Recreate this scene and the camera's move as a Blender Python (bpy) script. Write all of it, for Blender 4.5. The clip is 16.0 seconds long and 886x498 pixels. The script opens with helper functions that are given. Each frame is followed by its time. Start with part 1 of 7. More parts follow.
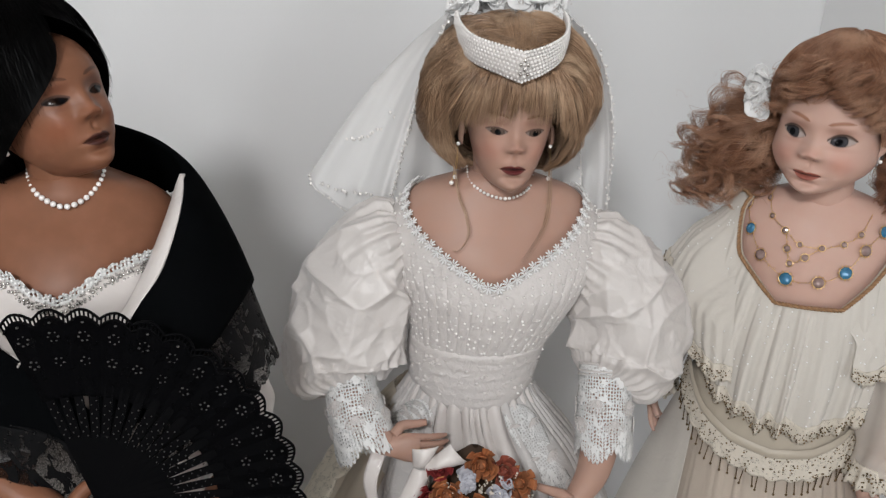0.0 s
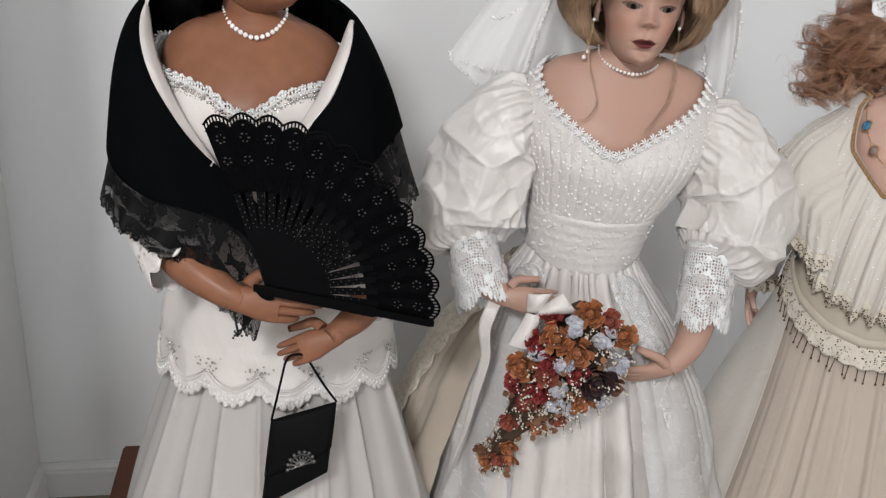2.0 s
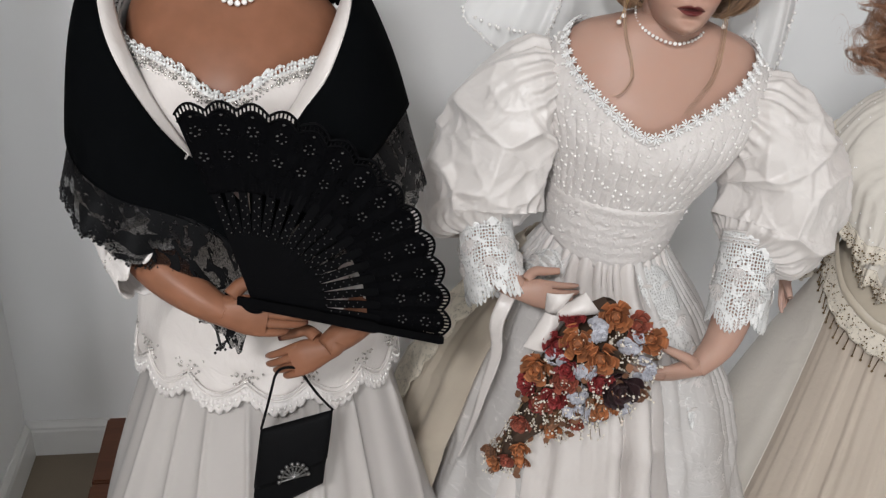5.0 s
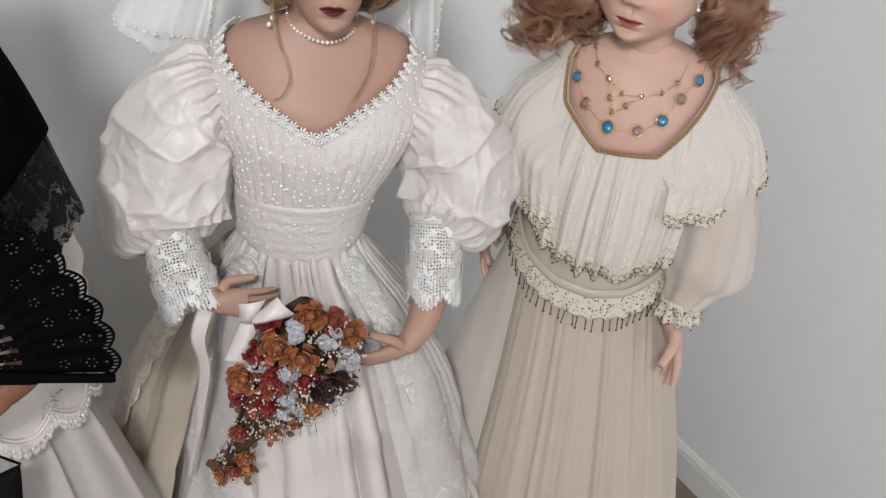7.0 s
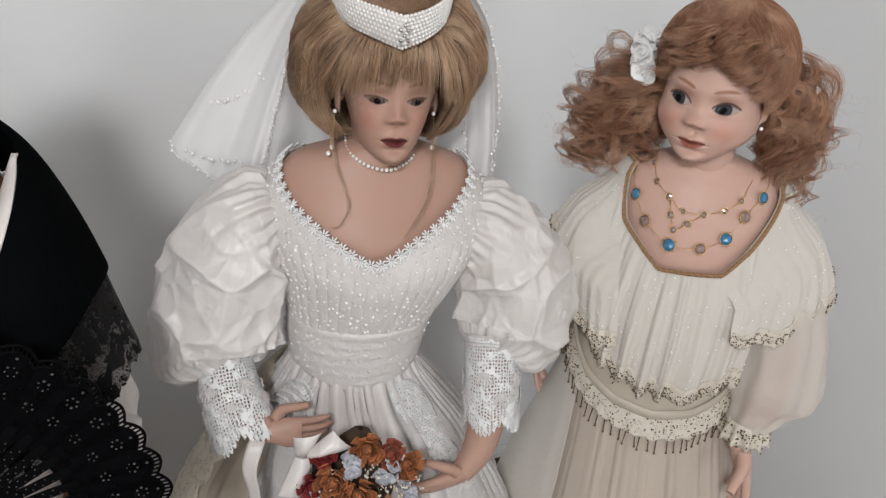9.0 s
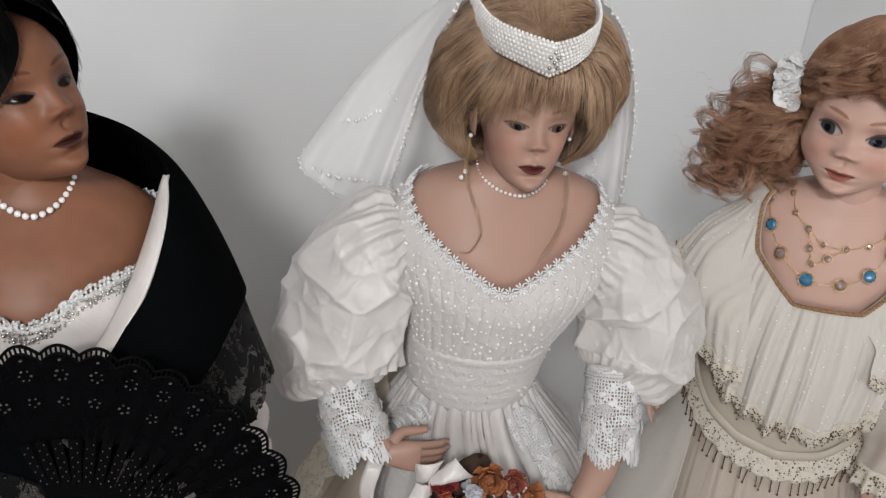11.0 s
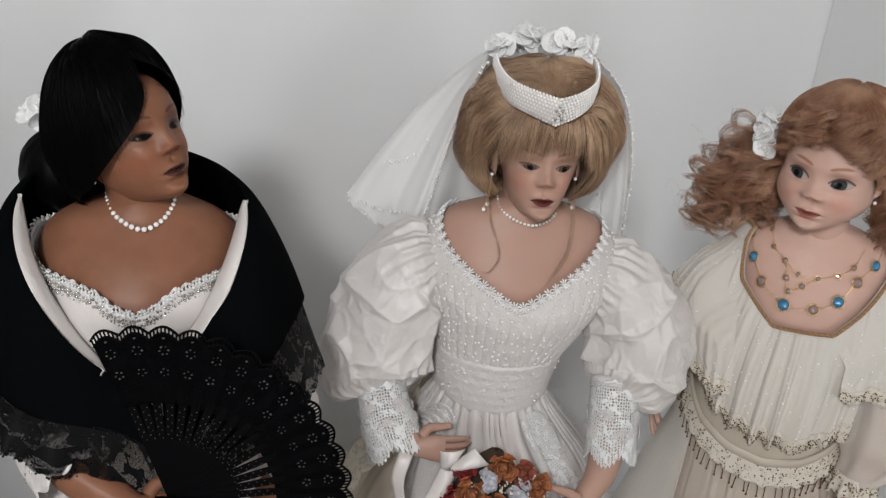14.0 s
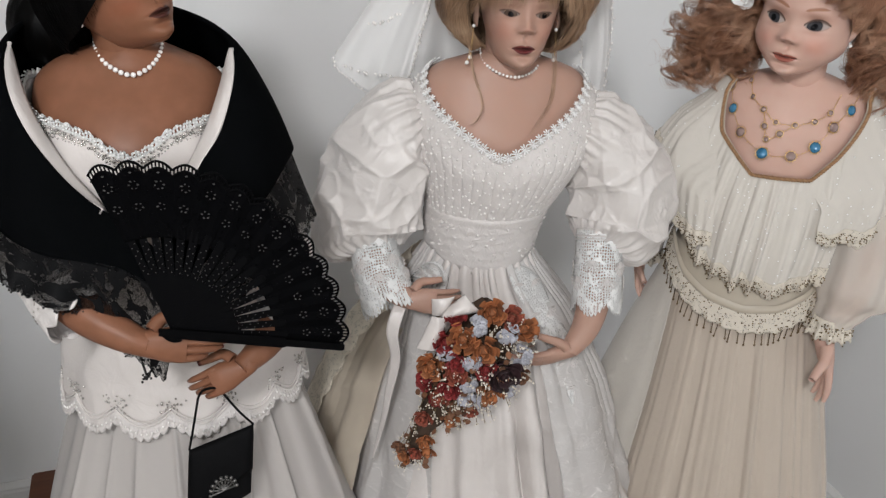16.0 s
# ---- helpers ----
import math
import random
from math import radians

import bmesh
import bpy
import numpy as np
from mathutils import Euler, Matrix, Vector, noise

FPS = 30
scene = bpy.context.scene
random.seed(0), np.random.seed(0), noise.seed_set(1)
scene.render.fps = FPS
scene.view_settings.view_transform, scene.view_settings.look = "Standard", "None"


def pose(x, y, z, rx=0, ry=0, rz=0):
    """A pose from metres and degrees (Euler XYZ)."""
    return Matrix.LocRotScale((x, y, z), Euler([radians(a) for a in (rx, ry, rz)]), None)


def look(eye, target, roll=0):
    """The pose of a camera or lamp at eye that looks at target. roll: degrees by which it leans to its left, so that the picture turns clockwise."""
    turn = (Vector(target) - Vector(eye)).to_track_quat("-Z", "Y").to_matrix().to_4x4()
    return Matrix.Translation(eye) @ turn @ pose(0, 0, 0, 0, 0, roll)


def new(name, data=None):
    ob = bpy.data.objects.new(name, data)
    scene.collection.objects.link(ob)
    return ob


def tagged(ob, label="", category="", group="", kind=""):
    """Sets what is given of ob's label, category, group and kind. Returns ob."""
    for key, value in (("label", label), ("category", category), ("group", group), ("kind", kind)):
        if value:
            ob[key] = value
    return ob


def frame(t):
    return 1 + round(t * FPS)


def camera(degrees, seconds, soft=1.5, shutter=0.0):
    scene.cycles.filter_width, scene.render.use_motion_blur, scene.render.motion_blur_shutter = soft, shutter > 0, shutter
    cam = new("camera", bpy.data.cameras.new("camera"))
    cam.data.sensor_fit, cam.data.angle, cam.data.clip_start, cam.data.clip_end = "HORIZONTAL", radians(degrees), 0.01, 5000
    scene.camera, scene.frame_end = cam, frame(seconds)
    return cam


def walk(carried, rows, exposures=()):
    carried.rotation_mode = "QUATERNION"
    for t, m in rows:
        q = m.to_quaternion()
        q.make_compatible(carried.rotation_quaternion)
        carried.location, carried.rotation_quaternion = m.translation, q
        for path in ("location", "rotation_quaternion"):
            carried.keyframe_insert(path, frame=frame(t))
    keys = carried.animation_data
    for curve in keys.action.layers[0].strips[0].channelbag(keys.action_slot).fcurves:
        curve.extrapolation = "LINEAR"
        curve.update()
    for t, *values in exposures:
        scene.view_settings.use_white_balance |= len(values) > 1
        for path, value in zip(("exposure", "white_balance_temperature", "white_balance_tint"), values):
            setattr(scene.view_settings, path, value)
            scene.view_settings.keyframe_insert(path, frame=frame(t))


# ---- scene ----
cam = camera(57.4, 16.0, soft=1.3)
PATH = [
    (0, (-0.116, -0.054, 1.582), (0.498, 1.718, 0.889), 3.0),
    (0.5, (-0.127, -0.11, 1.581), (0.482, 1.66, 0.876), 3.1),
    (1, (-0.122, -0.15, 1.552), (0.476, 1.619, 0.834), 3.2),
    (1.5, (-0.171, -0.17, 1.505), (0.34, 1.613, 0.758), 4.8),
    (2, (-0.198, -0.192, 1.481), (0.205, 1.607, 0.704), 5.4),
    (2.5, (-0.201, -0.205, 1.463), (0.175, 1.591, 0.668), 5.2),
    (3, (-0.212, -0.197, 1.445), (0.143, 1.599, 0.639), 6.1),
    (3.2, (-0.213, -0.184, 1.436), (0.135, 1.609, 0.621), 6.3),
    (5.3, (-0.187, -0.032, 1.518), (0.255, 1.663, 0.552), 6.4),
    (5.5, (-0.188, -0.054, 1.501), (0.314, 1.65, 0.582), 6.9),
    (6, (-0.116, -0.025, 1.538), (0.561, 1.563, 0.528), 6.4),
    (6.5, (-0.072, -0.04, 1.534), (0.779, 1.465, 0.529), 7.2),
    (7, (-0.072, -0.058, 1.566), (0.824, 1.439, 0.588), 7.0),
    (7.5, (-0.094, -0.077, 1.592), (0.823, 1.474, 0.723), 6.9),
    (8, (-0.128, -0.079, 1.607), (0.724, 1.532, 0.783), 7.1),
    (8.5, (-0.135, -0.05, 1.614), (0.687, 1.579, 0.796), 6.4),
    (9, (-0.088, 0.015, 1.612), (0.775, 1.614, 0.777), 5.5),
    (9.5, (-0.063, 0.083, 1.63), (0.769, 1.702, 0.802), 4.5),
    (10, (-0.078, 0.128, 1.62), (0.693, 1.77, 0.776), 4.9),
    (10.2, (-0.093, 0.132, 1.618), (0.648, 1.78, 0.761), 5.2),
    (12.3, (-0.195, -0.092, 1.657), (0.506, 1.6, 0.853), 5.2),
    (12.5, (-0.2, -0.103, 1.659), (0.5, 1.598, 0.873), 5.3),
    (13, (-0.203, -0.106, 1.657), (0.468, 1.619, 0.897), 5.3),
    (13.5, (-0.204, -0.098, 1.664), (0.448, 1.64, 0.918), 5.5),
    (14, (-0.198, -0.095, 1.663), (0.444, 1.648, 0.921), 5.3),
    (14.5, (-0.193, -0.086, 1.651), (0.432, 1.655, 0.892), 5.0),
    (15, (-0.2, -0.109, 1.617), (0.453, 1.616, 0.845), 4.7),
    (15.5, (-0.201, -0.151, 1.588), (0.457, 1.533, 0.732), 4.2),
    (16, (-0.205, -0.173, 1.569), (0.437, 1.505, 0.689), 3.8),
]
walk(cam, [(t, look(eye, target, roll)) for t, eye, target, roll in PATH], [(0, -0.12), (1, -0.02), (2, 0.12), (3, 0.16), (5.5, 0.12), (7, 0.08), (8.5, -0.02), (10, -0.06), (12.3, -0.16), (14.5, -0.18), (15.3, -0.12), (16, -0.02)])

# ---- world, light, exposure ----
world = bpy.data.worlds.new("room_world")
world.use_nodes = True
world.node_tree.nodes["Background"].inputs[0].default_value = (0.8, 0.85, 0.9, 1)
world.node_tree.nodes["Background"].inputs[1].default_value = 0.05
scene.world = world


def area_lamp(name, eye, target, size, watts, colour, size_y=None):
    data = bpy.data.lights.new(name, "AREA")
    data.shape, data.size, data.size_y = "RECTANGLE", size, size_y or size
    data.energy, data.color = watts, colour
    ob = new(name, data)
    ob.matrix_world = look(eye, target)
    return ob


area_lamp("ceiling_lamp", (-0.80, -0.90, 2.36), (-0.15, 0.5, 1.0), 0.26, 30, (0.985, 0.985, 1.0), 0.26)
# fill lamp added behind the camera; no window is built or known there
area_lamp("fill_light", (0.6, -5.45, 1.6), (0.2, 0.0, 1.3), 1.3, 50, (0.91, 0.955, 1.0), 1.6)
# second unseen fill, added at the left to brighten the east wall
area_lamp("side_fill_light", (-1.55, -2.6, 1.6), (0.6, -0.6, 1.5), 1.3, 24, (0.91, 0.955, 1.0), 1.3)

# ---- node helpers and materials ----


class Nodes:
    def __init__(self, name):
        self.mat = bpy.data.materials.new(name)
        self.mat.use_nodes = True
        self.t = self.mat.node_tree
        self.t.nodes.clear()
        self.out = self.t.nodes.new("ShaderNodeOutputMaterial")

    def n(self, kind, **props):
        node = self.t.nodes.new(kind)
        for k, v in props.items():
            if k in ("blend_type", "data_type", "operation", "feature", "attribute_name", "noise_dimensions", "interpolation_type", "wave_type", "bands_direction", "distance"):
                setattr(node, k, v)
            else:
                node.inputs[k.replace("_", " ")].default_value = v
        return node

    def link(self, a, b):
        self.t.links.new(a, b)

    def math(self, op, a, b=None, clamp=False):
        node = self.t.nodes.new("ShaderNodeMath")
        node.operation, node.use_clamp = op, clamp
        for i, v in enumerate((a, b)):
            if v is None:
                continue
            if isinstance(v, (int, float)):
                node.inputs[i].default_value = v
            else:
                self.link(v, node.inputs[i])
        return node.outputs[0]

    def mix(self, fac, a, b):
        node = self.t.nodes.new("ShaderNodeMix")
        node.data_type = "RGBA"
        for i, v in ((0, fac), (6, a), (7, b)):
            if isinstance(v, (int, float)):
                node.inputs[i].default_value = v
            elif isinstance(v, tuple):
                node.inputs[i].default_value = (*v, 1)
            else:
                self.link(v, node.inputs[i])
        return node.outputs[2]

    def coords(self, kind="Object"):
        return self.t.nodes.new("ShaderNodeTexCoord").outputs[kind]

    def noise(self, scale, detail=3, vec=None, rough=0.5, distort=0.0):
        node = self.n("ShaderNodeTexNoise", Scale=scale, Detail=detail, Roughness=rough, Distortion=distort)
        self.link(vec if vec is not None else self.coords(), node.inputs["Vector"])
        return node.outputs["Fac"]

    def ramp(self, fac, lo, hi):
        node = self.n("ShaderNodeMapRange", interpolation_type="SMOOTHSTEP")
        self.link(fac, node.inputs[0])
        node.inputs[1].default_value, node.inputs[2].default_value = lo, hi
        return node.outputs[0]

    def bump(self, height, strength, dist=0.001, normal=None):
        node = self.n("ShaderNodeBump", Strength=strength)
        node.inputs["Distance"].default_value = dist
        self.link(height, node.inputs["Height"])
        if normal is not None:
            self.link(normal, node.inputs["Normal"])
        return node.outputs[0]

    def stretch(self, sx, sy, sz, kind="Object"):
        node = self.t.nodes.new("ShaderNodeMapping")
        node.inputs["Scale"].default_value = (sx, sy, sz)
        self.link(self.coords(kind), node.inputs[0])
        return node.outputs[0]

    def principled(self, colour, rough=0.5, metal=0.0, normal=None, sheen=0.0, spec=0.5, sss=0.0, transmit=0.0, coat=0.0):
        node = self.t.nodes.new("ShaderNodeBsdfPrincipled")
        for key, v in (("Base Color", colour), ("Roughness", rough), ("Metallic", metal), ("Sheen Weight", sheen), ("Specular IOR Level", spec), ("Transmission Weight", transmit), ("Coat Weight", coat)):
            if isinstance(v, tuple):
                node.inputs[key].default_value = (*v, 1)
            elif isinstance(v, (int, float)):
                node.inputs[key].default_value = v
            else:
                self.link(v, node.inputs[key])
        if normal is not None:
            self.link(normal, node.inputs["Normal"])
        return node

    def done(self, shader, alpha=None):
        out = shader.outputs[0]
        if alpha is not None:
            clear = self.t.nodes.new("ShaderNodeBsdfTransparent")
            mixer = self.t.nodes.new("ShaderNodeMixShader")
            if isinstance(alpha, (int, float)):
                mixer.inputs[0].default_value = alpha
            else:
                self.link(alpha, mixer.inputs[0])
            self.link(clear.outputs[0], mixer.inputs[1])
            self.link(out, mixer.inputs[2])
            out = mixer.outputs[0]
        self.link(out, self.out.inputs[0])
        return self.mat


def paint_mat(name, a, b, rough, scale=6, bump=0.15, bscale=300):
    k = Nodes(name)
    c = k.mix(k.noise(scale, 4), a, b)
    return k.done(k.principled(c, rough, normal=k.bump(k.noise(bscale, 2), bump, 0.0006)))


def cloth_mat(name, a, b, rough, weave=900, sheen=0.3, crease=0.25, spec=0.4, cscale=35, translucent=0.0, alpha=None):
    k = Nodes(name)
    c = k.mix(k.noise(14, 4), a, b)
    fine = k.bump(k.noise(weave, 1, k.stretch(1, 1, 0.3)), 0.12, 0.0004)
    nrm = k.bump(k.noise(cscale, 3, None, 0.55, 0.8), crease, 0.006, fine)
    sh = k.principled(c, rough, normal=nrm, sheen=sheen, spec=spec)
    if translucent:
        tr = k.t.nodes.new("ShaderNodeBsdfTranslucent")
        k.link(c, tr.inputs[0])
        mx = k.t.nodes.new("ShaderNodeMixShader")
        mx.inputs[0].default_value = translucent
        k.link(sh.outputs[0], mx.inputs[1])
        k.link(tr.outputs[0], mx.inputs[2])
        sh = mx
    return k.done(sh, alpha)


def lace_mat(name, colour, blob_scale, blob_lo, blob_hi, net_scale, net_width, net_alpha, rough=0.6, base_alpha=0.0, spec=0.4, chance=1.0):
    """Openwork: a fine net with denser flower patches, on the cloth's own measure."""
    k = Nodes(name)
    uv = k.coords("UV")
    blob = k.ramp(k.noise(blob_scale, 2.5, uv, 0.55, 1.2), blob_lo, blob_hi)
    vor = k.n("ShaderNodeTexVoronoi", feature="DISTANCE_TO_EDGE", Scale=net_scale, Randomness=chance)
    k.link(uv, vor.inputs["Vector"])
    net = k.math("LESS_THAN", vor.outputs[0], net_width)
    net = k.math("MULTIPLY", net, net_alpha)
    alpha = k.math("MAXIMUM", k.math("MAXIMUM", blob, net), base_alpha)
    dark = tuple(0.9 * v for v in colour)
    c = k.mix(blob, dark, colour)
    nrm = k.bump(k.math("ADD", blob, net), 0.6, 0.001)
    return k.done(k.principled(c, rough, normal=nrm, spec=spec), alpha)


def plain(name, colour, rough=0.4, metal=0.0, spec=0.5, coat=0.0, spread=0.0, transmit=0.0):
    k = Nodes(name)
    c = colour
    if spread:
        info = k.t.nodes.new("ShaderNodeNewGeometry")
        lo = tuple(v * (1 - spread) for v in colour)
        hi = tuple(min(1, v * (1 + spread)) for v in colour)
        c = k.mix(info.outputs["Random Per Island"], lo, hi)
    return k.done(k.principled(c, rough, metal, spec=spec, coat=coat, transmit=transmit))


WALL = paint_mat("wall_paint", (0.87, 0.87, 0.87), (0.845, 0.844, 0.84), 0.75, 3, 0.2, 260)
CEIL = paint_mat("ceiling_paint", (0.8, 0.79, 0.77), (0.77, 0.76, 0.74), 0.85, 5, 0.3, 150)
TRIM = paint_mat("trim_paint", (0.78, 0.77, 0.75), (0.74, 0.73, 0.71), 0.35, 8, 0.06, 120)


def carpet_mat():
    k = Nodes("carpet")
    c = k.mix(k.noise(420, 3), (0.24, 0.19, 0.14), (0.42, 0.35, 0.27))
    c = k.mix(k.ramp(k.noise(5, 3), 0.35, 0.7), c, (0.30, 0.245, 0.19))
    return k.done(k.principled(c, 0.95, normal=k.bump(k.noise(500, 3), 1.0, 0.006), spec=0.1))


def wood_mat():
    k = Nodes("dark_wood")
    g = k.noise(9, 5, k.stretch(1.2, 9, 9), 0.6, 1.0)
    c = k.mix(g, (0.035, 0.012, 0.006), (0.10, 0.035, 0.016))
    return k.done(k.principled(c, 0.55, normal=k.bump(g, 0.15, 0.001), spec=0.25))


def porcelain_mat():
    k = Nodes("bisque_porcelain")
    at = k.n("ShaderNodeAttribute", attribute_name="paint")
    c = k.mix(k.ramp(k.noise(40, 3), 0.3, 0.8), at.outputs[0], k.mix(0.12, at.outputs[0], (0.5, 0.22, 0.14)))
    p = k.principled(c, 0.40, normal=k.bump(k.noise(700, 2), 0.04, 0.0003), spec=0.18)
    p.inputs["Subsurface Weight"].default_value = 0.06
    p.inputs["Subsurface Radius"].default_value = (0.006, 0.003, 0.0015)
    return k.done(p)


def eye_mat():
    k = Nodes("glass_eye")
    at = k.n("ShaderNodeAttribute", attribute_name="paint")
    return k.done(k.principled(at.outputs[0], 0.16, spec=0.06))


def hair_mat(name, dark, mid, light, rough=0.34, spec=0.45):
    k = Nodes(name)
    info = k.t.nodes.new("ShaderNodeNewGeometry")
    c = k.mix(info.outputs["Random Per Island"], dark, mid)
    c = k.mix(k.ramp(k.noise(25, 4), 0.42, 0.75), c, light)
    return k.done(k.principled(c, rough, normal=k.bump(k.noise(900, 2, k.stretch(1, 1, 0.15)), 0.25, 0.0006), spec=spec))


CARPET, WOOD = carpet_mat(), wood_mat()
PORCELAIN, EYE = porcelain_mat(), eye_mat()
HAIR_BLACK = hair_mat("black_hair", (0.001, 0.0009, 0.0009), (0.002, 0.0018, 0.0018), (0.0028, 0.0025, 0.0025), 0.40, 0.06)
HAIR_BLOND = hair_mat("light_brown_hair", (0.20, 0.115, 0.065), (0.50, 0.325, 0.205), (0.60, 0.42, 0.28))
HAIR_AUBURN = hair_mat("auburn_hair", (0.22, 0.095, 0.052), (0.54, 0.285, 0.17), (0.68, 0.42, 0.28))
# darker copy of the light brown: shade between the locks put into the colour
SHADED_BLOND = hair_mat("light_brown_hair_shaded", (0.10, 0.06, 0.035), (0.15, 0.09, 0.055), (0.19, 0.12, 0.075))
# auburn darkened for the layer under the curls, as shade in the colour
SHADED_AUBURN = hair_mat("auburn_hair_shaded", (0.16, 0.07, 0.038), (0.24, 0.11, 0.06), (0.30, 0.15, 0.09))
SATIN = cloth_mat("white_satin", (0.645, 0.60, 0.572), (0.595, 0.552, 0.525), 0.35, 1200, 0.1, 0.35, 0.5, 30)
SATIN_SOFT = cloth_mat("white_brocade", (0.64, 0.60, 0.575), (0.59, 0.552, 0.53), 0.42, 700, 0.2, 0.5, 0.45, 90)
ORGANZA = cloth_mat("white_organza", (0.63, 0.59, 0.562), (0.585, 0.548, 0.522), 0.19, 1200, 0.2, 0.15, 0.45, 18, 0.25, 0.93)
CHIFFON = cloth_mat("ivory_chiffon", (0.56, 0.478, 0.40), (0.52, 0.444, 0.37), 0.7, 1500, 0.3, 0.2, 0.25, 40, 0.12)
CHIFFON_SHEER = cloth_mat("sheer_ivory_chiffon", (0.76, 0.715, 0.65), (0.71, 0.665, 0.605), 0.7, 1500, 0.3, 0.2, 0.25, 40, 0.15, 0.88)
IVORY_SATIN = cloth_mat("ivory_satin", (0.46, 0.40, 0.32), (0.425, 0.37, 0.295), 0.4, 1200, 0.2, 0.2, 0.4, 30)
CHIFFON_VEIL = cloth_mat("thin_ivory_chiffon", (0.88, 0.82, 0.75), (0.83, 0.77, 0.70), 0.6, 1500, 0.3, 0.2, 0.3, 40, 0.3, 0.46)
TULLE = cloth_mat("white_tulle", (0.98, 0.97, 0.96), (0.95, 0.94, 0.93), 0.7, 2500, 0.5, 0.1, 0.2, 20, 0.35, 0.68)
TULLE_CREAM = cloth_mat("cream_tulle", (0.74, 0.66, 0.55), (0.68, 0.60, 0.50), 0.7, 2500, 0.3, 0.1, 0.2, 20, 0.4, 0.72)
WOOL = cloth_mat("black_wool", (0.0015, 0.0018, 0.002), (0.003, 0.0033, 0.0038), 0.95, 500, 0.0, 0.15, 0.015, 60)
LACE_BLACK = lace_mat("black_lace", (0.003, 0.003, 0.0035), 46, 0.475, 0.495, 420, 0.09, 0.6, 0.6, 0.30, 0.1)
FAN_LEAF = lace_mat("black_fan_lace", (0.002, 0.002, 0.0024), 90, 0.36, 0.42, 500, 0.16, 1.0, 0.8, 0.8, 0.02)
LACE_WHITE = lace_mat("white_guipure_lace", (0.76, 0.755, 0.74), 75, 0.53, 0.56, 230, 0.20, 1.0, 0.6, 0.0, 0.4, 0.35)
LACE_OVER = lace_mat("woven_flower_organza", (0.66, 0.63, 0.61), 55, 0.45, 0.72, 300, 0.0, 0.0, 0.35, 0.84)
TAFFETA = cloth_mat("white_taffeta", (0.70, 0.655, 0.625), (0.65, 0.608, 0.58), 0.40, 1200, 0.25, 0.5, 0.5, 24, 0.08)
LACE_CREAM = lace_mat("cream_lace", (0.70, 0.63, 0.52), 85, 0.42, 0.50, 330, 0.16, 1.0, 0.7, 0.1)
TRIM_LACE = lace_mat("ivory_trim_lace", (0.66, 0.60, 0.51), 150, 0.36, 0.46, 500, 0.2, 1.0, 0.7, 0.35)
PEARL = plain("pearl", (0.84, 0.81, 0.78), 0.18, 0.0, 0.6, 0.5, 0.06)
SEQUIN = plain("silver_bead", (0.62, 0.60, 0.57), 0.22, 0.85, spread=0.3)
BRASS = plain("brass_bead", (0.19, 0.135, 0.07), 0.4, 0.6, spread=0.4)
BRASS_DARK = plain("dark_bugle_bead", (0.13, 0.085, 0.04), 0.35, 0.6, spread=0.3)
ROPE = plain("gold_cord", (0.30, 0.17, 0.085), 0.55, 0.2, spread=0.35)
GOLD = plain("gold_wire", (0.75, 0.52, 0.25), 0.28, 0.9)
BLUE = plain("blue_glass", (0.025, 0.17, 0.32), 0.04, 0.25, 0.8, 1.0, 0.4)
MAUVE = plain("mauve_glass", (0.27, 0.18, 0.165), 0.05, 0.25, 0.8, 1.0, 0.35)
JET = plain("black_lacquer", (0.002, 0.002, 0.0024), 0.5, 0.0, 0.03)
JET_GLOSS = plain("glossy_black_lacquer", (0.002, 0.002, 0.0024), 0.25, 0.0, 0.06)
JET_BEAD = plain("jet_bead", (0.006, 0.006, 0.007), 0.12, 0.0, 0.6)
PURSE = cloth_mat("black_silk", (0.002, 0.002, 0.0024), (0.004, 0.004, 0.0045), 0.7, 900, 0.004, 0.1, 0.08, 60)
ANTIQUE = plain("dull_silver", (0.16, 0.155, 0.15), 0.4, 0.8)
NAIL_STEEL = plain("dark_metal", (0.05, 0.05, 0.05), 0.4, 0.8)
PETALS = {
    "rust": plain("rust_petal", (0.26, 0.062, 0.036), 0.75, spread=0.35),
    "orange": plain("orange_petal", (0.34, 0.118, 0.042), 0.75, spread=0.45),
    "red": plain("dark_red_petal", (0.22, 0.02, 0.02), 0.7, spread=0.35),
    "grey": plain("grey_blue_petal", (0.40, 0.40, 0.44), 0.8, spread=0.2),
    "wine": plain("black_wine_petal", (0.022, 0.006, 0.008), 0.7, spread=0.3),
    "brown": plain("brown_petal", (0.16, 0.07, 0.035), 0.8, spread=0.4),
}
FILLING_BROWN = plain("dark_brown_filling", (0.05, 0.028, 0.016), 0.9)
STEM = plain("dry_stem", (0.20, 0.14, 0.07), 0.8, spread=0.3)
BUDS = plain("dry_white_bud", (0.66, 0.60, 0.52), 0.7, spread=0.2)
FLOWER = cloth_mat("white_silk_petal", (0.95, 0.945, 0.935), (0.92, 0.915, 0.90), 0.6, 900, 0.6, 0.05, 0.3, 60, 0.12)

# ---- geometry helpers ----
rng = np.random.default_rng(7)


def cr(points, u):
    """Smooth curve through the points, sampled at u in 0..1."""
    p = np.asarray(points, float)
    n = len(p) - 1
    u = np.clip(np.asarray(u, float), 0, 1) * n
    i = np.minimum(u.astype(int), n - 1)
    f = (u - i)[..., None]
    a, b, c, d = p[np.maximum(i - 1, 0)], p[i], p[i + 1], p[np.minimum(i + 2, n)]
    return 0.5 * (2 * b + (c - a) * f + (2 * a - 5 * b + 4 * c - d) * f**2 + (3 * b - a - 3 * c + d) * f**3)


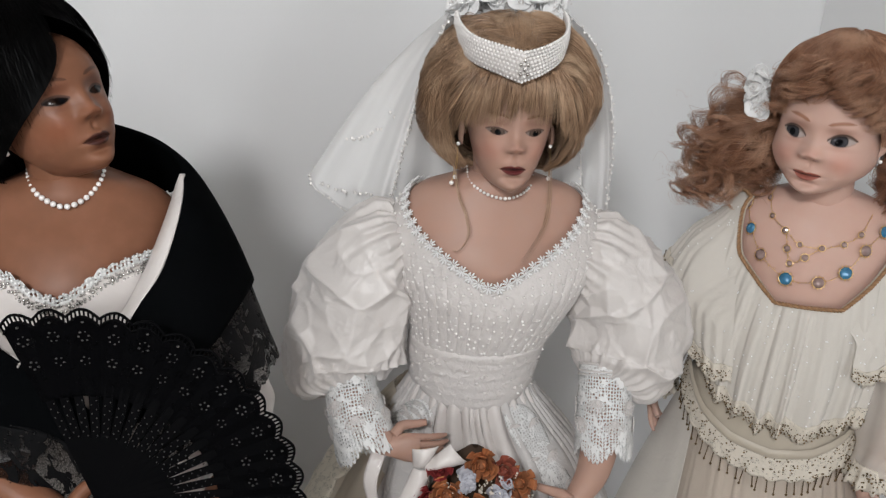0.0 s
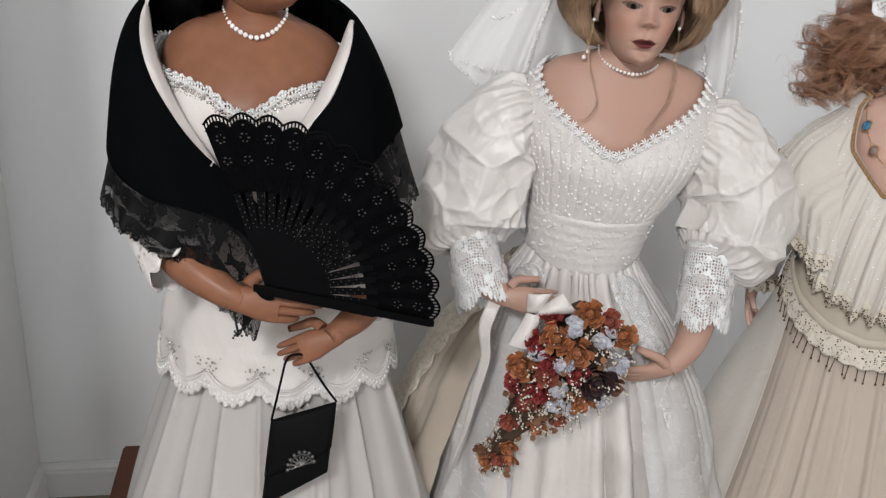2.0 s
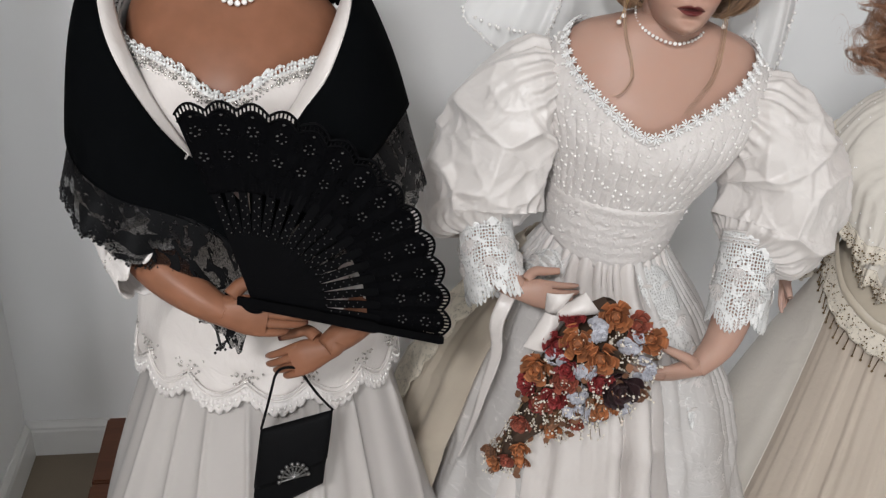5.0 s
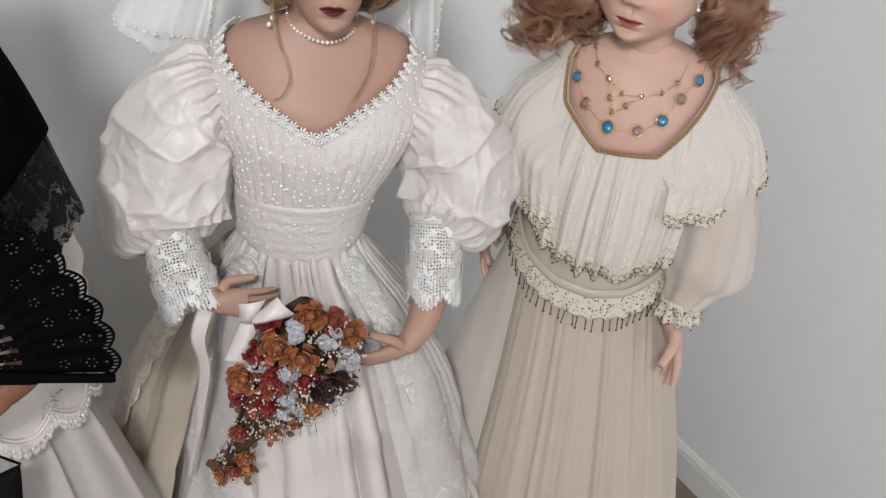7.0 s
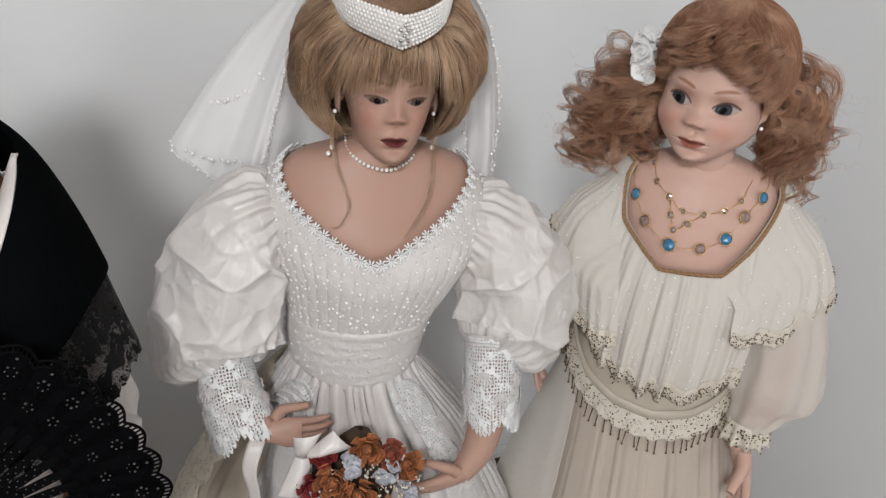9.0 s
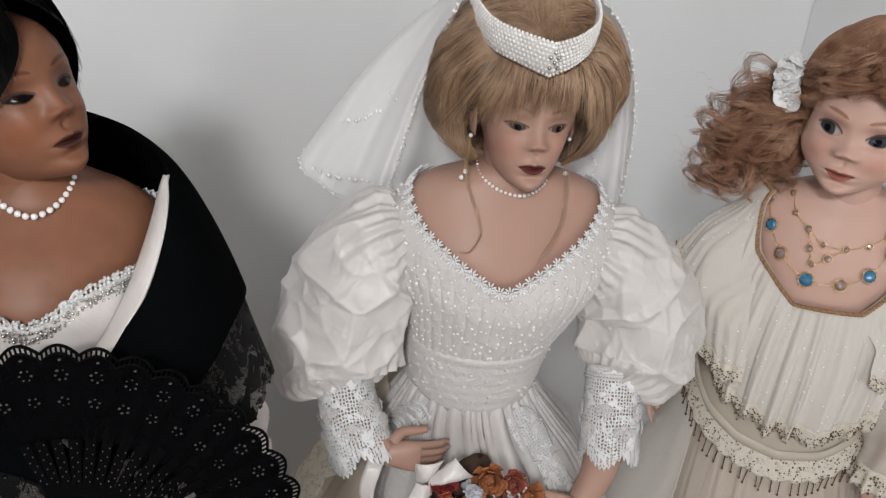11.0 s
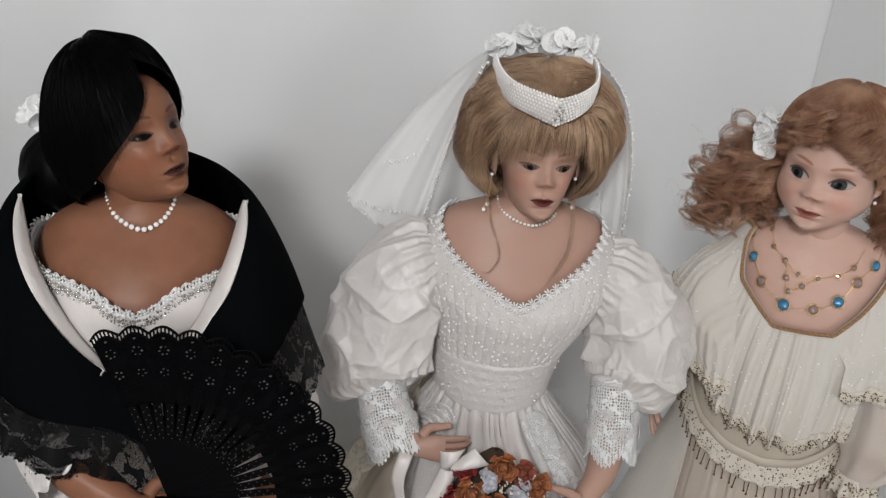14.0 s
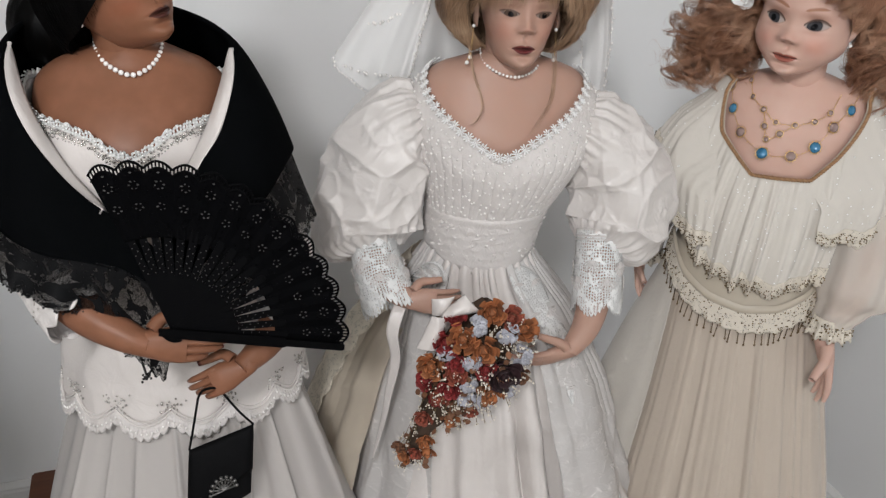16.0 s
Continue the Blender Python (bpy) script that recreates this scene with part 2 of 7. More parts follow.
def at(table, x):
    """Smooth value at x of a table of (x, value...) rows in rising x."""
    t = np.asarray(table, float)
    cols = [np.interp(x, t[:, 0], t[:, k]) for k in range(1, t.shape[1])]
    return cols[0] if len(cols) == 1 else cols


def smooth(e0, e1, x):
    t = np.clip((np.asarray(x, float) - e0) / (e1 - e0), 0, 1)
    return t * t * (3 - 2 * t)


def wob(p, freq, seed=0):
    """Smooth noise about -1..1 from a few sines in mixed directions."""
    r = np.random.default_rng(seed)
    out = 0
    for k in range(5):
        d = r.normal(size=3)
        d /= np.linalg.norm(d)
        out = out + np.sin(p @ d * freq * (0.7 + 0.25 * k) * 6.283 + r.uniform(0, 6.28))
    return out / 3.0


def unit(v):
    v = np.asarray(v, float)
    return v / np.maximum(np.linalg.norm(v, axis=-1, keepdims=True), 1e-9)


class Mesh:
    def __init__(self):
        self.v, self.f, self.m, self.uv, self.c, self.n = [], [], [], [], [], 0

    def add(self, verts, faces, mat=0, uv=None, col=None):
        verts = np.asarray(verts, float).reshape(-1, 3)
        faces = np.asarray(faces, int)
        self.v.append(verts)
        self.f.extend((faces + self.n).tolist())
        if np.isscalar(mat):
            mat = [mat] * len(faces)
        self.m.extend(int(k) for k in mat)
        self.uv.append(np.zeros((len(verts), 2)) if uv is None else np.asarray(uv, float).reshape(-1, 2))
        if col is None:
            col = (0.8, 0.8, 0.8)
        col = np.asarray(col, float)
        self.c.append(np.tile(col, (len(verts), 1)) if col.ndim == 1 else col.reshape(-1, 3))
        self.n += len(verts)

    def grid(self, p, wrap_u=False, wrap_v=False, mat=0, uv=None, col=None, flip=False):
        """p: (nu, nv, 3)."""
        nu, nv = p.shape[:2]
        idx = np.arange(nu * nv).reshape(nu, nv)
        if wrap_u:
            idx = np.vstack([idx, idx[:1]])
        if wrap_v:
            idx = np.hstack([idx, idx[:, :1]])
        q = np.stack([idx[:-1, :-1], idx[1:, :-1], idx[1:, 1:], idx[:-1, 1:]], -1).reshape(-1, 4)
        if flip:
            q = q[:, ::-1]
        if uv is None:
            du = np.r_[0, np.cumsum(np.linalg.norm(np.diff(p[:, nv // 2], axis=0), axis=1))]
            dv = np.r_[0, np.cumsum(np.linalg.norm(np.diff(p[nu // 2], axis=0), axis=1))]
            uv = np.stack(np.meshgrid(du, dv, indexing="ij"), -1)
        self.add(p, q, mat, uv, col)
        return idx

    def tube(self, path, radius, sides=8, mat=0, cap=True, col=None, flat=1.0):
        path = np.asarray(path, float)
        n = len(path)
        r = np.broadcast_to(np.asarray(radius, float), (n,))
        tan = unit(np.gradient(path, axis=0))
        ref = np.array([0.31, 0.17, 0.93]) if abs(tan[0, 2]) < 0.9 else np.array([1.0, 0.1, 0])
        a = unit(np.cross(tan, ref))
        for i in range(1, n):
            a[i] = unit(a[i - 1] - tan[i] * (a[i - 1] @ tan[i]))
        b = np.cross(tan, a)
        ang = np.linspace(0, 2 * np.pi, sides, endpoint=False)
        ring = path[:, None] + r[:, None, None] * (np.cos(ang)[None, :, None] * a[:, None] + flat * np.sin(ang)[None, :, None] * b[:, None])
        if col is not None and np.ndim(col) == 2:
            col = np.repeat(np.asarray(col), sides, axis=0)
        start = self.n
        self.grid(ring, wrap_v=True, mat=mat, col=col, flip=True)
        if cap:
            self.f.append([start + k for k in range(sides)])
            self.f.append([start + (n - 1) * sides + k for k in range(sides)][::-1])
            self.m.extend([mat, mat])

    def strands(self, paths, radius, mat=0, sides=3, col=None):
        """paths: (count, n, 3): thin tapered hairs."""
        paths = np.asarray(paths, float)
        k, n = paths.shape[:2]
        tan = unit(np.gradient(paths, axis=1))
        a = unit(np.cross(tan, np.array([0.31, 0.77, 0.55])))
        b = np.cross(tan, a)
        r = np.broadcast_to(np.asarray(radius, float), (k,))[:, None] * (1 - 0.75 * np.linspace(0, 1, n) ** 3)[None]
        ang = np.linspace(0, 2 * np.pi, sides, endpoint=False)
        ring = paths[:, :, None] + r[:, :, None, None] * (np.cos(ang)[:, None] * a[:, :, None] + np.sin(ang)[:, None] * b[:, :, None])
        idx = np.arange(k * n * sides).reshape(k, n, sides)
        idx = np.concatenate([idx, idx[:, :, :1]], 2)
        q = np.stack([idx[:, :-1, :-1], idx[:, :-1, 1:], idx[:, 1:, 1:], idx[:, 1:, :-1]], -1).reshape(-1, 4)
        self.add(ring, q, mat, None, col)

    def beads(self, points, radius, mat=0, seg=8, rings=5, squash=1.0):
        points = np.asarray(points, float).reshape(-1, 3)
        r = np.broadcast_to(np.asarray(radius, float), (len(points),))
        th = np.linspace(0, np.pi, rings + 1)[1:-1]
        ang = np.linspace(0, 2 * np.pi, seg, endpoint=False)
        ball = [[0, 0, 1]] + [[np.sin(t) * np.cos(a), np.sin(t) * np.sin(a), np.cos(t)] for t in th for a in ang] + [[0, 0, -1]]
        ball = np.array(ball) * (1, 1, squash)
        faces, m = [], len(ball) - 1
        for k in range(seg):
            faces.append((0, 1 + k, 1 + (k + 1) % seg, 1 + (k + 1) % seg))
            last = 1 + (len(th) - 1) * seg
            faces.append((m, last + (k + 1) % seg, last + k, last + k))
            for j in range(len(th) - 1):
                a0 = 1 + j * seg
                faces.append((a0 + k, a0 + seg + k, a0 + seg + (k + 1) % seg, a0 + (k + 1) % seg))
        faces = np.array(faces)
        v = points[:, None] + r[:, None, None] * ball[None]
        f = faces[None] + (np.arange(len(points)) * len(ball))[:, None, None]
        self.add(v, f.reshape(-1, 4), mat)

    def box(self, lo, hi, bevel=0.0, mat=0):
        bm = bmesh.new()
        bmesh.ops.create_cube(bm, size=1)
        lo, hi = np.array(lo, float), np.array(hi, float)
        for v in bm.verts:
            v.co = Vector((lo + hi) / 2 + np.array(v.co) * (hi - lo))
        if bevel:
            bmesh.ops.bevel(bm, geom=list(bm.edges), offset=bevel, segments=2, affect="EDGES")
        bm.verts.index_update()
        base = self.n
        vs = [tuple(v.co) for v in bm.verts]
        self.v.append(np.array(vs))
        self.uv.append(np.zeros((len(vs), 2)))
        self.c.append(np.full((len(vs), 3), 0.8))
        for f in bm.faces:
            self.f.append([base + v.index for v in f.verts])
            self.m.append(mat)
        self.n += len(vs)
        bm.free()

    def build(self, name, shift=(0, 0, 0), smooth_faces=True):
        v = np.concatenate(self.v) - np.asarray(shift)
        faces = []
        for f in self.f:
            g = []
            for i in f:
                if i not in g:
                    g.append(i)
            faces.append(g)
        me = bpy.data.meshes.new(name)
        me.from_pydata(v.tolist(), [], faces)
        me.polygons.foreach_set("material_index", np.array(self.m, dtype=np.int32))
        if smooth_faces:
            me.polygons.foreach_set("use_smooth", np.ones(len(faces), dtype=bool))
        loops = np.zeros(len(me.loops), dtype=np.int32)
        me.loops.foreach_get("vertex_index", loops)
        uv = np.concatenate(self.uv)[loops]
        me.uv_layers.new(name="UVMap").data.foreach_set("uv", uv.astype(np.float32).ravel())
        col = np.concatenate(self.c)
        layer = me.color_attributes.new("paint", "FLOAT_COLOR", "POINT")
        layer.data.foreach_set("color", np.c_[col, np.ones(len(col))].astype(np.float32).ravel())
        me.update()
        return me


ROOTS = {}


def thing(name, label, category, where=None, base=(0, 0, 0), group="", kind=""):
    """An Empty at the thing's base; its parts are given in the frame `where`."""
    where = where or Matrix()
    ob = new(name)
    ob.empty_display_size = 0.02
    ob.matrix_world = where @ Matrix.Translation(base)
    ROOTS[ob] = tuple(base)
    return tagged(ob, label, category, group, kind)


def part(name, mesh, materials, parent, label="", thick=0.0, flat=False, kind=""):
    base = ROOTS.get(parent, (0, 0, 0))
    me = mesh.build(name, base, not flat)
    for m in materials if isinstance(materials, (list, tuple)) else [materials]:
        me.materials.append(m)
    ob = new(name, me)
    ob.parent = parent
    ROOTS[ob] = base
    if thick:
        mod = ob.modifiers.new("thickness", "SOLIDIFY")
        mod.thickness, mod.offset = thick, -1.0
    return tagged(ob, label, kind=kind)


def single(name, mesh, materials, label, category, where=None, base=(0, 0, 0), kind="", thick=0.0, flat=False, group=""):
    me = mesh.build(name, base, not flat)
    for m in materials if isinstance(materials, (list, tuple)) else [materials]:
        me.materials.append(m)
    ob = new(name, me)
    ob.matrix_world = (where or Matrix()) @ Matrix.Translation(base)
    if thick:
        mod = ob.modifiers.new("thickness", "SOLIDIFY")
        mod.thickness, mod.offset = thick, -1.0
    return tagged(ob, label, category, group, kind)


def rings(rows, n=64, a0=0.0, a1=2 * np.pi, power=1.0):
    """rows: (z, cx, cy, rx, ry); angle 0 faces the viewer (-y), then turns to +x. Returns the function of (u, s)."""
    rows = np.asarray(rows, float)
    rows = rows[np.argsort(rows[:, 0])]

    def surface(ang, z):
        cx, cy, rx, ry = (np.interp(z, rows[:, 0], rows[:, k]) for k in (1, 2, 3, 4))
        c, s = np.cos(ang), np.sin(ang)
        if power != 1.0:
            c, s = np.sign(c) * np.abs(c) ** power, np.sign(s) * np.abs(s) ** power
        return np.stack([cx + rx * s, cy - ry * c, z + 0 * ang], -1)

    return surface


def smooth_rows(rows, n=40):
    rows = np.asarray(rows, float)
    rows = rows[np.argsort(rows[:, 0])]
    return cr(rows, np.linspace(0, 1, n))


def crumple(p, amp, f, seed):
    """Sharp creases as in taffeta."""
    q = p.reshape(-1, 3)
    a = 0.5 - np.abs(wob(q, f, seed)) ** 0.8
    b = 0.5 - np.abs(wob(q * (1.6, 1.6, 0.7), f * 1.7, seed + 1)) ** 0.8
    return (amp * (a + 0.5 * b)).reshape(p.shape[:-1])


def facets(p, amp, cells, seed):
    """Flat patches that meet in crisp ridges, as stiff taffeta breaks."""
    q = p.reshape(-1, 3)
    r = np.random.default_rng(seed)
    c = q[r.integers(0, len(q), cells)]
    size = np.sqrt(np.prod(np.sort(q.max(0) - q.min(0))[1:]) * 3.0 / cells)
    w = q + 0.22 * size * np.stack([wob(q, 0.6 / size, seed + k) for k in range(3)], -1)
    d = np.sort(np.linalg.norm(w[:, None] - c[None], axis=2), axis=1)
    gap = (d[:, 1] - d[:, 0]) / size
    tone = wob(q, 0.35 / size, seed + 9)
    return (amp * (0.75 * np.exp(-3.0 * gap) + 0.35 * tone - 0.35)).reshape(p.shape[:-1])


def sprigs(p, count, size, height, seed):
    """Small five-petalled flowers woven into the cloth, in low relief."""
    q = p.reshape(-1, 3)
    r = np.random.default_rng(seed + 40)
    out = np.zeros(len(q))
    for c in q[r.integers(0, len(q), count)]:
        d = q - c
        near = np.where((d**2).sum(1) < (1.5 * size) ** 2)[0]
        e = d[near]
        th = np.arctan2(e[:, 2], e[:, 0]) + r.uniform(0, 6.28)
        rad = np.linalg.norm(e, axis=1) / size
        out[near] = np.maximum(out[near], height * (1 - smooth(0.75, 1.0, rad / (0.62 + 0.38 * np.abs(np.cos(2.5 * th))))))
    return out.reshape(p.shape[:-1])


# ---- the room ----
X0, X1, Y0, Y1, H0 = -0.78, 1.42, -5.6, 1.62, 2.45


def slab(name, lo, hi, mat, label, category, bevel=0.0):
    m = Mesh()
    m.box(lo, hi, bevel)
    return single(name, m, mat, label, category, kind="structure", flat=True)


slab("floor", (-1.8, Y0 - 0.1, -0.08), (X1 + 0.1, Y1 + 0.1, 0.0), CARPET, "beige cut-pile carpet, faintly mottled", "floor")
slab("ceiling", (-1.8, Y0 - 0.1, H0), (X1 + 0.1, Y1 + 0.1, H0 + 0.08), CEIL, "plain white painted ceiling", "ceiling")
slab("wall_north", (X0 - 0.1, Y1, 0.002), (X1 + 0.1, Y1 + 0.1, H0 - 0.002), WALL, "pale grey painted plaster wall behind the dolls", "wall")
slab("wall_north", (-1.7, Y1 + 0.002, 0.002), (X0 - 0.102, Y1 + 0.1, H0 - 0.002), WALL, "pale grey painted plaster wall past the door", "wall")
slab("wall_east", (X1, Y0, 0.002), (X1 + 0.1, Y1 - 0.002, H0 - 0.002), WALL, "pale grey painted plaster side wall", "wall")
slab("wall_south", (-1.7, Y0 - 0.1, 0.002), (X1 - 0.002, Y0 - 0.002, H0 - 0.002), WALL, "pale grey painted plaster wall", "wall")
slab("wall_west", (X0 - 0.1, 0.16, 0.002), (X0, Y1 - 0.002, H0 - 0.002), WALL, "pale grey painted plaster wall beside a door", "wall")
slab("wall_west", (-1.7, Y0, 0.002), (-1.6, Y1, H0 - 0.002), WALL, "pale grey painted plaster wall of the wider part of the room", "wall")


def baseboard(name, p, q, inward):
    """A moulded skirting from p to q, standing against a wall; inward: the way into the room."""
    profile = [(0, 0), (0.014, 0), (0.014, 0.074), (0.012, 0.080), (0.012, 0.086), (0.007, 0.094), (0.004, 0.100), (0, 0.101)]
    p, q, w = np.array(p, float), np.array(q, float), np.array(inward, float)
    m = Mesh()
    rows = np.array([[e[0] + w[0] * d, e[1] + w[1] * d, 0.001 + h] for e in (p, q) for d, h in profile]).reshape(2, len(profile), 3)
    m.grid(rows)
    single(name, m, TRIM, "white painted moulded baseboard", "baseboard", kind="structure", flat=True)


baseboard("baseboard_north", (X0 + 0.001, Y1 - 0.001), (X1 - 0.001, Y1 - 0.001), (0, -1))
baseboard("baseboard_east", (X1 - 0.001, Y1 - 0.016), (X1 - 0.001, Y0), (-1, 0))
baseboard("baseboard_west", (X0 + 0.001, 0.24), (X0 + 0.001, Y1 - 0.016), (1, 0))


def door(width=0.74, height=2.02):
    """A white panelled door standing ajar on its hinges."""
    swing = pose(X0 + 0.03, 0.12, 0.008, 0, 0, 0)
    root = thing("door_1", "white painted panelled door standing ajar", "door", swing @ pose(0, 0, 0, 0, 0, -8), kind="structure")
    m = Mesh()
    m.box((-0.018, 0, 0), (0.018, width, height), 0.003)
    part("leaf", m, TRIM, root, flat=True)
    for z0, z1 in ((0.2, 0.9), (1.05, 1.85)):
        m = Mesh()
        m.box((0.018, 0.12, z0), (0.024, width - 0.12, z1), 0.004)
        part("panel", m, TRIM, root, flat=True)
    for z in (0.25, 1.0, 1.75):
        m = Mesh()
        m.tube([(0.0, -0.008, z - 0.04), (0.0, -0.008, z + 0.04)], 0.006, 8)
        part("hinge", m, NAIL_STEEL, root, "dull metal hinge")


door()


def bench():
    """Low dark bench on which the dolls stand."""
    root = thing("bench", "low dark brown wooden bench under the dolls", "bench")
    for k in range(4):
        y = 0.56 + k * 0.1725
        m = Mesh()
        m.box((-0.5, y, 0.385), (0.9, y + 0.1695, 0.42), 0.004)
        part("plank", m, WOOD, root, flat=True)
    m = Mesh()
    for y in (0.585, 1.205):
        m.box((-0.44, y - 0.012, 0.30), (0.84, y + 0.012, 0.384), 0.003)
    part("apron", m, WOOD, root, flat=True)
    for x in (-0.45, 0.85):
        for y in (0.61, 1.18):
            m = Mesh()
            m.box((x - 0.028, y - 0.028, 0.001), (x + 0.028, y + 0.028, 0.384), 0.005)
            part("leg", m, WOOD, root, flat=True)


bench()

# ---- the dolls ----
FRAME_A = pose(-0.225, 0.86, 0, 0, 0, -5)
FRAME_B = pose(0.29, 0.92, 0, 0, 0, -15)
FRAME_C = pose(0.72, 0.785, 0, 0, 0, -40)


def to_head(m, p):
    p = np.asarray(p, float)
    r = np.array(m.to_3x3())
    return p @ r.T + np.array(m.translation)


def face(mesh, m, h, look_x, tone, lip, iris, brow, blush, lash=(0.03, 0.018, 0.015), shade=(0.25, 0.12, 0.08), eye_open=1.0, lid=1.0, smile=0.0, round_=0.0, white=(0.30, 0.24, 0.21), young=0.0, ex=0.15, ew=0.085, ir=1.0, bridge=1.0, tip=1.0):
    """Head of height h with its chin at the origin of m, facing -y; painted like bisque."""
    na, nv = 240, 176
    t = np.linspace(-1, 1, na)
    ang = np.pi * np.sign(t) * np.abs(t) ** 1.55
    v = np.linspace(0.0, 1.0, nv)
    A, V_ = np.meshgrid(ang, v, indexing="ij")
    w = at([(0, 0.0), (0.006, 0.06), (0.03, 0.125), (0.08, 0.19), (0.15, 0.245), (0.22, 0.285), (0.32, 0.318), (0.42, 0.335), (0.52, 0.345), (0.62, 0.352), (0.74, 0.345), (0.84, 0.305), (0.92, 0.235), (0.97, 0.15), (1, 0)], V_)
    f = at([(0, 0.30), (0.01, 0.345), (0.04, 0.385), (0.09, 0.39), (0.13, 0.382), (0.2, 0.405), (0.28, 0.41), (0.36, 0.42), (0.46, 0.425), (0.55, 0.44), (0.62, 0.45), (0.72, 0.44), (0.82, 0.39), (0.9, 0.31), (0.96, 0.19), (1, 0.0)], V_)
    b = at([(0, -0.24), (0.03, -0.12), (0.08, -0.02), (0.15, 0.1), (0.25, 0.27), (0.35, 0.4), (0.5, 0.5), (0.65, 0.52), (0.8, 0.45), (0.92, 0.28), (1, 0.0)], V_)
    w = w * (1 + round_ * np.exp(-(((V_ - 0.27) / 0.18) ** 2)))
    # smooth the tables
    for arr in (w, f, b):
        k = np.ones(7) / 7
        for i in range(2):
            arr[:, 3:-3] = np.apply_along_axis(lambda q: np.convolve(q, k, "valid"), 1, arr)
    c, s = np.cos(A), np.sin(A)
    x = w * np.sign(s) * np.abs(s) ** 0.92
    y = np.where(c > 0, -f * np.abs(c) ** 0.86, b * np.abs(c))
    front = np.clip(c * 3, 0, 1)

    def g(cx, cv, sx, sv, both=True):
        q = np.exp(-(((x - cx) / sx) ** 2) - ((V_ - cv) / sv) ** 2)
        return q + np.exp(-(((x + cx) / sx) ** 2) - ((V_ - cv) / sv) ** 2) if both and cx else q

    out = 0
    ridge = at([(0, 0), (0.318, 0), (0.345, 0.040), (0.372, 0.086), (0.395, 0.084), (0.45, 0.056), (0.52, 0.030), (0.58, 0.012), (0.64, 0), (1, 0)], V_)
    ridge = ridge * (1 - (1 - bridge) * smooth(0.39, 0.46, V_))
    for i in range(3):
        ridge[:, 2:-2] = (ridge[:, :-4] + ridge[:, 1:-3] + ridge[:, 2:-2] + ridge[:, 3:-1] + ridge[:, 4:]) / 5
    width = tip * at([(0, 0.056), (0.37, 0.058), (0.45, 0.050), (0.55, 0.056), (1, 0.056)], V_)
    out = out + ridge * np.exp(-((x / width) ** 2))
    out = out + 0.032 * g(0.054, 0.362, 0.034, 0.028)
    out = out - 0.012 * g(0.032, 0.336, 0.024, 0.016)
    out = out - 0.048 * g(0.145, 0.505, 0.085, 0.06) + 0.012 * g(0.16, 0.6, 0.1, 0.03)
    out = out + 0.035 * g(0.15, 0.49, 0.05, 0.036)
    out = out + 0.036 * g(0.0, 0.232, 0.07, 0.026, False) + 0.040 * g(0.0, 0.172, 0.06, 0.024, False) - 0.03 * g(0.0, 0.2, 0.085, 0.010, False)
    out = out - 0.02 * g(0.0, 0.125, 0.07, 0.022, False) + 0.025 * g(0.0, 0.06, 0.08, 0.04, False)
    out = out - 0.014 * g(0.0, 0.29, 0.016, 0.03, False) + 0.024 * g(0.19, 0.34, 0.09, 0.09)
    y = y - out * front
    p = np.stack([x * h, y * h, (V_ - young * V_ * (1 - V_)) * h], -1)
    es = ew / 0.085
    # paint
    col = np.tile(np.array(tone, float), (na, nv, 1))

    def lay(mask, colour):
        nonlocal col
        mask = (np.clip(mask, 0, 1) * front)[..., None]
        col = col * (1 - mask) + np.array(colour) * mask

    ax = np.abs(x)
    lay(0.55 * g(0.2, 0.33, 0.1, 0.09), blush)
    lay(0.3 * g(0.0, 0.38, 0.05, 0.04, False), blush)
    lay(0.5 * g(0.155, 0.565, 0.1, 0.035), shade)
    lay(0.3 * g(0.155, 0.445, 0.09, 0.018), shade)
    # brows
    by = 0.605 + 0.03 * np.sin(np.clip((ax - 0.06) / 0.2, 0, 1) * 2.4)
    bt = 0.013 * smooth(0.055, 0.09, ax) * (1 - smooth(0.17, 0.25, ax))
    lay(0.85 * (1 - smooth(0.5, 1.3, np.abs(V_ - by) / np.maximum(bt, 1e-4))) * (bt > 0.001), brow)
    # lips
    mx = x * 1.0
    line = 0.2 + smile * (mx / 0.1) ** 2
    hu = 0.040 * np.clip(1 - (mx / 0.108) ** 2, 0, 1) * (1 - 0.25 * np.exp(-((mx / 0.016) ** 2)))
    hl = 0.046 * np.clip(1 - (mx / 0.095) ** 2, 0, 1) ** 0.8
    d = V_ - line
    inside = np.where(d > 0, d / np.maximum(hu, 1e-5), -d / np.maximum(hl, 1e-5))
    lay((1 - smooth(0.8, 1.15, inside)) * (np.abs(mx) < 0.108), lip)
    lay((1 - smooth(0.003, 0.009, np.abs(d))) * (np.abs(mx) < 0.1), tuple(0.25 * k for k in lip))
    # nostrils
    lay(0.6 * g(0.034, 0.334, 0.017, 0.009), tuple(0.4 * k for k in shade))
    # eyes
    eyes = np.zeros_like(x)
    for sgn in (-1, 1):
        dx, dv = (x - sgn * ex) * sgn, V_ - 0.5 - 0.1 * (x - sgn * ex) * sgn
        up = 0.046 * es * eye_open * np.clip(1 - (np.abs(dx) / ew) ** 2.2, 0, 1)
        lo = 0.034 * es * np.clip(1 - (np.abs(dx) / ew) ** 2.0, 0, 1)
        q = np.where(dv > 0, dv / np.maximum(up, 1e-5), -dv / np.maximum(lo, 1e-5))
        inside = (1 - smooth(0.9, 1.1, q)) * (np.abs(dx) < ew)
        lay(0.9 * (1 - smooth(0.006 * lid, 0.018 * lid, np.abs(dv - up - 0.004))) * (np.abs(dx) < ew + 0.003) * (dv > 0), lash)
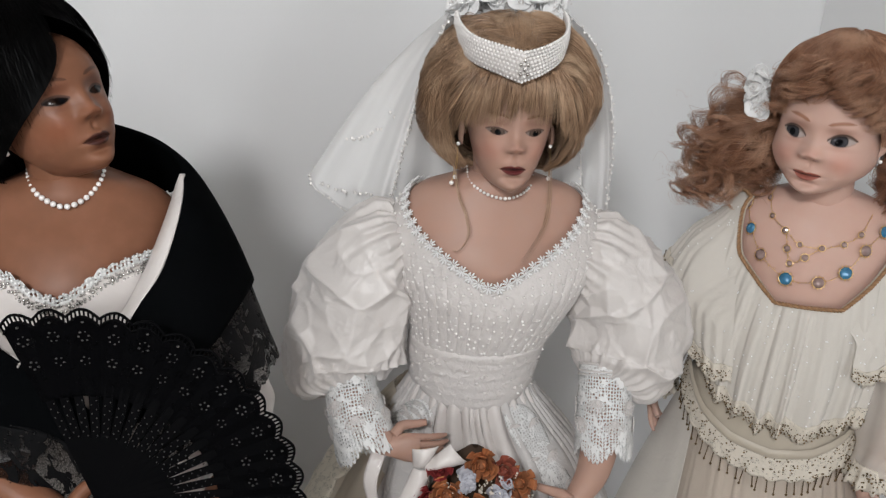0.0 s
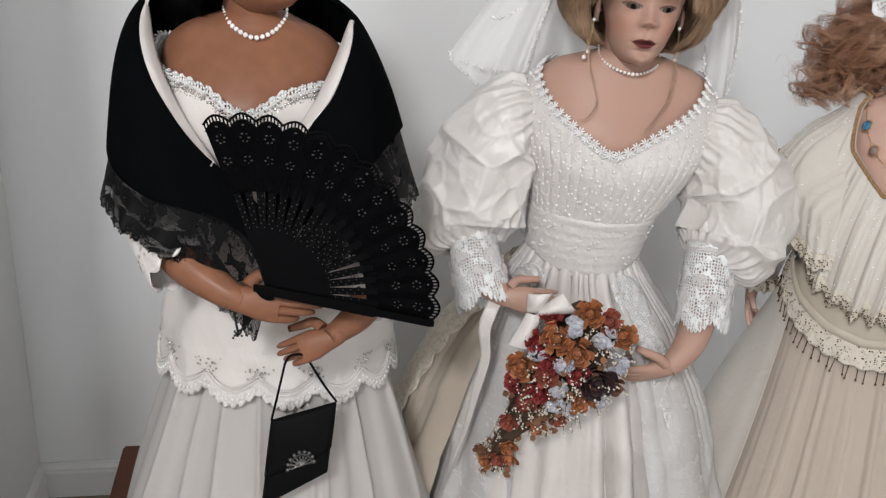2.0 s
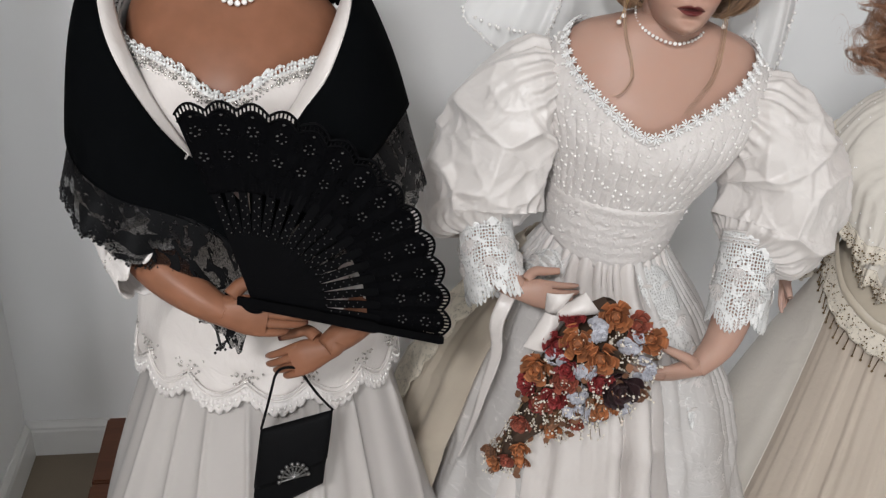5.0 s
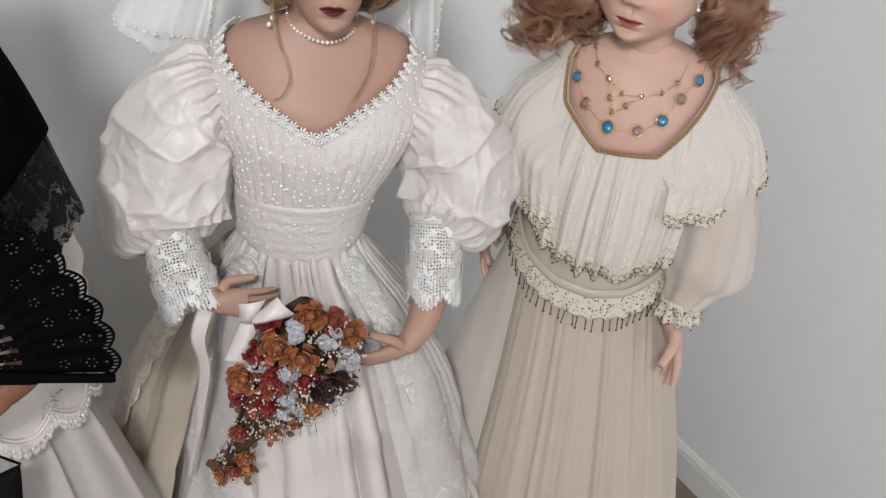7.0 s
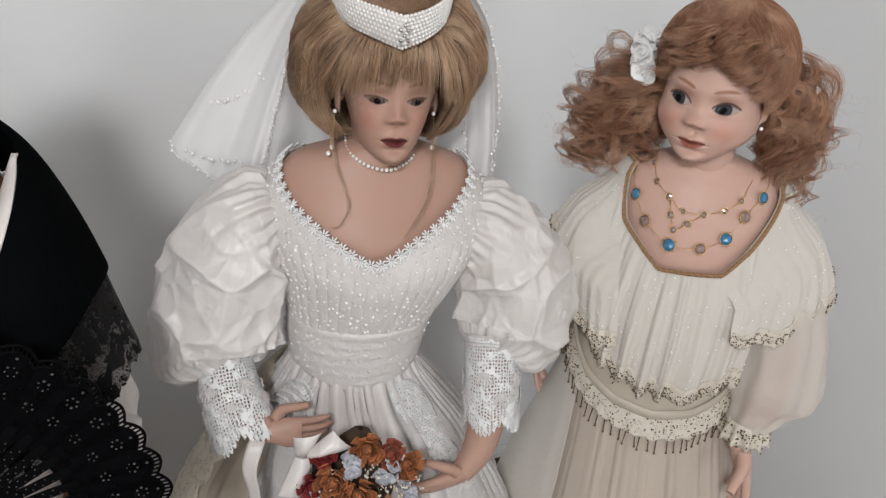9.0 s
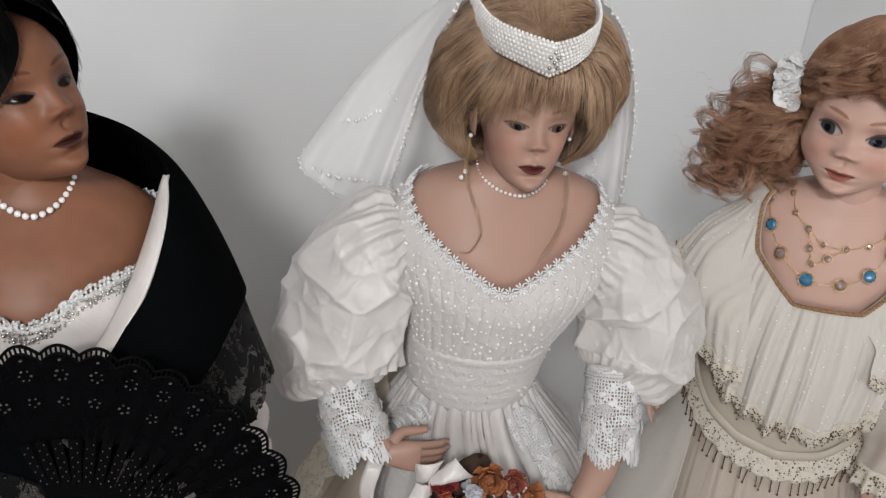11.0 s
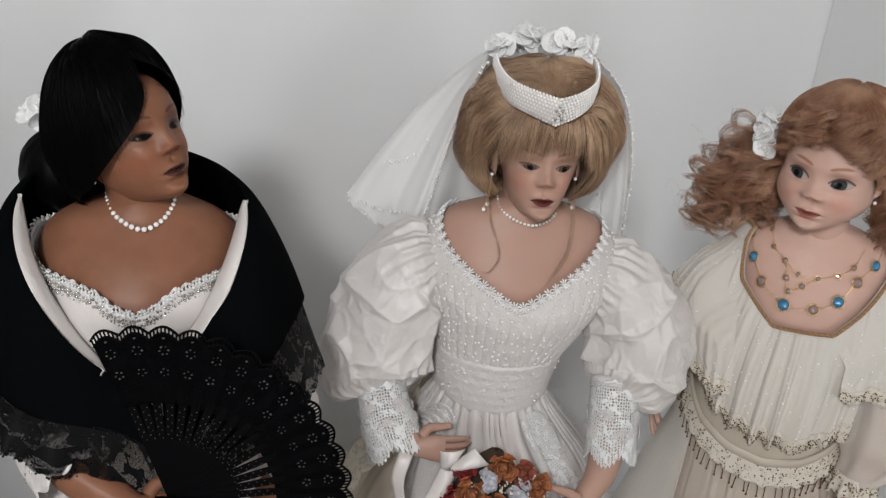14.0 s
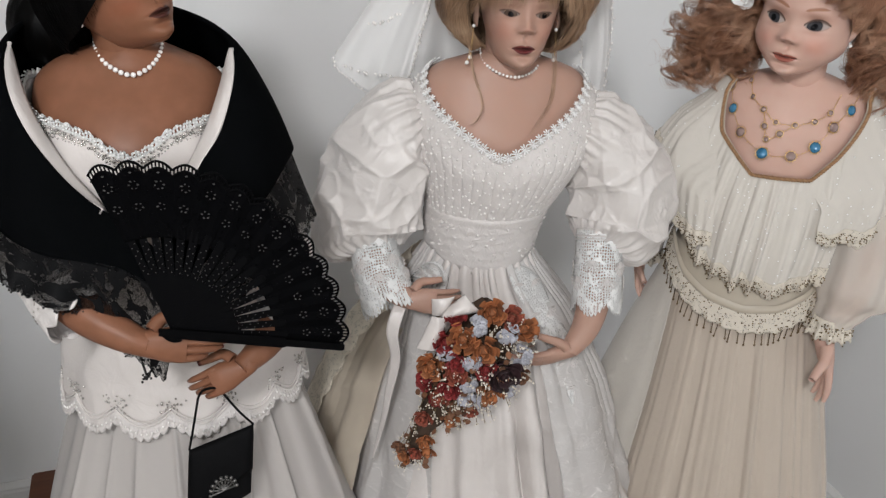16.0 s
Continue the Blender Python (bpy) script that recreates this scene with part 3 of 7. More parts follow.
        lay(0.35 * lid * (1 - smooth(0.004, 0.010, np.abs(dv + lo))) * (np.abs(dx) < 0.08) * (dv < 0), lash)
        lay(inside, white)
        rr = np.hypot(x - sgn * ex - look_x[0], dv - look_x[1]) / (es * ir)
        lay(inside * (1 - smooth(0.042, 0.048, rr)), tuple(0.4 * k for k in iris))
        lay(inside * (1 - smooth(0.036, 0.043, rr)), iris)
        lay(inside * (1 - smooth(0.018, 0.023, rr)), (0.004, 0.004, 0.005))
        lay(inside * 0.75 * smooth(0.45, 1.0, np.where(dv > 0, q, 0)), lash)
        eyes = np.maximum(eyes, inside)
    e = eyes > 0.5
    mat = np.where(e[:-1, :-1] & e[1:, 1:], 2, 0).reshape(-1)
    mesh.grid(to_head(m, p.reshape(-1, 3)).reshape(p.shape), mat=0, col=col, flip=True)
    nface = (na - 1) * (nv - 1)
    mesh.m[-nface:] = mat.tolist()
    # ears
    for sgn in (-1, 1):
        a = np.linspace(0, 2 * np.pi, 20, endpoint=False)
        r = np.linspace(0, 1, 6)
        R, T = np.meshgrid(r, a, indexing="ij")
        ez, ey = 0.43 + 0.11 * R * np.cos(T), 0.03 + 0.06 * R * np.sin(T) + 0.02 * R * np.cos(T)
        ex = sgn * (0.335 + 0.05 * np.sin(R * 3.0) ** 2 + 0.03 * R)
        q = np.stack([ex, ey, ez], -1) * h
        mesh.grid(to_head(m, q.reshape(-1, 3)).reshape(q.shape), wrap_v=True, col=tone)


def limb(mesh, path, radius, tone, sides=20, n=40, flat=1.0):
    u = np.linspace(0, 1, n)
    mesh.tube(cr(path, u), cr(np.asarray(radius, float)[:, None], u)[:, 0], sides, 0, True, tone, flat)


def hand_of(mesh, wrist, way, palm, size, tone, curl, spread=0.12, thumb=(0.6, 0.5), nail=None, side=1):
    """A small bisque hand: wrist, the way it points, the way the palm faces; curl of the four fingers in degrees a joint."""
    d, n = unit(way), unit(palm)
    n = unit(n - d * (n @ d))
    s = np.cross(d, n) * side
    wrist = np.asarray(wrist, float)
    ang = np.linspace(0, 2 * np.pi, 20, endpoint=False)
    u = np.linspace(0, 1, 24)
    hw = at([(0, 0.06), (0.15, 0.125), (0.4, 0.155), (0.7, 0.20), (0.95, 0.20), (1, 0.17)], u) * size
    ht = at([(0, 0.06), (0.15, 0.12), (0.4, 0.118), (0.8, 0.095), (1, 0.06)], u) * size
    c = wrist + np.outer(u * 0.66 * size - 0.19 * size, d)
    ring = c[:, None] + hw[:, None, None] * np.cos(ang)[None, :, None] * s + ht[:, None, None] * np.sin(ang)[None, :, None] * n
    mesh.grid(ring, wrap_v=True, col=tone)
    for k in range(4):
        off = (k - 1.5)
        base = wrist + d * size * (0.42 - 0.02 * abs(off)) + s * off * 0.096 * size
        length = size * (0.46, 0.52, 0.48, 0.38)[k] if side > 0 else size * (0.46, 0.52, 0.48, 0.38)[k]
        way_k = unit(d + s * off * spread)
        pts, a = [base - way_k * 0.06 * size, base], 0.0
        for j, frac in enumerate((0.42, 0.32, 0.26)):
            a += np.radians(curl[k]) * (0.8 if j == 0 else 1.0)
            pts.append(pts[-1] + (way_k * np.cos(a) + n * np.sin(a)) * length * frac)
        r = [0.052, 0.056, 0.048, 0.042, 0.024]
        path = cr(pts, np.linspace(0, 1, 18))
        rad = cr(np.array(r)[:, None], np.linspace(0, 1, 18))[:, 0] * size
        cols = np.tile(np.array(tone, float), (18, 1))
        if nail is not None:
            cols[16:] = nail
        mesh.tube(path, rad, 10, 0, True, cols)
    b = wrist + d * 0.1 * size - s * 0.15 * size
    tw = unit(d * thumb[0] - s * (1 - thumb[0]) + n * thumb[1])
    pts = [b, b + unit(d * 0.5 - s * 0.7 + n * 0.3) * 0.16 * size, b + unit(d * 0.5 - s * 0.7 + n * 0.3) * 0.16 * size + tw * 0.18 * size, b + unit(d * 0.5 - s * 0.7 + n * 0.3) * 0.16 * size + tw * 0.34 * size]
    cols = np.tile(np.array(tone, float), (16, 1))
    if nail is not None:
        cols[14:] = nail
    mesh.tube(cr(pts, np.linspace(0, 1, 16)), np.linspace(0.085, 0.045, 16) * size, 10, 0, True, cols)


def bust(mesh, rows, tone, blush=None):
    r = smooth_rows(rows, 46)
    surf = rings(r)
    a = np.linspace(0, 2 * np.pi, 96, endpoint=False)
    A, Z = np.meshgrid(a, r[:, 0], indexing="ij")
    mesh.grid(surf(A, Z), wrap_u=True, col=tone)


def hair_cap(mesh, m, h, outline, n_strands, radius, wave=0.0, mat=1, seed=3, bump=0.012, sweep=0.0, shell=True, under=None):
    """Hair over the head. outline(angle, s) gives x, y, z in head heights, s from crown 0 to rim 1."""
    r = np.random.default_rng(seed)
    if shell:
        a = np.linspace(-np.pi, np.pi, 140, endpoint=False)
        s = np.linspace(0, 1, 60)
        A, S = np.meshgrid(a, s, indexing="ij")
        p = outline(A, S)
        B = A - sweep * np.sin(A) * S
        groove = bump * (np.sin(B * 61 + 6 * S) * 0.5 + np.sin(B * 37 - 9 * S + 1.7) * 0.6 + np.sin(B * 103 + 3 * S) * 0.3)
        p = p * (1 + (groove - 0.01) * np.minimum(1, 6 * S * (1.05 - S)))[..., None]
        mesh.grid(to_head(m, (p * h).reshape(-1, 3)).reshape(p.shape), wrap_u=True, mat=mat if under is None else under, flip=True)
    a = r.uniform(-np.pi, np.pi, n_strands)
    s0 = r.uniform(0.0, 0.35, n_strands)
    s1 = r.uniform(0.75, 1.06, n_strands)
    q = np.linspace(0, 1, 22)
    S = s0[:, None] + (s1 - s0)[:, None] * q
    A = a[:, None] + sweep * np.sin(a)[:, None] * S + wave * np.sin(S * r.uniform(4, 11, n_strands)[:, None] + r.uniform(0, 6.28, n_strands)[:, None]) * r.uniform(0.2, 1, n_strands)[:, None]
    p = outline(A, np.clip(S, 0, 1.06))
    p = p * (1 + r.uniform(-0.005, 0.035, n_strands)[:, None] + 0.012 * np.sin(S * 9 + a[:, None] * 3))[..., None]
    mesh.strands(to_head(m, (p * h).reshape(-1, 3)).reshape(p.shape), r.uniform(0.5, 1.3, n_strands) * radius, mat)


def lock(path, turns, coil, count, spread, r, n=46):
    """Strands of one ringlet about a path."""
    u = np.linspace(0, 1, n)
    c = cr(path, u)
    tan = unit(np.gradient(c, axis=0))
    a = unit(np.cross(tan, np.array([0.2, 1, 0.1])))
    b = np.cross(tan, a)
    ph = r.uniform(0, 6.28)
    out = []
    for k in range(count):
        o = r.normal(size=2) * spread
        th = ph + turns * 2 * np.pi * u**1.6 + o[0] * 60
        rad = coil * (0.35 + 0.65 * smooth(0, 0.3, u)) * (1 - 0.25 * u) + o[1]
        out.append(c + rad[:, None] * (np.cos(th)[:, None] * a + np.sin(th)[:, None] * b))
    return np.array(out)


# ---- doll in the black shawl ----
TONE_A = (0.200, 0.088, 0.050)
HEAD_A = pose(0.016, -0.022, 1.343, -20, -9, 46)
HEAD_B = pose(0.002, -0.066, 1.307, -5, 1, 2)
HEAD_C = pose(-0.018, -0.030, 1.312, 0, 4, -16)


def shell_of(zt, zm, rm, lower, front_rim, side_rim, nape_rim, a0, a1, back=1.0, front=0.8, cy=0.05, tilt=0.0, power=0.0, tuck=0.0):
    """Outline for hair_cap: a dome of height zt and radius rm at zm, drawn in below it to a rim high over the forehead and low behind."""
    t = np.asarray(sorted(lower), float)

    def outline(A, S):
        aa = np.abs((A + np.pi) % (2 * np.pi) - np.pi)
        w = (A + np.pi) % (2 * np.pi) - np.pi
        fall = smooth(a0, a1, aa)
        if power:  # parted to one side
            fall = np.where(w < -a0, np.clip((-w - a0) / (a1 - a0), 0, 1) ** power, np.clip((w + a0) / (a1 + a0 + 0.5), 0, 1) ** 1.1)
        rim = front_rim + (side_rim - front_rim) * fall + (nape_rim - side_rim) * smooth(1.9, 2.8, aa)
        high = np.arccos(np.clip((rim - zm) / (zt - zm), 0, 1))
        end = np.where(rim > zm, high, np.pi / 2 + np.maximum(zm - rim, 0) / (zt - zm))
        ph = S * end
        z = np.where(ph < np.pi / 2, zm + (zt - zm) * np.cos(ph), zm - (ph - np.pi / 2) * (zt - zm))
        rad = rm * np.where(ph < np.pi / 2, np.sin(np.minimum(ph, np.pi / 2)) ** 0.9, np.interp(z, t[:, 0], t[:, 1]))
        rad = rad * (1 - tuck * (1 - smooth(0.9, 2.0, aa)) * (1 - smooth(0.3, 0.85, z)))
        c = np.cos(A)
        y = -rad * c * np.where(c > 0, front, back) + cy
        return np.stack([rad * np.sin(A), y, z + tilt * y], -1)

    return outline


def doll_a():
    m = Mesh()
    head = HEAD_A
    face(m, head, 0.150, (0.03, -0.004), TONE_A, (0.030, 0.005, 0.006), (0.006, 0.003, 0.002), (0.06, 0.025, 0.015), (0.25, 0.08, 0.04), shade=(0.10, 0.03, 0.018), eye_open=0.62, lid=0.8, white=(0.018, 0.010, 0.007), ew=0.076, lash=(0.02, 0.009, 0.006), tip=1.2)
    limb(m, [(0.0, 0.0, 1.27), (-0.004, -0.004, 1.32), (-0.006, -0.006, 1.36), (-0.012, -0.01, 1.40)], [0.044, 0.034, 0.033, 0.036], TONE_A, 28)
    bust(m, [(1.352, 0, 0.0, 0.022, 0.026), (1.345, 0, 0, 0.036, 0.036), (1.334, 0, 0.0, 0.062, 0.043), (1.322, 0, 0, 0.088, 0.05), (1.305, 0, -0.004, 0.106, 0.06), (1.28, 0, -0.012, 0.112, 0.075), (1.24, 0, -0.02, 0.108, 0.09), (1.2, 0, -0.016, 0.095, 0.09), (1.1, 0.01, 0.0, 0.08, 0.07), (0.9, 0.03, 0.03, 0.10, 0.08)], TONE_A)
    # arms
    limb(m, [(-0.115, 0.0, 1.27), (-0.14, -0.02, 1.19), (-0.12, -0.09, 1.115), (-0.07, -0.15, 1.075), (-0.02, -0.180, 1.050), (0.008, -0.189, 1.042)], [0.03, 0.029, 0.028, 0.025, 0.019, 0.013], TONE_A, 24)
    hand_of(m, (-0.002, -0.188, 1.043), (0.97, -0.06, -0.12), (0.0, 0.95, -0.25), 0.108, TONE_A, (4, 7, 16, 24), 0.02, (0.86, 0.02), (0.05, 0.004, 0.004), -1)
    limb(m, [(0.10, 0.0, 1.27), (0.148, -0.01, 1.16), (0.170, -0.06, 1.06), (0.148, -0.13, 1.008), (0.105, -0.168, 0.982)], [0.03, 0.029, 0.028, 0.022, 0.0125], TONE_A, 24)
    hand_of(m, (0.112, -0.166, 0.984), (-0.90, -0.12, -0.38), (0.0, 0.85, -0.45), 0.094, TONE_A, (20, 23, 26, 28), 0.0, (0.9, 0.1), (0.05, 0.004, 0.004), 1)
    out = shell_of(1.22, 0.58, 0.485, [(0.58, 1), (0.4, 0.97), (0.25, 0.88), (0.1, 0.66)], 0.93, 0.27, 0.12, 0.05, 1.5, 1.42, 1.07, 0.03, tilt=-0.25, power=0.30)
    hair_cap(m, head, 0.150, out, 2600, 0.00042, 0.05, seed=5, bump=0.004, sweep=0.5)
    # rolled hair at the nape
    r = np.random.default_rng(4)
    a, s = np.meshgrid(np.linspace(0, 2 * np.pi, 40, endpoint=False), np.linspace(0, np.pi, 22), indexing="ij")
    k = 1 + 0.03 * np.sin(a * 13 + s * 4)
    bun = np.stack([-0.094 + 0.046 * k * np.sin(s) * np.cos(a), 0.055 + 0.050 * k * np.sin(s) * np.sin(a), 1.354 + 0.050 * k * np.cos(s)], -1)
    m.grid(bun, wrap_u=True, mat=1)
    loose = np.array([[(x, 0.45 + 0.1 * q, 0.3 - 0.42 * q + 0.1 * q * q) for q in np.linspace(0, 1, 12)] for x in r.uniform(-0.35, 0.35, 60)])
    loose += np.cumsum(r.normal(size=loose.shape) * 0.006, axis=1)
    m.strands(to_head(head, (loose * 0.15).reshape(-1, 3)).reshape(loose.shape), 0.0004, 1)
    ob = single("doll", m, [PORCELAIN, HAIR_BLACK, EYE], "brown-skinned porcelain doll with smooth black hair, head turned aside", "doll", FRAME_A, (0.02, 0.02, 0.42), group="dolls on the bench")
    return ob


# ---- bride ----
TONE_B = (0.415, 0.258, 0.200)


def doll_b():
    m = Mesh()
    h = 0.150
    head = HEAD_B
    face(m, head, h, (0.006, -0.012), TONE_B, (0.12, 0.024, 0.026), (0.09, 0.06, 0.045), (0.22, 0.12, 0.07), (0.48, 0.22, 0.165), shade=(0.30, 0.15, 0.105), eye_open=0.42, lid=0.6, round_=-0.10, white=(0.20, 0.155, 0.135), ir=1.25, lash=(0.07, 0.04, 0.03), ew=0.080, bridge=0.7)
    limb(m, [(0.0, -0.02, 1.25), (0.0, -0.03, 1.29), (-0.003, -0.04, 1.33), (-0.007, -0.05, 1.37)], [0.045, 0.033, 0.032, 0.034], TONE_B, 28)
    bust(m, [(1.325, 0, -0.036, 0.02, 0.024), (1.318, 0, -0.034, 0.04, 0.034), (1.308, 0, -0.032, 0.07, 0.04), (1.297, 0, -0.03, 0.100, 0.046), (1.278, 0, -0.03, 0.119, 0.054), (1.25, 0, -0.03, 0.130, 0.066), (1.21, 0, -0.035, 0.125, 0.080), (1.17, 0, -0.035, 0.1, 0.08), (1.12, -0.006, -0.03, 0.08, 0.066), (1.06, -0.016, -0.026, 0.066, 0.055), (1.0, -0.018, -0.02, 0.064, 0.05)], TONE_B)
    limb(m, [(0.10, -0.03, 1.20), (0.160, -0.03, 1.14), (0.166, -0.07, 1.04), (0.160, -0.102, 0.965), (0.147, -0.123, 0.915), (0.120, -0.140, 0.882)], [0.03, 0.029, 0.029, 0.0265, 0.022, 0.0145], TONE_B, 24)
    hand_of(m, (0.123, -0.139, 0.885), (-0.90, -0.22, -0.24), (-0.2, 0.75, 0.5), 0.105, TONE_B, (10, 14, 17, 20), 0.1, (0.75, 0.5), None, 1)
    limb(m, [(-0.10, -0.03, 1.20), (-0.18, -0.02, 1.12), (-0.185, -0.08, 1.01), (-0.155, -0.125, 0.982), (-0.13, -0.14, 0.970)], [0.03, 0.029, 0.027, 0.022, 0.014], TONE_B, 24)
    hand_of(m, (-0.135, -0.140, 0.970), (0.95, -0.2, 0.05), (0.1, 0.9, -0.3), 0.096, TONE_B, (18, 24, 28, 32), 0.03, (0.85, 0.2), None, -1)
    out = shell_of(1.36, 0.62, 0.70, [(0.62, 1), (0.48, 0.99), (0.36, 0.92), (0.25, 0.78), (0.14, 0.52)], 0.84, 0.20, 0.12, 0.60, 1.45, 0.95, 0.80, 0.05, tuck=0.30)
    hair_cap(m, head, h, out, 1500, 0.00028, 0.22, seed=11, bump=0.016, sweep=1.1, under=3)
    r = np.random.default_rng(12)
    # locks combed sideways off the brow and rolled under, in clumps
    clumps, each = 120, 60
    k = clumps * each
    grp = np.repeat(np.arange(clumps), each)
    sg = np.where(np.arange(clumps) % 2, -1, 1)[grp]
    a0 = r.uniform(0.10, 0.75, clumps)[grp] + r.normal(size=k) * 0.05
    a1 = r.uniform(1.7, 2.8, clumps)[grp] + r.normal(size=k) * 0.12
    s0 = r.uniform(0.22, 0.86, clumps)[grp] + r.normal(size=k) * 0.013
    bow = r.uniform(-0.35, 0.15, clumps)[grp] + r.normal(size=k) * 0.03
    fall = r.uniform(0.1, 0.6, clumps)[grp] + r.normal(size=k) * 0.05
    up = r.uniform(-0.01, 0.115, clumps)[grp] + r.normal(size=k) * 0.012
    ph = r.uniform(0, 6.28, clumps)[grp] + r.normal(size=k) * 0.3
    q = np.linspace(0, 1, 16)
    A = sg[:, None] * (a0[:, None] + (a1 - a0)[:, None] * q)
    S = s0[:, None] + 0.5 * bow[:, None] * np.sin(q * 3.14) + fall[:, None] * q**2 + 0.02 * np.sin(q * 7 + ph[:, None])
    p = out(A, np.clip(S, 0.02, 1.03)) - (0, 0.06, 0.6)
    lift = 1.0 + up[:, None] * np.sin(0.4 + q * 2.6) ** 2 + 0.012 * np.sin(q * 6 + ph[:, None])
    p = p * lift[..., None] + (0, 0.06, 0.6)
    m.strands(to_head(head, (p * h).reshape(-1, 3)).reshape(p.shape), r.uniform(0.00018, 0.00042, k), 1)
    # hair drawn back behind the tiara from a parting
    k = 1500
    x0 = r.normal(size=k) * 0.10
    A = x0[:, None] * (2.0 + 9.0 * q**1.5)
    S = 0.62 - 0.60 * q[None] ** 0.8 + r.normal(size=k)[:, None] * 0.03
    p = out(A, np.clip(S, 0.02, 1.0)) - (0, 0.06, 0.6)
    p = p * (1.005 + r.uniform(0, 0.05, k)[:, None] * np.sin(q * 3.14))[..., None] + (0, 0.06, 0.6)
    m.strands(to_head(head, (p * h).reshape(-1, 3)).reshape(p.shape), r.uniform(0.0002, 0.0004, k), 1)
    # stray hairs
    k = 1300
    a0 = r.uniform(-3.14, 3.14, k)
    S = r.uniform(0.1, 0.9, k)[:, None] + 0.2 * np.linspace(0, 1, 10)
    p = out(a0[:, None] + r.uniform(-0.4, 0.4, k)[:, None] * np.linspace(0, 1, 10), np.clip(S, 0, 1)) - (0, 0.06, 0.6)
    p = p * (1 + r.uniform(0.02, 0.12, k)[:, None] * np.linspace(0.3, 1, 10))[..., None] + (0, 0.06, 0.6)
    m.strands(to_head(head, (p * h).reshape(-1, 3)).reshape(p.shape), 0.00018, 1)
    # fringe over the forehead
    fr = []
    for k in range(900):
        x0 = r.uniform(-0.46, 0.46)
        q = np.linspace(0, 1, 14)
        x1 = 0.05 * np.sin(x0 * 47) + x0 * (r.uniform(0.95, 1.1) + 0.28 * smooth(0.2, 0.44, abs(x0))) + r.normal() * 0.03
        end = 0.65 - 0.17 * (abs(x0) / 0.4) ** 2 + r.normal() * 0.03 + 0.035 * np.sin(x0 * 31) + 0.03 * np.sin(x0 * 74 + 1)
        x = x0 * 0.75 + (x1 - x0 * 0.75) * q
        rad = np.sqrt(np.clip(1 - (x / 0.66) ** 2, 0.05, 1))
        y = -(0.36 + 0.17 * np.sin(0.5 + q * 1.9)) * rad - r.uniform(0, 0.03)
        z = 0.98 + (end - 0.98) * q + 0.05 * np.sin(q * 3.14)
        fr.append(np.stack([x, y, z], -1))
    fr = np.array(fr)
    m.strands(to_head(head, (fr * h).reshape(-1, 3)).reshape(fr.shape), r.uniform(0.00022, 0.0005, len(fr)), 1)
    # loose tendrils on the neck
    for pts in ([(-0.062, -0.07, 1.335), (-0.055, -0.085, 1.30), (-0.045, -0.098, 1.275), (-0.042, -0.108, 1.255), (-0.052, -0.11, 1.235), (-0.062, -0.105, 1.232)], [(0.06, -0.06, 1.33), (0.06, -0.078, 1.29), (0.052, -0.098, 1.262), (0.035, -0.112, 1.235), (0.025, -0.118, 1.222)]):
        p = np.array([cr(np.array(pts) + r.normal(size=3) * 0.0018, np.linspace(0, 1, 24)) for k in range(7)])
        m.strands(p, 0.0003, 1)
    return single("doll", m, [PORCELAIN, HAIR_BLOND, EYE, SHADED_BLOND], "fair porcelain bride doll with full light-brown hair", "doll", FRAME_B, (0.03, 0.0, 0.42), group="dolls on the bench")


# ---- doll in ivory chiffon ----
TONE_C = (0.57, 0.375, 0.308)


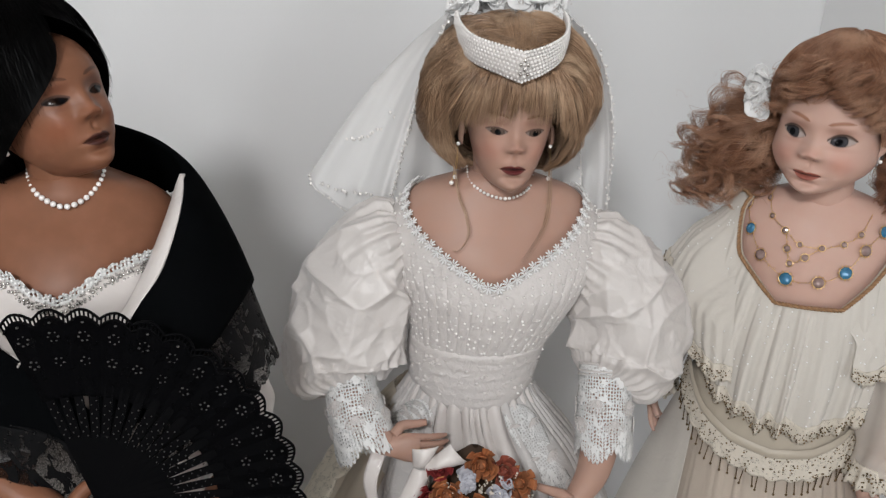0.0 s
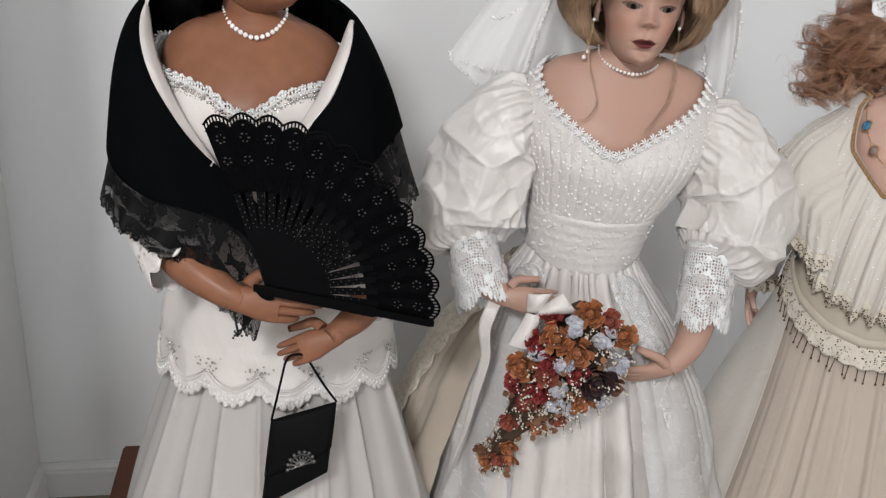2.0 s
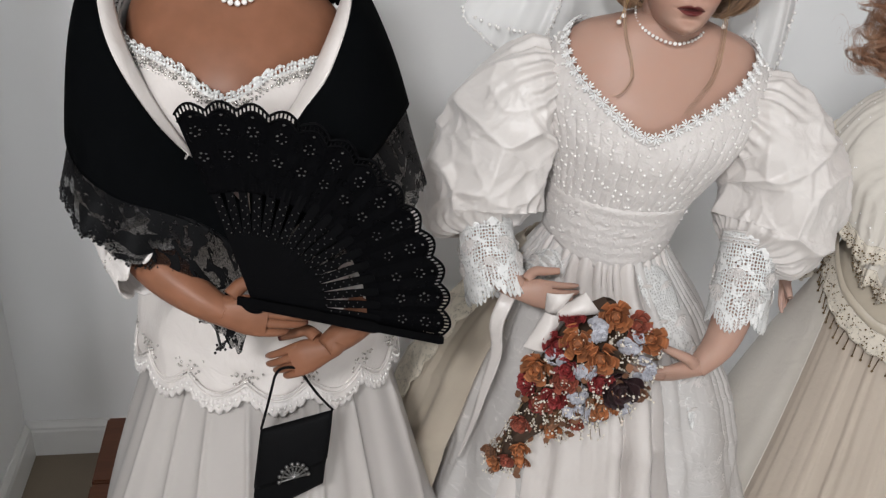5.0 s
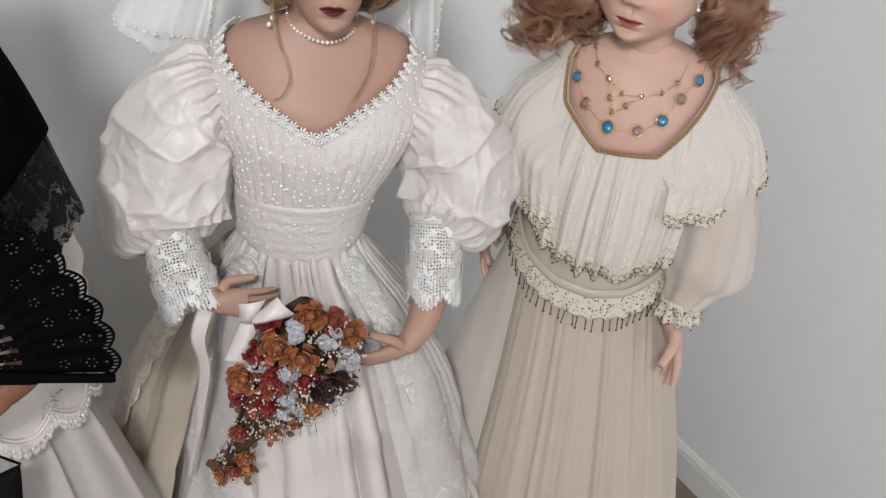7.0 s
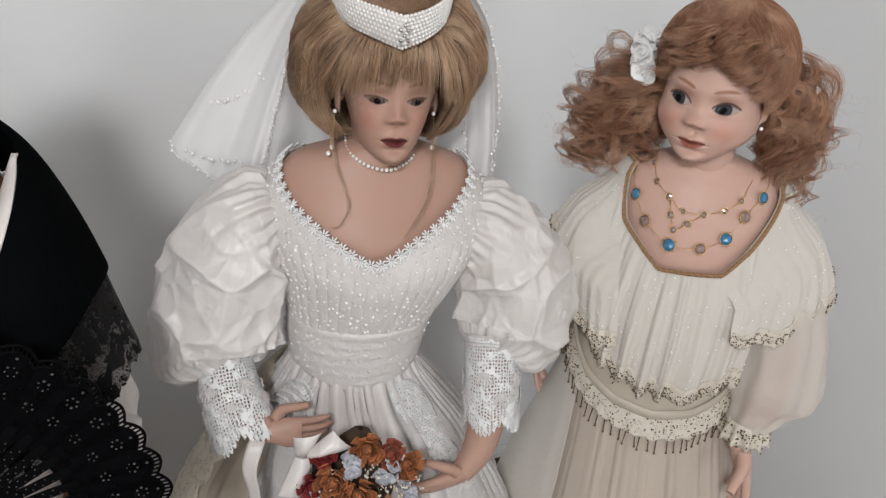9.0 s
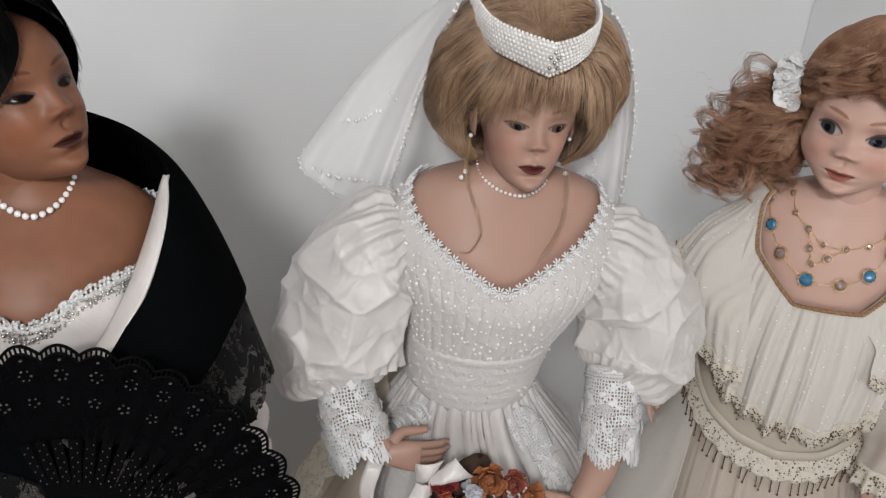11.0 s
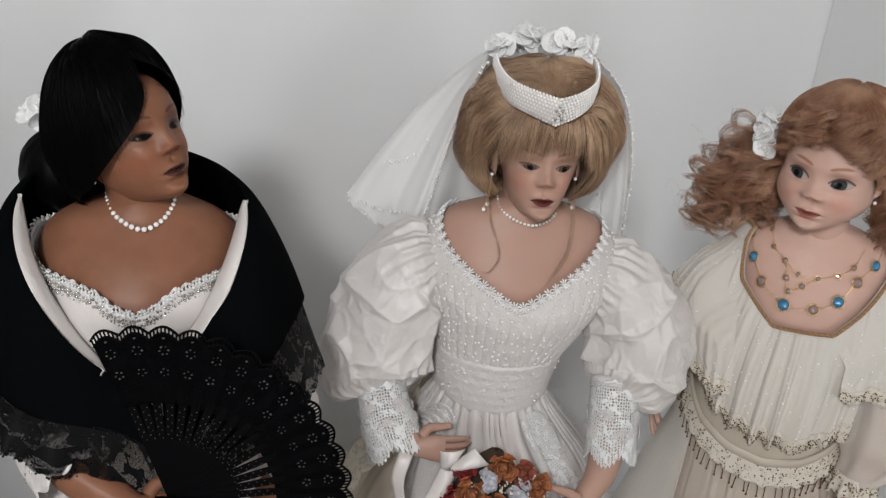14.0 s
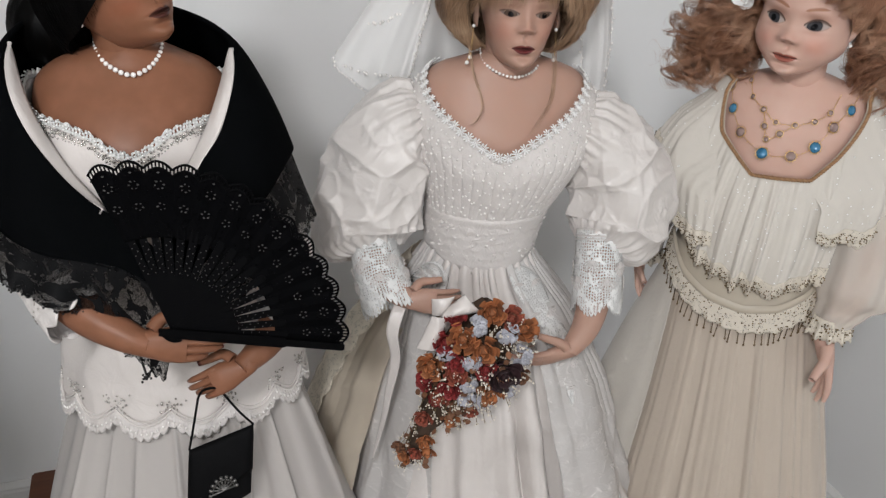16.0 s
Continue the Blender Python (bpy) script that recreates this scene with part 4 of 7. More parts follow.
def doll_c():
    m = Mesh()
    h = 0.171
    head = HEAD_C
    face(m, head, h, (-0.016, -0.004), TONE_C, (0.34, 0.11, 0.085), (0.045, 0.045, 0.05), (0.28, 0.12, 0.065), (0.56, 0.25, 0.19), shade=(0.33, 0.15, 0.105), eye_open=0.9, smile=0.012, round_=0.17, white=(0.40, 0.33, 0.30), young=0.2, bridge=0.45, tip=1.25, ex=0.165, ew=0.088, ir=1.18)
    limb(m, [(0.0, 0.0, 1.24), (0.0, -0.004, 1.28), (-0.004, -0.012, 1.31), (-0.008, -0.02, 1.36)], [0.046, 0.036, 0.035, 0.036], TONE_C, 28)
    bust(m, [(1.312, 0, -0.004, 0.02, 0.024), (1.305, 0, -0.002, 0.04, 0.036), (1.298, 0, 0, 0.062, 0.04), (1.285, 0, 0, 0.09, 0.046), (1.265, 0, -0.002, 0.106, 0.054), (1.235, 0, -0.006, 0.107, 0.062), (1.19, 0, -0.01, 0.100, 0.068), (1.14, 0, -0.01, 0.092, 0.068), (1.05, 0, 0.0, 0.08, 0.06)], TONE_C)
    limb(m, [(0.09, 0.0, 1.20), (0.14, -0.02, 1.12), (0.152, -0.05, 1.02), (0.136, -0.075, 0.955), (0.122, -0.085, 0.918)], [0.03, 0.028, 0.026, 0.022, 0.0155], TONE_C, 24)
    hand_of(m, (0.122, -0.085, 0.920), (0.30, 0.0, -0.95), (-0.80, -0.15, -0.3), 0.126, TONE_C, (8, 12, 14, 16), 0.08, (0.35, 0.6), None, 1)
    limb(m, [(-0.09, 0.0, 1.20), (-0.155, 0.02, 1.10), (-0.18, 0.02, 1.0), (-0.185, 0.015, 0.95)], [0.03, 0.028, 0.026, 0.015], TONE_C, 24)
    hand_of(m, (-0.185, 0.015, 0.95), (0.08, -0.05, -0.95), (0.85, -0.1, 0.1), 0.09, TONE_C, (8, 12, 14, 16), 0.08, (0.5, 0.4), None, -1)
    out = shell_of(1.14, 0.64, 0.500, [(0.64, 1), (0.5, 0.92), (0.3, 0.7), (0.2, 0.5)], 0.76, 0.42, 0.3, 0.35, 1.25, 1.05, 0.95, 0.07)
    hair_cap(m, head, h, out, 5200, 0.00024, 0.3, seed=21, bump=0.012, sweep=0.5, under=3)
    r = np.random.default_rng(22)
    coils = []
    # ringlets to both sides and behind
    for k in range(230):
        sg = -1 if k % 5 < 3 else 1
        if sg < 0:
            end = np.array([r.uniform(-0.19, -0.07), r.uniform(-0.02, 0.07), r.uniform(1.27, 1.37)])
            start = np.array([r.uniform(-0.10, -0.055), r.uniform(-0.03, 0.05), r.uniform(1.35, 1.44)])
        else:
            end = np.array([r.uniform(0.065, 0.135), r.uniform(-0.03, 0.06), r.uniform(1.265, 1.37)])
            start = np.array([r.uniform(0.06, 0.095), r.uniform(-0.03, 0.05), r.uniform(1.35, 1.45)])
        midp = (start + end) / 2 + np.array([sg * 0.012, 0, 0.018]) + r.normal(size=3) * 0.006
        coils.append(lock([start, midp, end, end + np.array([sg * 0.006, -0.004, -0.014])], r.uniform(1.0, 2.2), r.uniform(0.010, 0.022), 24, 0.0042, r, 34))
    # soft mass of hair beneath the ringlets, its shade put into a darker auburn
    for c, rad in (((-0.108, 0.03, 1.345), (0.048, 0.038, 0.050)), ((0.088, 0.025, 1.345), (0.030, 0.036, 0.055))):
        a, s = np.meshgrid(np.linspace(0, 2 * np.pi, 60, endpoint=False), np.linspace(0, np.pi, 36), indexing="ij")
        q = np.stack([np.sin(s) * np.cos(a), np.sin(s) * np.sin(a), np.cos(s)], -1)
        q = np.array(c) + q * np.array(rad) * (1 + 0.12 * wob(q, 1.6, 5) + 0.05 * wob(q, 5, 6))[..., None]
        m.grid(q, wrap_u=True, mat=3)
    # curls on the brow
    for k in range(84):
        a = r.choice([-1, 1]) * r.uniform(0.12, 1.3)
        x = 0.36 * np.sin(a)
        p0 = np.array([x * 0.95, -0.40 * np.cos(a) - 0.03, 0.90 + r.uniform(-0.02, 0.1)])
        p2 = np.array([x * 1.12 + r.normal() * 0.03, -0.47 * np.cos(a) - 0.02, 0.76 - 0.24 * abs(np.sin(a)) ** 2 + r.normal() * 0.03])
        pts = to_head(head, np.array([p0, (p0 + p2) / 2 + (0, -0.04, 0.02), p2]) * h)
        coils.append(lock(pts, r.uniform(0.9, 1.5), r.uniform(0.009, 0.016), 24, 0.0042, r, 34))
    coils = np.concatenate(coils)
    m.strands(coils, r.uniform(0.00016, 0.00034, len(coils)), 1)
    # thin frizz at the outline
    fz = []
    for k in range(130):
        sg = r.choice([-1, 1])
        c = np.array([-0.145, 0.02, 1.33]) if sg < 0 else np.array([0.11, 0.01, 1.34])
        p0 = c + r.normal(size=3) * (0.03, 0.02, 0.035)
        d = unit(np.array([sg * 1.0, 0, r.normal() * 0.7 - 0.2])) * r.uniform(0.015, 0.04)
        fz.append(lock([p0, p0 + d * 0.5 + (0, 0, 0.006), p0 + d], r.uniform(0.6, 1.6), r.uniform(0.004, 0.011), 1, 0.001, r, 22))
    fz = np.concatenate(fz)
    m.strands(fz, 0.00012, 1)
    return single("doll", m, [PORCELAIN, HAIR_AUBURN, EYE, SHADED_AUBURN], "pale porcelain doll with curly auburn hair, head tilted", "doll", FRAME_C, (0.0, 0.0, 0.42), group="dolls on the bench")


doll_a()
doll_b()
doll_c()


# ---- clothes and things of the doll in the shawl ----
def skirt(rows, folds, depth, seed, n=260, nz=60, front_bias=1.0, a0=0, a1=2 * np.pi, hang=1.0, lift=0.0):
    """Draped skirt: fold depth grows downwards."""
    r = smooth_rows(rows, nz)
    surf = rings(r)
    a = np.linspace(a0, a1, n, endpoint=(a1 - a0) < 6.28)
    A, Z = np.meshgrid(a, r[::-1, 0], indexing="ij")
    rg = np.random.default_rng(seed)
    t = (r[-1, 0] - Z) / (r[-1, 0] - r[0, 0])
    f = 0
    for k in range(4):
        m = folds * (0.6 + 0.35 * k) + rg.integers(0, 3)
        ph = rg.uniform(0, 6.28)
        f = f + (np.sin(np.round(m) * A + ph + 0.6 * np.sin(3 * t + ph)) / (1 + 0.5 * k))
    f = np.tanh(f * 1.2) * depth * (0.25 + 0.75 * t**0.8) * hang
    p = surf(A, Z)
    p[..., 0] += f * np.sin(A)
    p[..., 1] -= f * np.cos(A)
    p[..., 2] += lift * np.cos(A)
    return p


def dress_a():
    root = thing("evening_dress", "white satin evening dress with a scalloped overskirt and beaded neckline", "dress", FRAME_A, (0.03, 0.03, 0.42))
    # underskirt
    m = Mesh()
    p = skirt([(0.424, 0.035, 0.03, 0.285, 0.245), (0.5, 0.034, 0.03, 0.262, 0.22), (0.6, 0.03, 0.03, 0.232, 0.19), (0.72, 0.03, 0.03, 0.195, 0.15), (0.84, 0.03, 0.03, 0.158, 0.12), (0.95, 0.03, 0.03, 0.13, 0.10)], 7, 0.008, 31, n=620)
    sharp = 0
    for a_k, w_k in ((-0.95, 0.03), (-0.60, 0.022), (-0.36, 0.03), (-0.10, 0.018), (0.27, 0.03), (0.40, 0.018), (0.8, 0.03), (1.2, 0.03)):
        ring_a = np.linspace(0, 2 * np.pi, p.shape[0], endpoint=False)[:, None]
        t_k = np.linspace(0, 1, p.shape[1])[None]
        gap = np.mod(ring_a - a_k - 0.05 * np.sin(3 * t_k + a_k * 5) + np.pi, 2 * np.pi) - np.pi
        sharp = sharp + np.exp(-np.abs(gap) / w_k) * smooth(0.05, 0.3, t_k) * (0.6 + 0.4 * np.sin(2 * t_k + a_k))
    p[..., 0] += 0.011 * sharp * np.sin(ring_a)
    p[..., 1] -= 0.011 * sharp * np.cos(ring_a)
    m.grid(p, wrap_u=True)
    part("underskirt", m, ORGANZA, root, "sheer white organza underskirt", 0.0015)
    # overskirt
    a = np.linspace(0, 2 * np.pi, 360, endpoint=False)
    top = 1.10
    n_sc = 14
    wave = 0.022 * np.abs(np.sin(a * n_sc / 2 + 0.7))
    hem = 0.864 - wave
    s = np.linspace(0, 1, 44)
    A, S = np.meshgrid(a, s, indexing="ij")
    Z = top + (hem[:, None] - top) * S
    surf = rings(smooth_rows([(0.78, 0.03, 0.03, 0.185, 0.143), (0.84, 0.03, 0.03, 0.172, 0.133), (0.93, 0.03, 0.028, 0.158, 0.118), (1.0, 0.028, 0.02, 0.14, 0.104), (1.06, 0.022, 0.005, 0.108, 0.09), (1.12, 0.012, 0.0, 0.084, 0.078)], 40))
    p = surf(A, Z)
    f = facets(p, 0.0035, 40, 12) * smooth(0.1, 0.4, S) + 0.003 * np.sin(A * 9 + 2 * S) * S + 0.0035 * wob(p.reshape(-1, 3), 9, 5).reshape(A.shape)
    p[..., 0] += f * np.sin(A)
    p[..., 1] -= f * np.cos(A)
    m = Mesh()
    m.grid(p, wrap_u=True)
    part("overskirt", m, SATIN, root, "white satin overskirt", 0.002)
    # scalloped embroidered hem
    m = Mesh()
    aa = np.linspace(0, 2 * np.pi, 1100, endpoint=False)
    hz = 0.864 - 0.022 * np.abs(np.sin(aa * n_sc / 2 + 0.7))
    edge = 0.007 * np.abs(np.sin(aa * n_sc * 3.5))
    V_ = np.linspace(-1.0, 1.0, 9)
    AA, VV = np.meshgrid(aa, V_, indexing="ij")
    zz = hz[:, None] + 0.016 - (0.010 + 0.5 * edge[:, None]) * (VV + 1)
    q = surf(AA, np.clip(zz, 0.785, 1.1))
    bulge = (0.0030 + 0.0010 * np.cos(VV * 9) + 0.0003 * np.sin(AA * 190)) * smooth(-1.2, -0.2, VV) - 0.001 * (VV < -0.9)
    q[..., 0] += bulge * np.sin(AA)
    q[..., 1] -= bulge * np.cos(AA)
    m.grid(q, wrap_u=True)
    part("scalloped_hem", m, SATIN_SOFT, root, "embroidered scalloped satin edge", 0.0015)
    m = Mesh()
    ang = np.linspace(0, 2 * np.pi, 150, endpoint=False)
    z = 0.864 - 0.022 * np.abs(np.sin(ang * n_sc / 2 + 0.7)) + 0.002
    q = surf(ang, z)
    q[:, 0] += 0.0055 * np.sin(ang)
    q[:, 1] -= 0.0055 * np.cos(ang)
    m.beads(q, 0.0015, squash=1.4)
    part("hem_bead", m, PEARL, root, "row of small pearls on the hem", kind="stuff")
    for off, rad in ((0.013, 0.0016), (0.019, 0.0011)):
        m = Mesh()
        ang = np.linspace(0, 2 * np.pi, 700)
        q = surf(ang, 0.864 - 0.022 * np.abs(np.sin(ang * n_sc / 2 + 0.7)) + off)
        q[:, 0] += 0.0045 * np.sin(ang)
        q[:, 1] -= 0.0045 * np.cos(ang)
        m.tube(q, rad, 6, cap=False)
        part("hem_cord", m, SATIN, root, "raised white cord following the scallops")
    # beaded sprigs over the scallop tips
    r = np.random.default_rng(8)
    for k in range(n_sc):
        a_k = (k * np.pi - 0.7) * 2 / n_sc
        pts = []
        for j in range(26):
            t = r.uniform(0, 1)
            ang_j = a_k + r.normal() * 0.03 + (j % 3 - 1) * (0.03 + 0.05 * t)
            z_j = 0.874 + 0.022 * t + r.normal() * 0.003
            o = surf(np.array([ang_j]), np.array([z_j]))[0]
            pts.append(o + 0.004 * np.array([np.sin(ang_j), -np.cos(ang_j), 0]))
        m = Mesh()
        m.beads(pts, r.uniform(0.0010, 0.0019, 26), seg=6, rings=4)
        part("beaded_sprig", m, SEQUIN, root, "silver bead sprig", kind="stuff")
    # bodice with a heart-shaped top
    a = np.linspace(-np.pi, np.pi, 220, endpoint=False)
    aa = np.abs(a)
    xx = np.sin(aa)
    top = at([(0, 1.236), (0.12, 1.243), (0.35, 1.261), (0.6, 1.268), (0.95, 1.272), (1.3, 1.285), (1.7, 1.30), (3.2, 1.29)], aa)
    s = np.linspace(0, 1, 30)
    A, S = np.meshgrid(a, s, indexing="ij")
    Z = top[:, None] + (1.06 - top[:, None]) * S
    body = rings(smooth_rows([(1.04, 0.018, 0.0, 0.112, 0.092), (1.1, 0.012, 0.0, 0.09, 0.080), (1.16, 0.006, -0.01, 0.094, 0.094), (1.2, 0, -0.018, 0.104, 0.101), (1.24, 0, -0.022, 0.114, 0.098), (1.28, 0, -0.014, 0.117, 0.082), (1.31, 0, -0.004, 0.112, 0.064)], 40))
    p = body(A, Z)
    dip = 0.010 * np.exp(-((A / 0.14) ** 2)) * (1 - S)
    p[..., 1] += dip
    m = Mesh()
    m.grid(p, wrap_u=True)
    part("bodice", m, SATIN, root, "smooth white satin bodice", 0.003)
    # beaded lace along the neckline
    m = Mesh()
    e = p[:, 0]
    out = unit(np.stack([np.sin(a), -np.cos(a), 0 * a], -1))
    idx = np.concatenate([np.arange(220), [0]])
    c = (e + out * 0.003)[idx]
    tt = np.linspace(0, 1, len(idx))
    n = 900
    cc = np.stack([np.interp(np.linspace(0, 1, n), tt, c[:, k]) for k in range(3)], -1)
    oo = np.stack([np.interp(np.linspace(0, 1, n), tt, out[idx][:, k]) for k in range(3)], -1)
    v = np.linspace(-1, 1, 7)
    rise = 0.006 + 0.004 * np.abs(np.sin(np.linspace(0, np.pi * 62, n)))
    q = cc[:, None] + np.array([0, 0, 1.0]) * np.where(v > 0, v * rise[:, None], v * 0.010)[..., None] + oo[:, None] * (0.0012 * np.cos(v * 5))[None, :, None]
    m.grid(q)
    part("neckline_lace", m, LACE_WHITE, root, "white lace band along the neckline", 0.0012)
    m = Mesh()
    r2 = np.random.default_rng(5)
    for off, rad in ((-0.0095, 0.0016), (-0.0055, 0.0021), (-0.001, 0.0016)):
        s = np.linspace(0, n - 1, 210).astype(int)
        q = cc[s] + oo[s] * 0.0042 + np.array([0, 0, 1.0]) * (off + r2.normal(size=210) * 0.0009)[:, None]
        m.beads(q, rad * r2.uniform(0.75, 1.2, 210), seg=6, rings=4)
    m2 = Mesh()
    s = np.linspace(0, n - 1, 190).astype(int)
    for off in (0.004, 0.008):
        q = cc[s] + oo[s] * 0.003 + np.array([0, 0, 1.0]) * (off + 0.002 * np.sin(np.arange(190) * 2.1))[:, None]
        m2.beads(q, 0.0012, seg=6, rings=4)
    part("neckline_picot", m2, FLOWER, root, "white picot loops above the band", kind="stuff")
    part("neckline_bead", m, SEQUIN, root, "silver beads and sequins", kind="stuff")
    # sleeves under the shawl
    for pts, rad in (([(-0.11, 0.0, 1.27), (-0.14, -0.02, 1.19), (-0.12, -0.085, 1.118), (-0.082, -0.136, 1.088)], [0.034, 0.036, 0.040, 0.038]), ([(0.10, 0.0, 1.27), (0.148, -0.01, 1.16), (0.172, -0.055, 1.08), (0.168, -0.095, 1.035)], [0.034, 0.034, 0.034, 0.032])):
        m = Mesh()
        u = np.linspace(0, 1, 40)
        m.tube(cr(pts, u), cr(np.array(rad)[:, None], u)[:, 0] + 0.002 * np.sin(u * 40), 24)
        part("sleeve", m, SATIN, root, "close white satin sleeve")
    # lace cuffs of the sleeves
    for pts, rad in (([(-0.106, -0.102, 1.106), (-0.090, -0.124, 1.084), (-0.070, -0.144, 1.066)], 0.038), ([(0.174, -0.065, 1.06), (0.168, -0.10, 1.03), (0.160, -0.122, 1.012)], 0.034)):
        m = Mesh()
        n = 120
        c = cr(pts, np.linspace(0, 1, 12))
        tan = unit(np.gradient(c, axis=0))
        a1 = unit(np.cross(tan, np.array([0, 0, 1.0])))
        b1 = np.cross(tan, a1)
        ang = np.linspace(0, 2 * np.pi, n, endpoint=False)
        rr = rad * (0.98 + 0.16 * np.linspace(0, 1, 12))
        q = c[:, None] + rr[:, None, None] * (np.cos(ang)[None, :, None] * a1[:, None] + np.sin(ang)[None, :, None] * b1[:, None])
        q = q + tan[-1] * (np.linspace(0, 1, 12)[:, None] ** 2 * 0.009 * np.abs(np.sin(ang * 5))[None])[..., None]
        q = q + (0.0012 * np.sin(ang * 10))[None, :, None] * unit(q - c[:, None]) * np.linspace(0.2, 1, 12)[:, None, None]
        m.grid(q, wrap_v=True)
        cuff = part("sleeve_cuff", m, SATIN_SOFT, root, "scalloped white lace sleeve end", 0.0015)
        m = Mesh()
        ang = np.linspace(0, 2 * np.pi, 34, endpoint=False)
        m.beads(q[7][(ang / (2 * np.pi) * n).astype(int)] * 1.0 + 0.0015 * unit(q[7][(ang / (2 * np.pi) * n).astype(int)] - c[7]), 0.0018, seg=6, rings=4)
        part("cuff_bead", m, SEQUIN, cuff, "silver beads", kind="stuff")


dress_a()


def shawl():
    root = thing("shawl", "black wool shawl with white satin lining and black lace border", "shawl", FRAME_A, (0.0, 0.0, 1.1))
    inner = np.array([(0.045, -0.150, 1.115), (0.0, -0.142, 1.165), (-0.045, -0.134, 1.198), (-0.076, -0.126, 1.232), (-0.104, -0.105, 1.276), (-0.124, -0.066, 1.322), (-0.122, -0.01, 1.352), (-0.095, 0.045, 1.368), (-0.045, 0.072, 1.374), (0.01, 0.078, 1.376), (0.06, 0.068, 1.377), (0.1, 0.04, 1.372), (0.124, -0.01, 1.358), (0.126, -0.064, 1.335), (0.108, -0.104, 1.286), (0.086, -0.124, 1.244), (0.062, -0.134, 1.210), (0.03, -0.142, 1.175)])
    shoulder = np.array([(0.045, -0.160, 1.078), (-0.01, -0.158, 1.13), (-0.06, -0.152, 1.172), (-0.10, -0.142, 1.21), (-0.135, -0.116, 1.25), (-0.155, -0.066, 1.312), (-0.155, -0.002, 1.338), (-0.122, 0.066, 1.35), (-0.06, 0.104, 1.352), (0.01, 0.112, 1.352), (0.07, 0.10, 1.353), (0.124, 0.062, 1.352), (0.154, 0.0, 1.346), (0.158, -0.066, 1.322), (0.142, -0.116, 1.262), (0.112, -0.140, 1.22), (0.075, -0.152, 1.18), (0.035, -0.158, 1.135)])
    lower = np.array([(0.045, -0.168, 1.075), (-0.01, -0.166, 1.118), (-0.062, -0.168, 1.140), (-0.112, -0.156, 1.150), (-0.156, -0.126, 1.164), (-0.188, -0.066, 1.18), (-0.194, 0.008, 1.20), (-0.156, 0.094, 1.20), (-0.08, 0.14, 1.2), (0.01, 0.15, 1.2), (0.09, 0.138, 1.2), (0.16, 0.09, 1.2), (0.198, 0.008, 1.212), (0.194, -0.06, 1.215), (0.16, -0.12, 1.196), (0.12, -0.150, 1.168), (0.08, -0.164, 1.13), (0.04, -0.168, 1.09)])
    inner[:, 2] -= 0.016 * smooth(0.02, 0.09, inner[:, 0]) * smooth(1.22, 1.3, inner[:, 2])
    shoulder[:, 2] -= 0.016 * smooth(0.02, 0.09, shoulder[:, 0]) * smooth(1.22, 1.3, shoulder[:, 2])
    for arr, left, right in ((inner, 1.0, 0.94), (shoulder, 0.95, 0.90), (lower, 0.87, 0.91)):
        arr[:, 0] *= np.where(arr[:, 0] < 0, left, right)
    u = np.linspace(0, 1, 200)
    I, S, L = cr(inner, u), cr(shoulder, u), cr(lower, u)
    v = np.linspace(0, 1, 30)[None, :, None]
    top = S[:, None] + (S - I)[:, None] * 0.15 + np.array([0, 0, 0.004])
    p = I[:, None] * (1 - v) ** 2 + 2 * top * v * (1 - v) + L[:, None] * v**2
    p = p + 0.0035 * wob(p.reshape(-1, 3), 7, 9).reshape(p.shape[:2])[..., None] * np.array([0.5, -1, 0.2])
    m = Mesh()
    m.grid(p, flip=True)
    part("wrap", m, WOOL, root, "thick plain black wool", 0.006)
    # turned-out lining along the front edges
    for lo, hi in ((0.10, 0.345), (0.71, 0.965)):
        uu = np.linspace(lo, hi, 60)
        q0 = cr(inner, uu)
        w = np.sin(np.pi * (uu - lo) / (hi - lo)) ** 0.6 * 0.050
        inward = unit(np.array([0.0, -0.10, 1.16]) - q0)
        vv = np.linspace(0, 1, 10)
        bow = np.sin(vv * np.pi) * 0.006
        q = q0[:, None] + inward[:, None] * (w[:, None] * vv)[..., None] + np.array([0, -1.0, 0.2]) * (0.004 + bow)[None, :, None]
        m = Mesh()
        m.grid(q, flip=lo < 0.5)
        part("lining", m, SATIN, root, "white satin lining turned outwards", 0.003)
    # lace border
    hang = np.array([(0.020, -0.174, 0.985), (-0.01, -0.174, 1.012), (-0.07, -0.180, 1.078), (-0.128, -0.174, 1.104), (-0.168, -0.146, 1.120), (-0.205, -0.07, 1.122), (-0.21, 0.01, 1.12), (-0.17, 0.1, 1.12), (-0.085, 0.152, 1.12), (0.01, 0.162, 1.12), (0.095, 0.15, 1.12), (0.17, 0.1, 1.125), (0.214, 0.01, 1.135), (0.222, -0.062, 1.137), (0.19, -0.124, 1.128), (0.14, -0.16, 1.10), (0.09, -0.176, 1.06), (0.04, -0.178, 1.03)])
    hang[:, 0] *= np.where(hang[:, 0] < 0, 0.87, 0.94)
    u = np.linspace(0, 1, 420)
    L, G = cr(lower, u), cr(hang, u)
    vv = np.linspace(-0.06, 1, 16)
    edge = 1 + 0.06 * np.abs(np.sin(u * np.pi * 46))
    q = L[:, None] + (G - L)[:, None] * (vv[None, :] * edge[:, None])[..., None]
    ripple = 0.006 * np.sin(u * 95)[:, None] * np.clip(vv, 0, 1)[None]
    q = q + np.array([0.2, -1, 0])[None, None] * (ripple + 0.001)[..., None]
    m = Mesh()
    m.grid(q, flip=True)
    lace = part("lace_border", m, LACE_BLACK, root, "wide black floral net lace", 0.0008)
    m = Mesh()
    r = np.random.default_rng(3)
